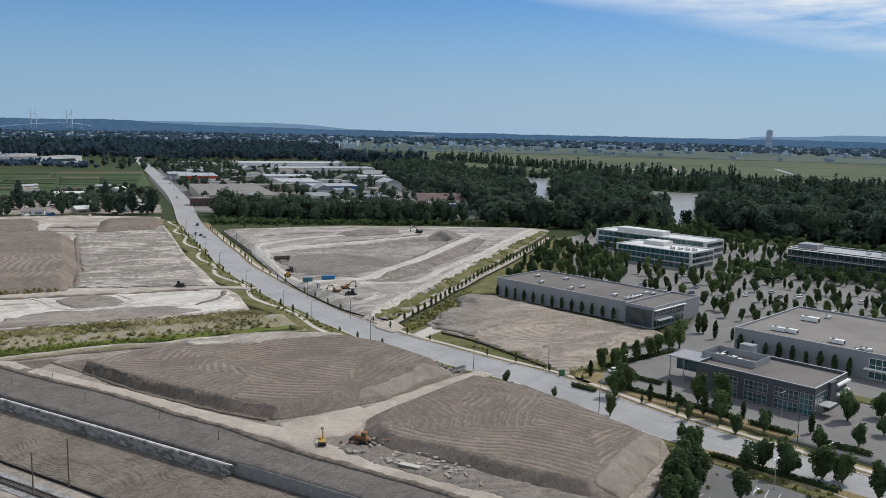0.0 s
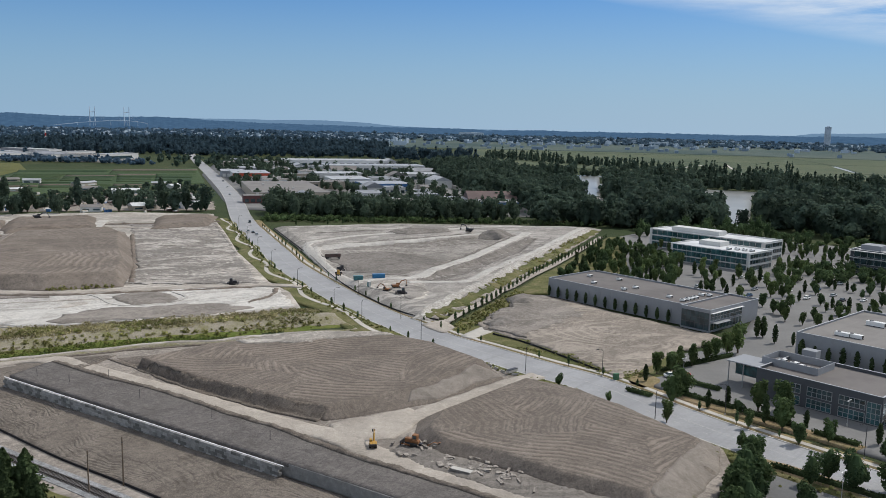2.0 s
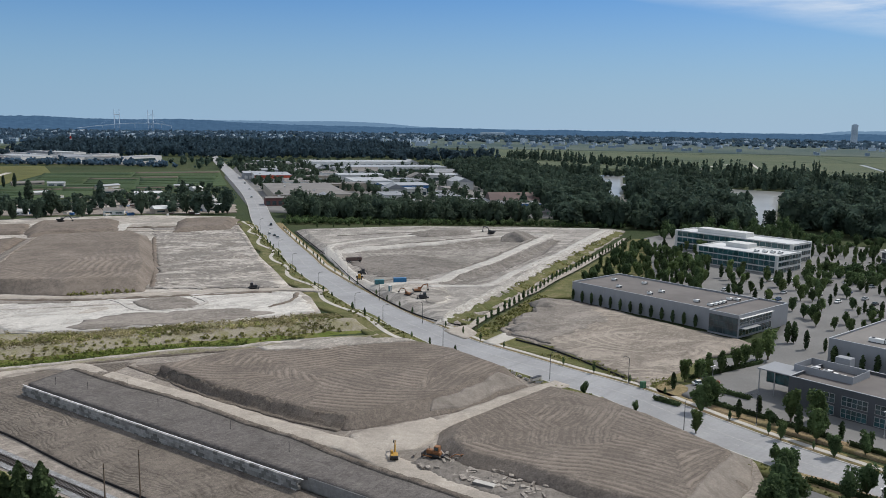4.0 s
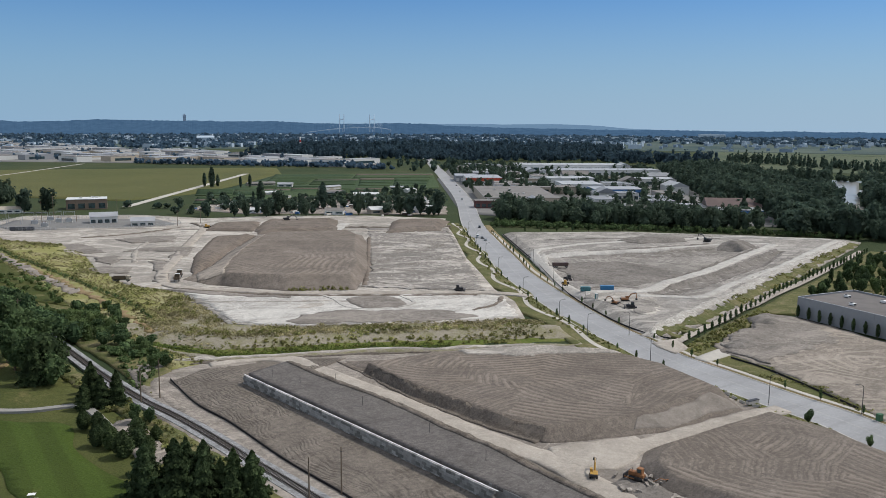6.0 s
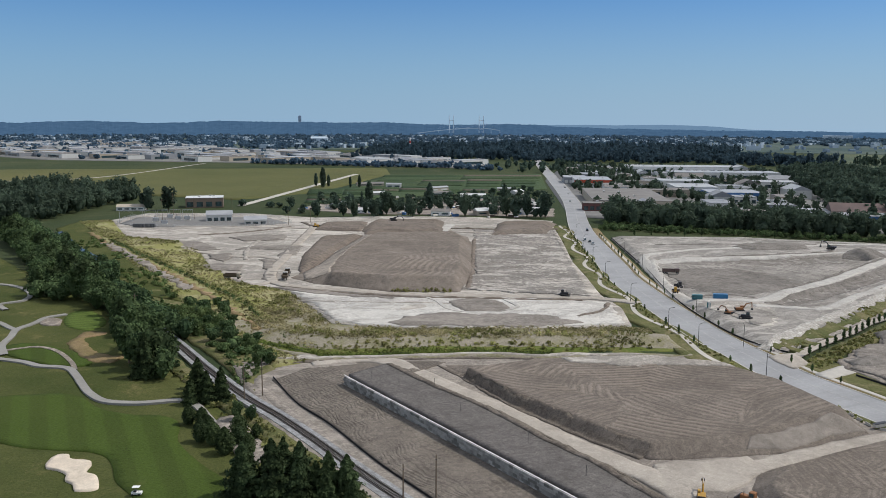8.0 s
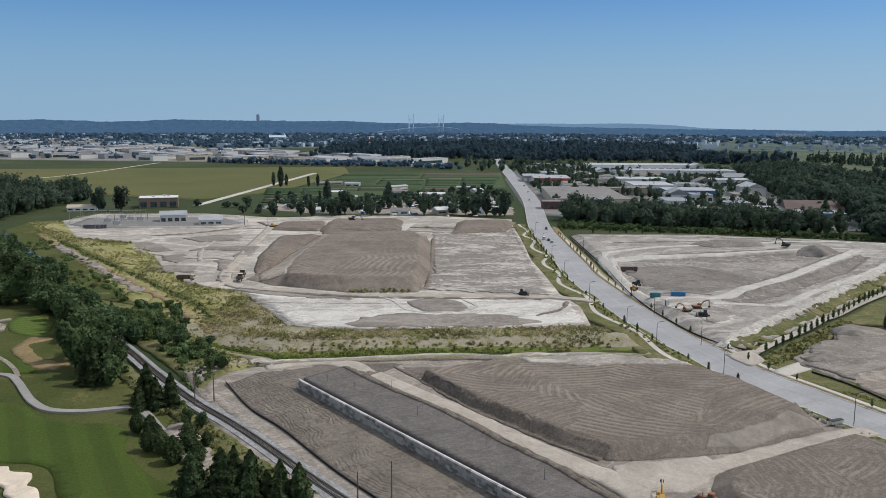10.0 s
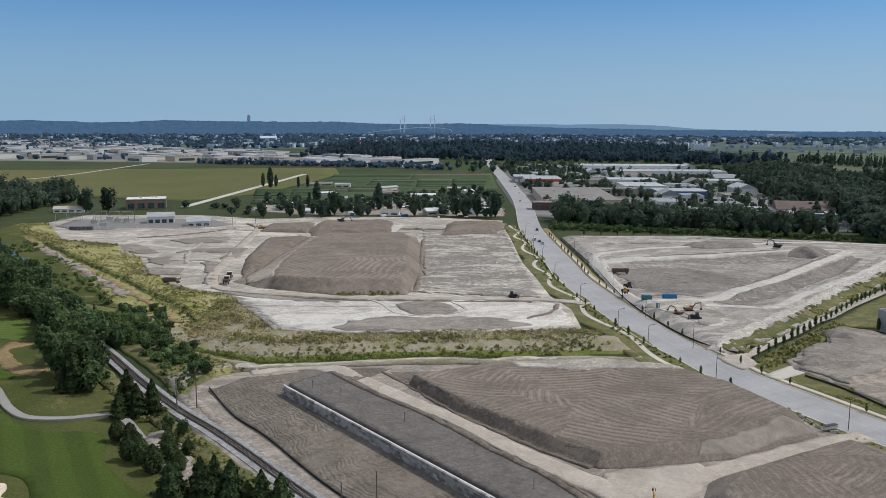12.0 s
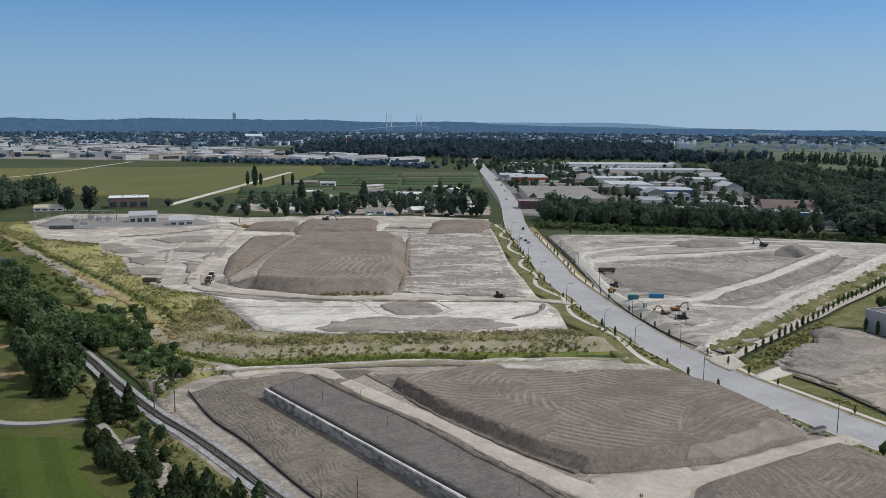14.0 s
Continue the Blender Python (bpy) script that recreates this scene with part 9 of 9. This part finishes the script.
# wall colours washed towards blue, with the haze of distance painted in
HAZE_WHITE = painted("hazy_pale_walls", (0.40, 0.48, 0.56), 0.8, 0.1)
HAZE_GREY = painted("hazy_grey_walls", (0.20, 0.27, 0.345), 0.8, 0.1)
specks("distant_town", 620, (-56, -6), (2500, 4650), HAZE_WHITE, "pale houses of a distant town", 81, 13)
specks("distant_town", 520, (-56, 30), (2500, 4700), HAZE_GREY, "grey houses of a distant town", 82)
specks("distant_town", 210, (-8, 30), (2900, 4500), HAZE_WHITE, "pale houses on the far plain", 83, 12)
stand("woodland", [(2500 * math.sin(radians(a)), 2500 * math.cos(radians(a))) for a in range(-58, -9, 4)] + [(4600 * math.sin(radians(a)), 4600 * math.cos(radians(a))) for a in range(-10, -59, -4)], 46, 13, 13, LEAF_HAZE, "hazy woods between distant houses", 84, k=14, size=2.4, thin=-0.35)
stand("woodland", [(3200 * math.sin(radians(a)), 3200 * math.cos(radians(a))) for a in range(-10, 40, 4)] + [(4600 * math.sin(radians(a)), 4600 * math.cos(radians(a))) for a in range(38, -11, -4)], 50, 11, 15, LEAF_HAZE, "hazy woods on the far plain", 85, k=14, size=2.4, thin=-0.2)
stand("woodland", [(-40, 1850), (300, 1460), (480, 1380), (470, 1430), (320, 1520), (0, 1930)], 15, 19, 5, LEAF_FAR, "row of dark firs along the far field", 86, 0.9, k=26)


def polar(az, d):
    return (d * math.sin(radians(az)), 30 + d * math.cos(radians(az)))


ob = thing("cable_stayed_bridge", "distant pale cable-stayed bridge with two twin towers", "bridge")
# concrete with blue distance haze mixed into its colour
PALE = painted("hazy_bridge_concrete", (0.56, 0.64, 0.72), 0.8, 0.05)
BD = 4600
for az in (-26.15, -24.15):
    bx, by = polar(az, BD)
    bm = bmesh.new()
    for s in (-0.15, 0.15):
        lx, ly = polar(az + s, BD)
        add_tube(bm, (lx, ly, -0.4), (lx, ly, 110), 2.4, 1.5, 6)
    for z in (36, 84):
        add_tube(bm, (*polar(az - 0.15, BD), z), (*polar(az + 0.15, BD), z), 1.6, None, 4)
    part("tower", bm, PALE, ob)
    for s in (-1, 1):
        bm = bmesh.new()
        for j in range(1, 7):
            add_tube(bm, (bx, by, 55 + 8 * j), (*polar(az + s * 0.15 * j, BD), 41 - 0.4 * j), 0.12, None, 4)
        part("stay_cables", bm, PALE, ob)
deck = [(-30.6, -5), (-30.0, -2), (-29.4, 4), (-28.6, 14), (-27.9, 22), (-27.0, 31), (-26.1, 38), (-25.1, 43), (-24.1, 44), (-23.5, 40), (-22.9, 32)]
dl = [polar(a, BD) for a, _ in deck]
v, f = ribbon(dl, 18, [z for _, z in deck], 2.6)
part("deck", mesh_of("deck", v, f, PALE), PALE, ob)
for a, z in deck:
    part("pier", tube((*polar(a, BD), -6), (*polar(a, BD), z - 2), 1.3, None, 6), PALE, ob)


def tower_block(az, d, w, h, mat, label):
    x, y = polar(az, d)
    ob = thing("tower_block", label, "tower block", "tower blocks", "", (x, y, -0.4), -az)
    part("body", box(-w / 2, w / 2, -w / 3, w / 3, 0, h), mat, ob)
    me = None
    for i in range(int(h / 4)):
        p = part("window_band", box(-w / 2 + 1, w / 2 - 1, -w / 3 - 0.3, -w / 3 - 0.05, 0, 1.6), HAZE_GREY, ob) if me is None else new("window_band", me)
        p.parent, me = ob, p.data
        p.matrix_basis = pose(0, 0, 2 + 4 * i)
    part("roof", box(-w / 4, w / 4, -w / 6, w / 6, h + 0.003, h + 4), mat, ob)


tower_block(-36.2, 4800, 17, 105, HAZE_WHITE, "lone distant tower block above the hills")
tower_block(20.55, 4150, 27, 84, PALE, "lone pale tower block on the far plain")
ob = thing("smokestack", "red and white banded smokestack", "smokestack", "", "", (*polar(-29.0, 2310), -0.4))
for i in range(5):
    part("band", tube((0, 0, 7 * i), (0, 0, 7 * i + 7), 2.6 - 0.2 * i, 2.4 - 0.2 * i, 12), RED_PAINT if i % 2 else WHITE, ob)
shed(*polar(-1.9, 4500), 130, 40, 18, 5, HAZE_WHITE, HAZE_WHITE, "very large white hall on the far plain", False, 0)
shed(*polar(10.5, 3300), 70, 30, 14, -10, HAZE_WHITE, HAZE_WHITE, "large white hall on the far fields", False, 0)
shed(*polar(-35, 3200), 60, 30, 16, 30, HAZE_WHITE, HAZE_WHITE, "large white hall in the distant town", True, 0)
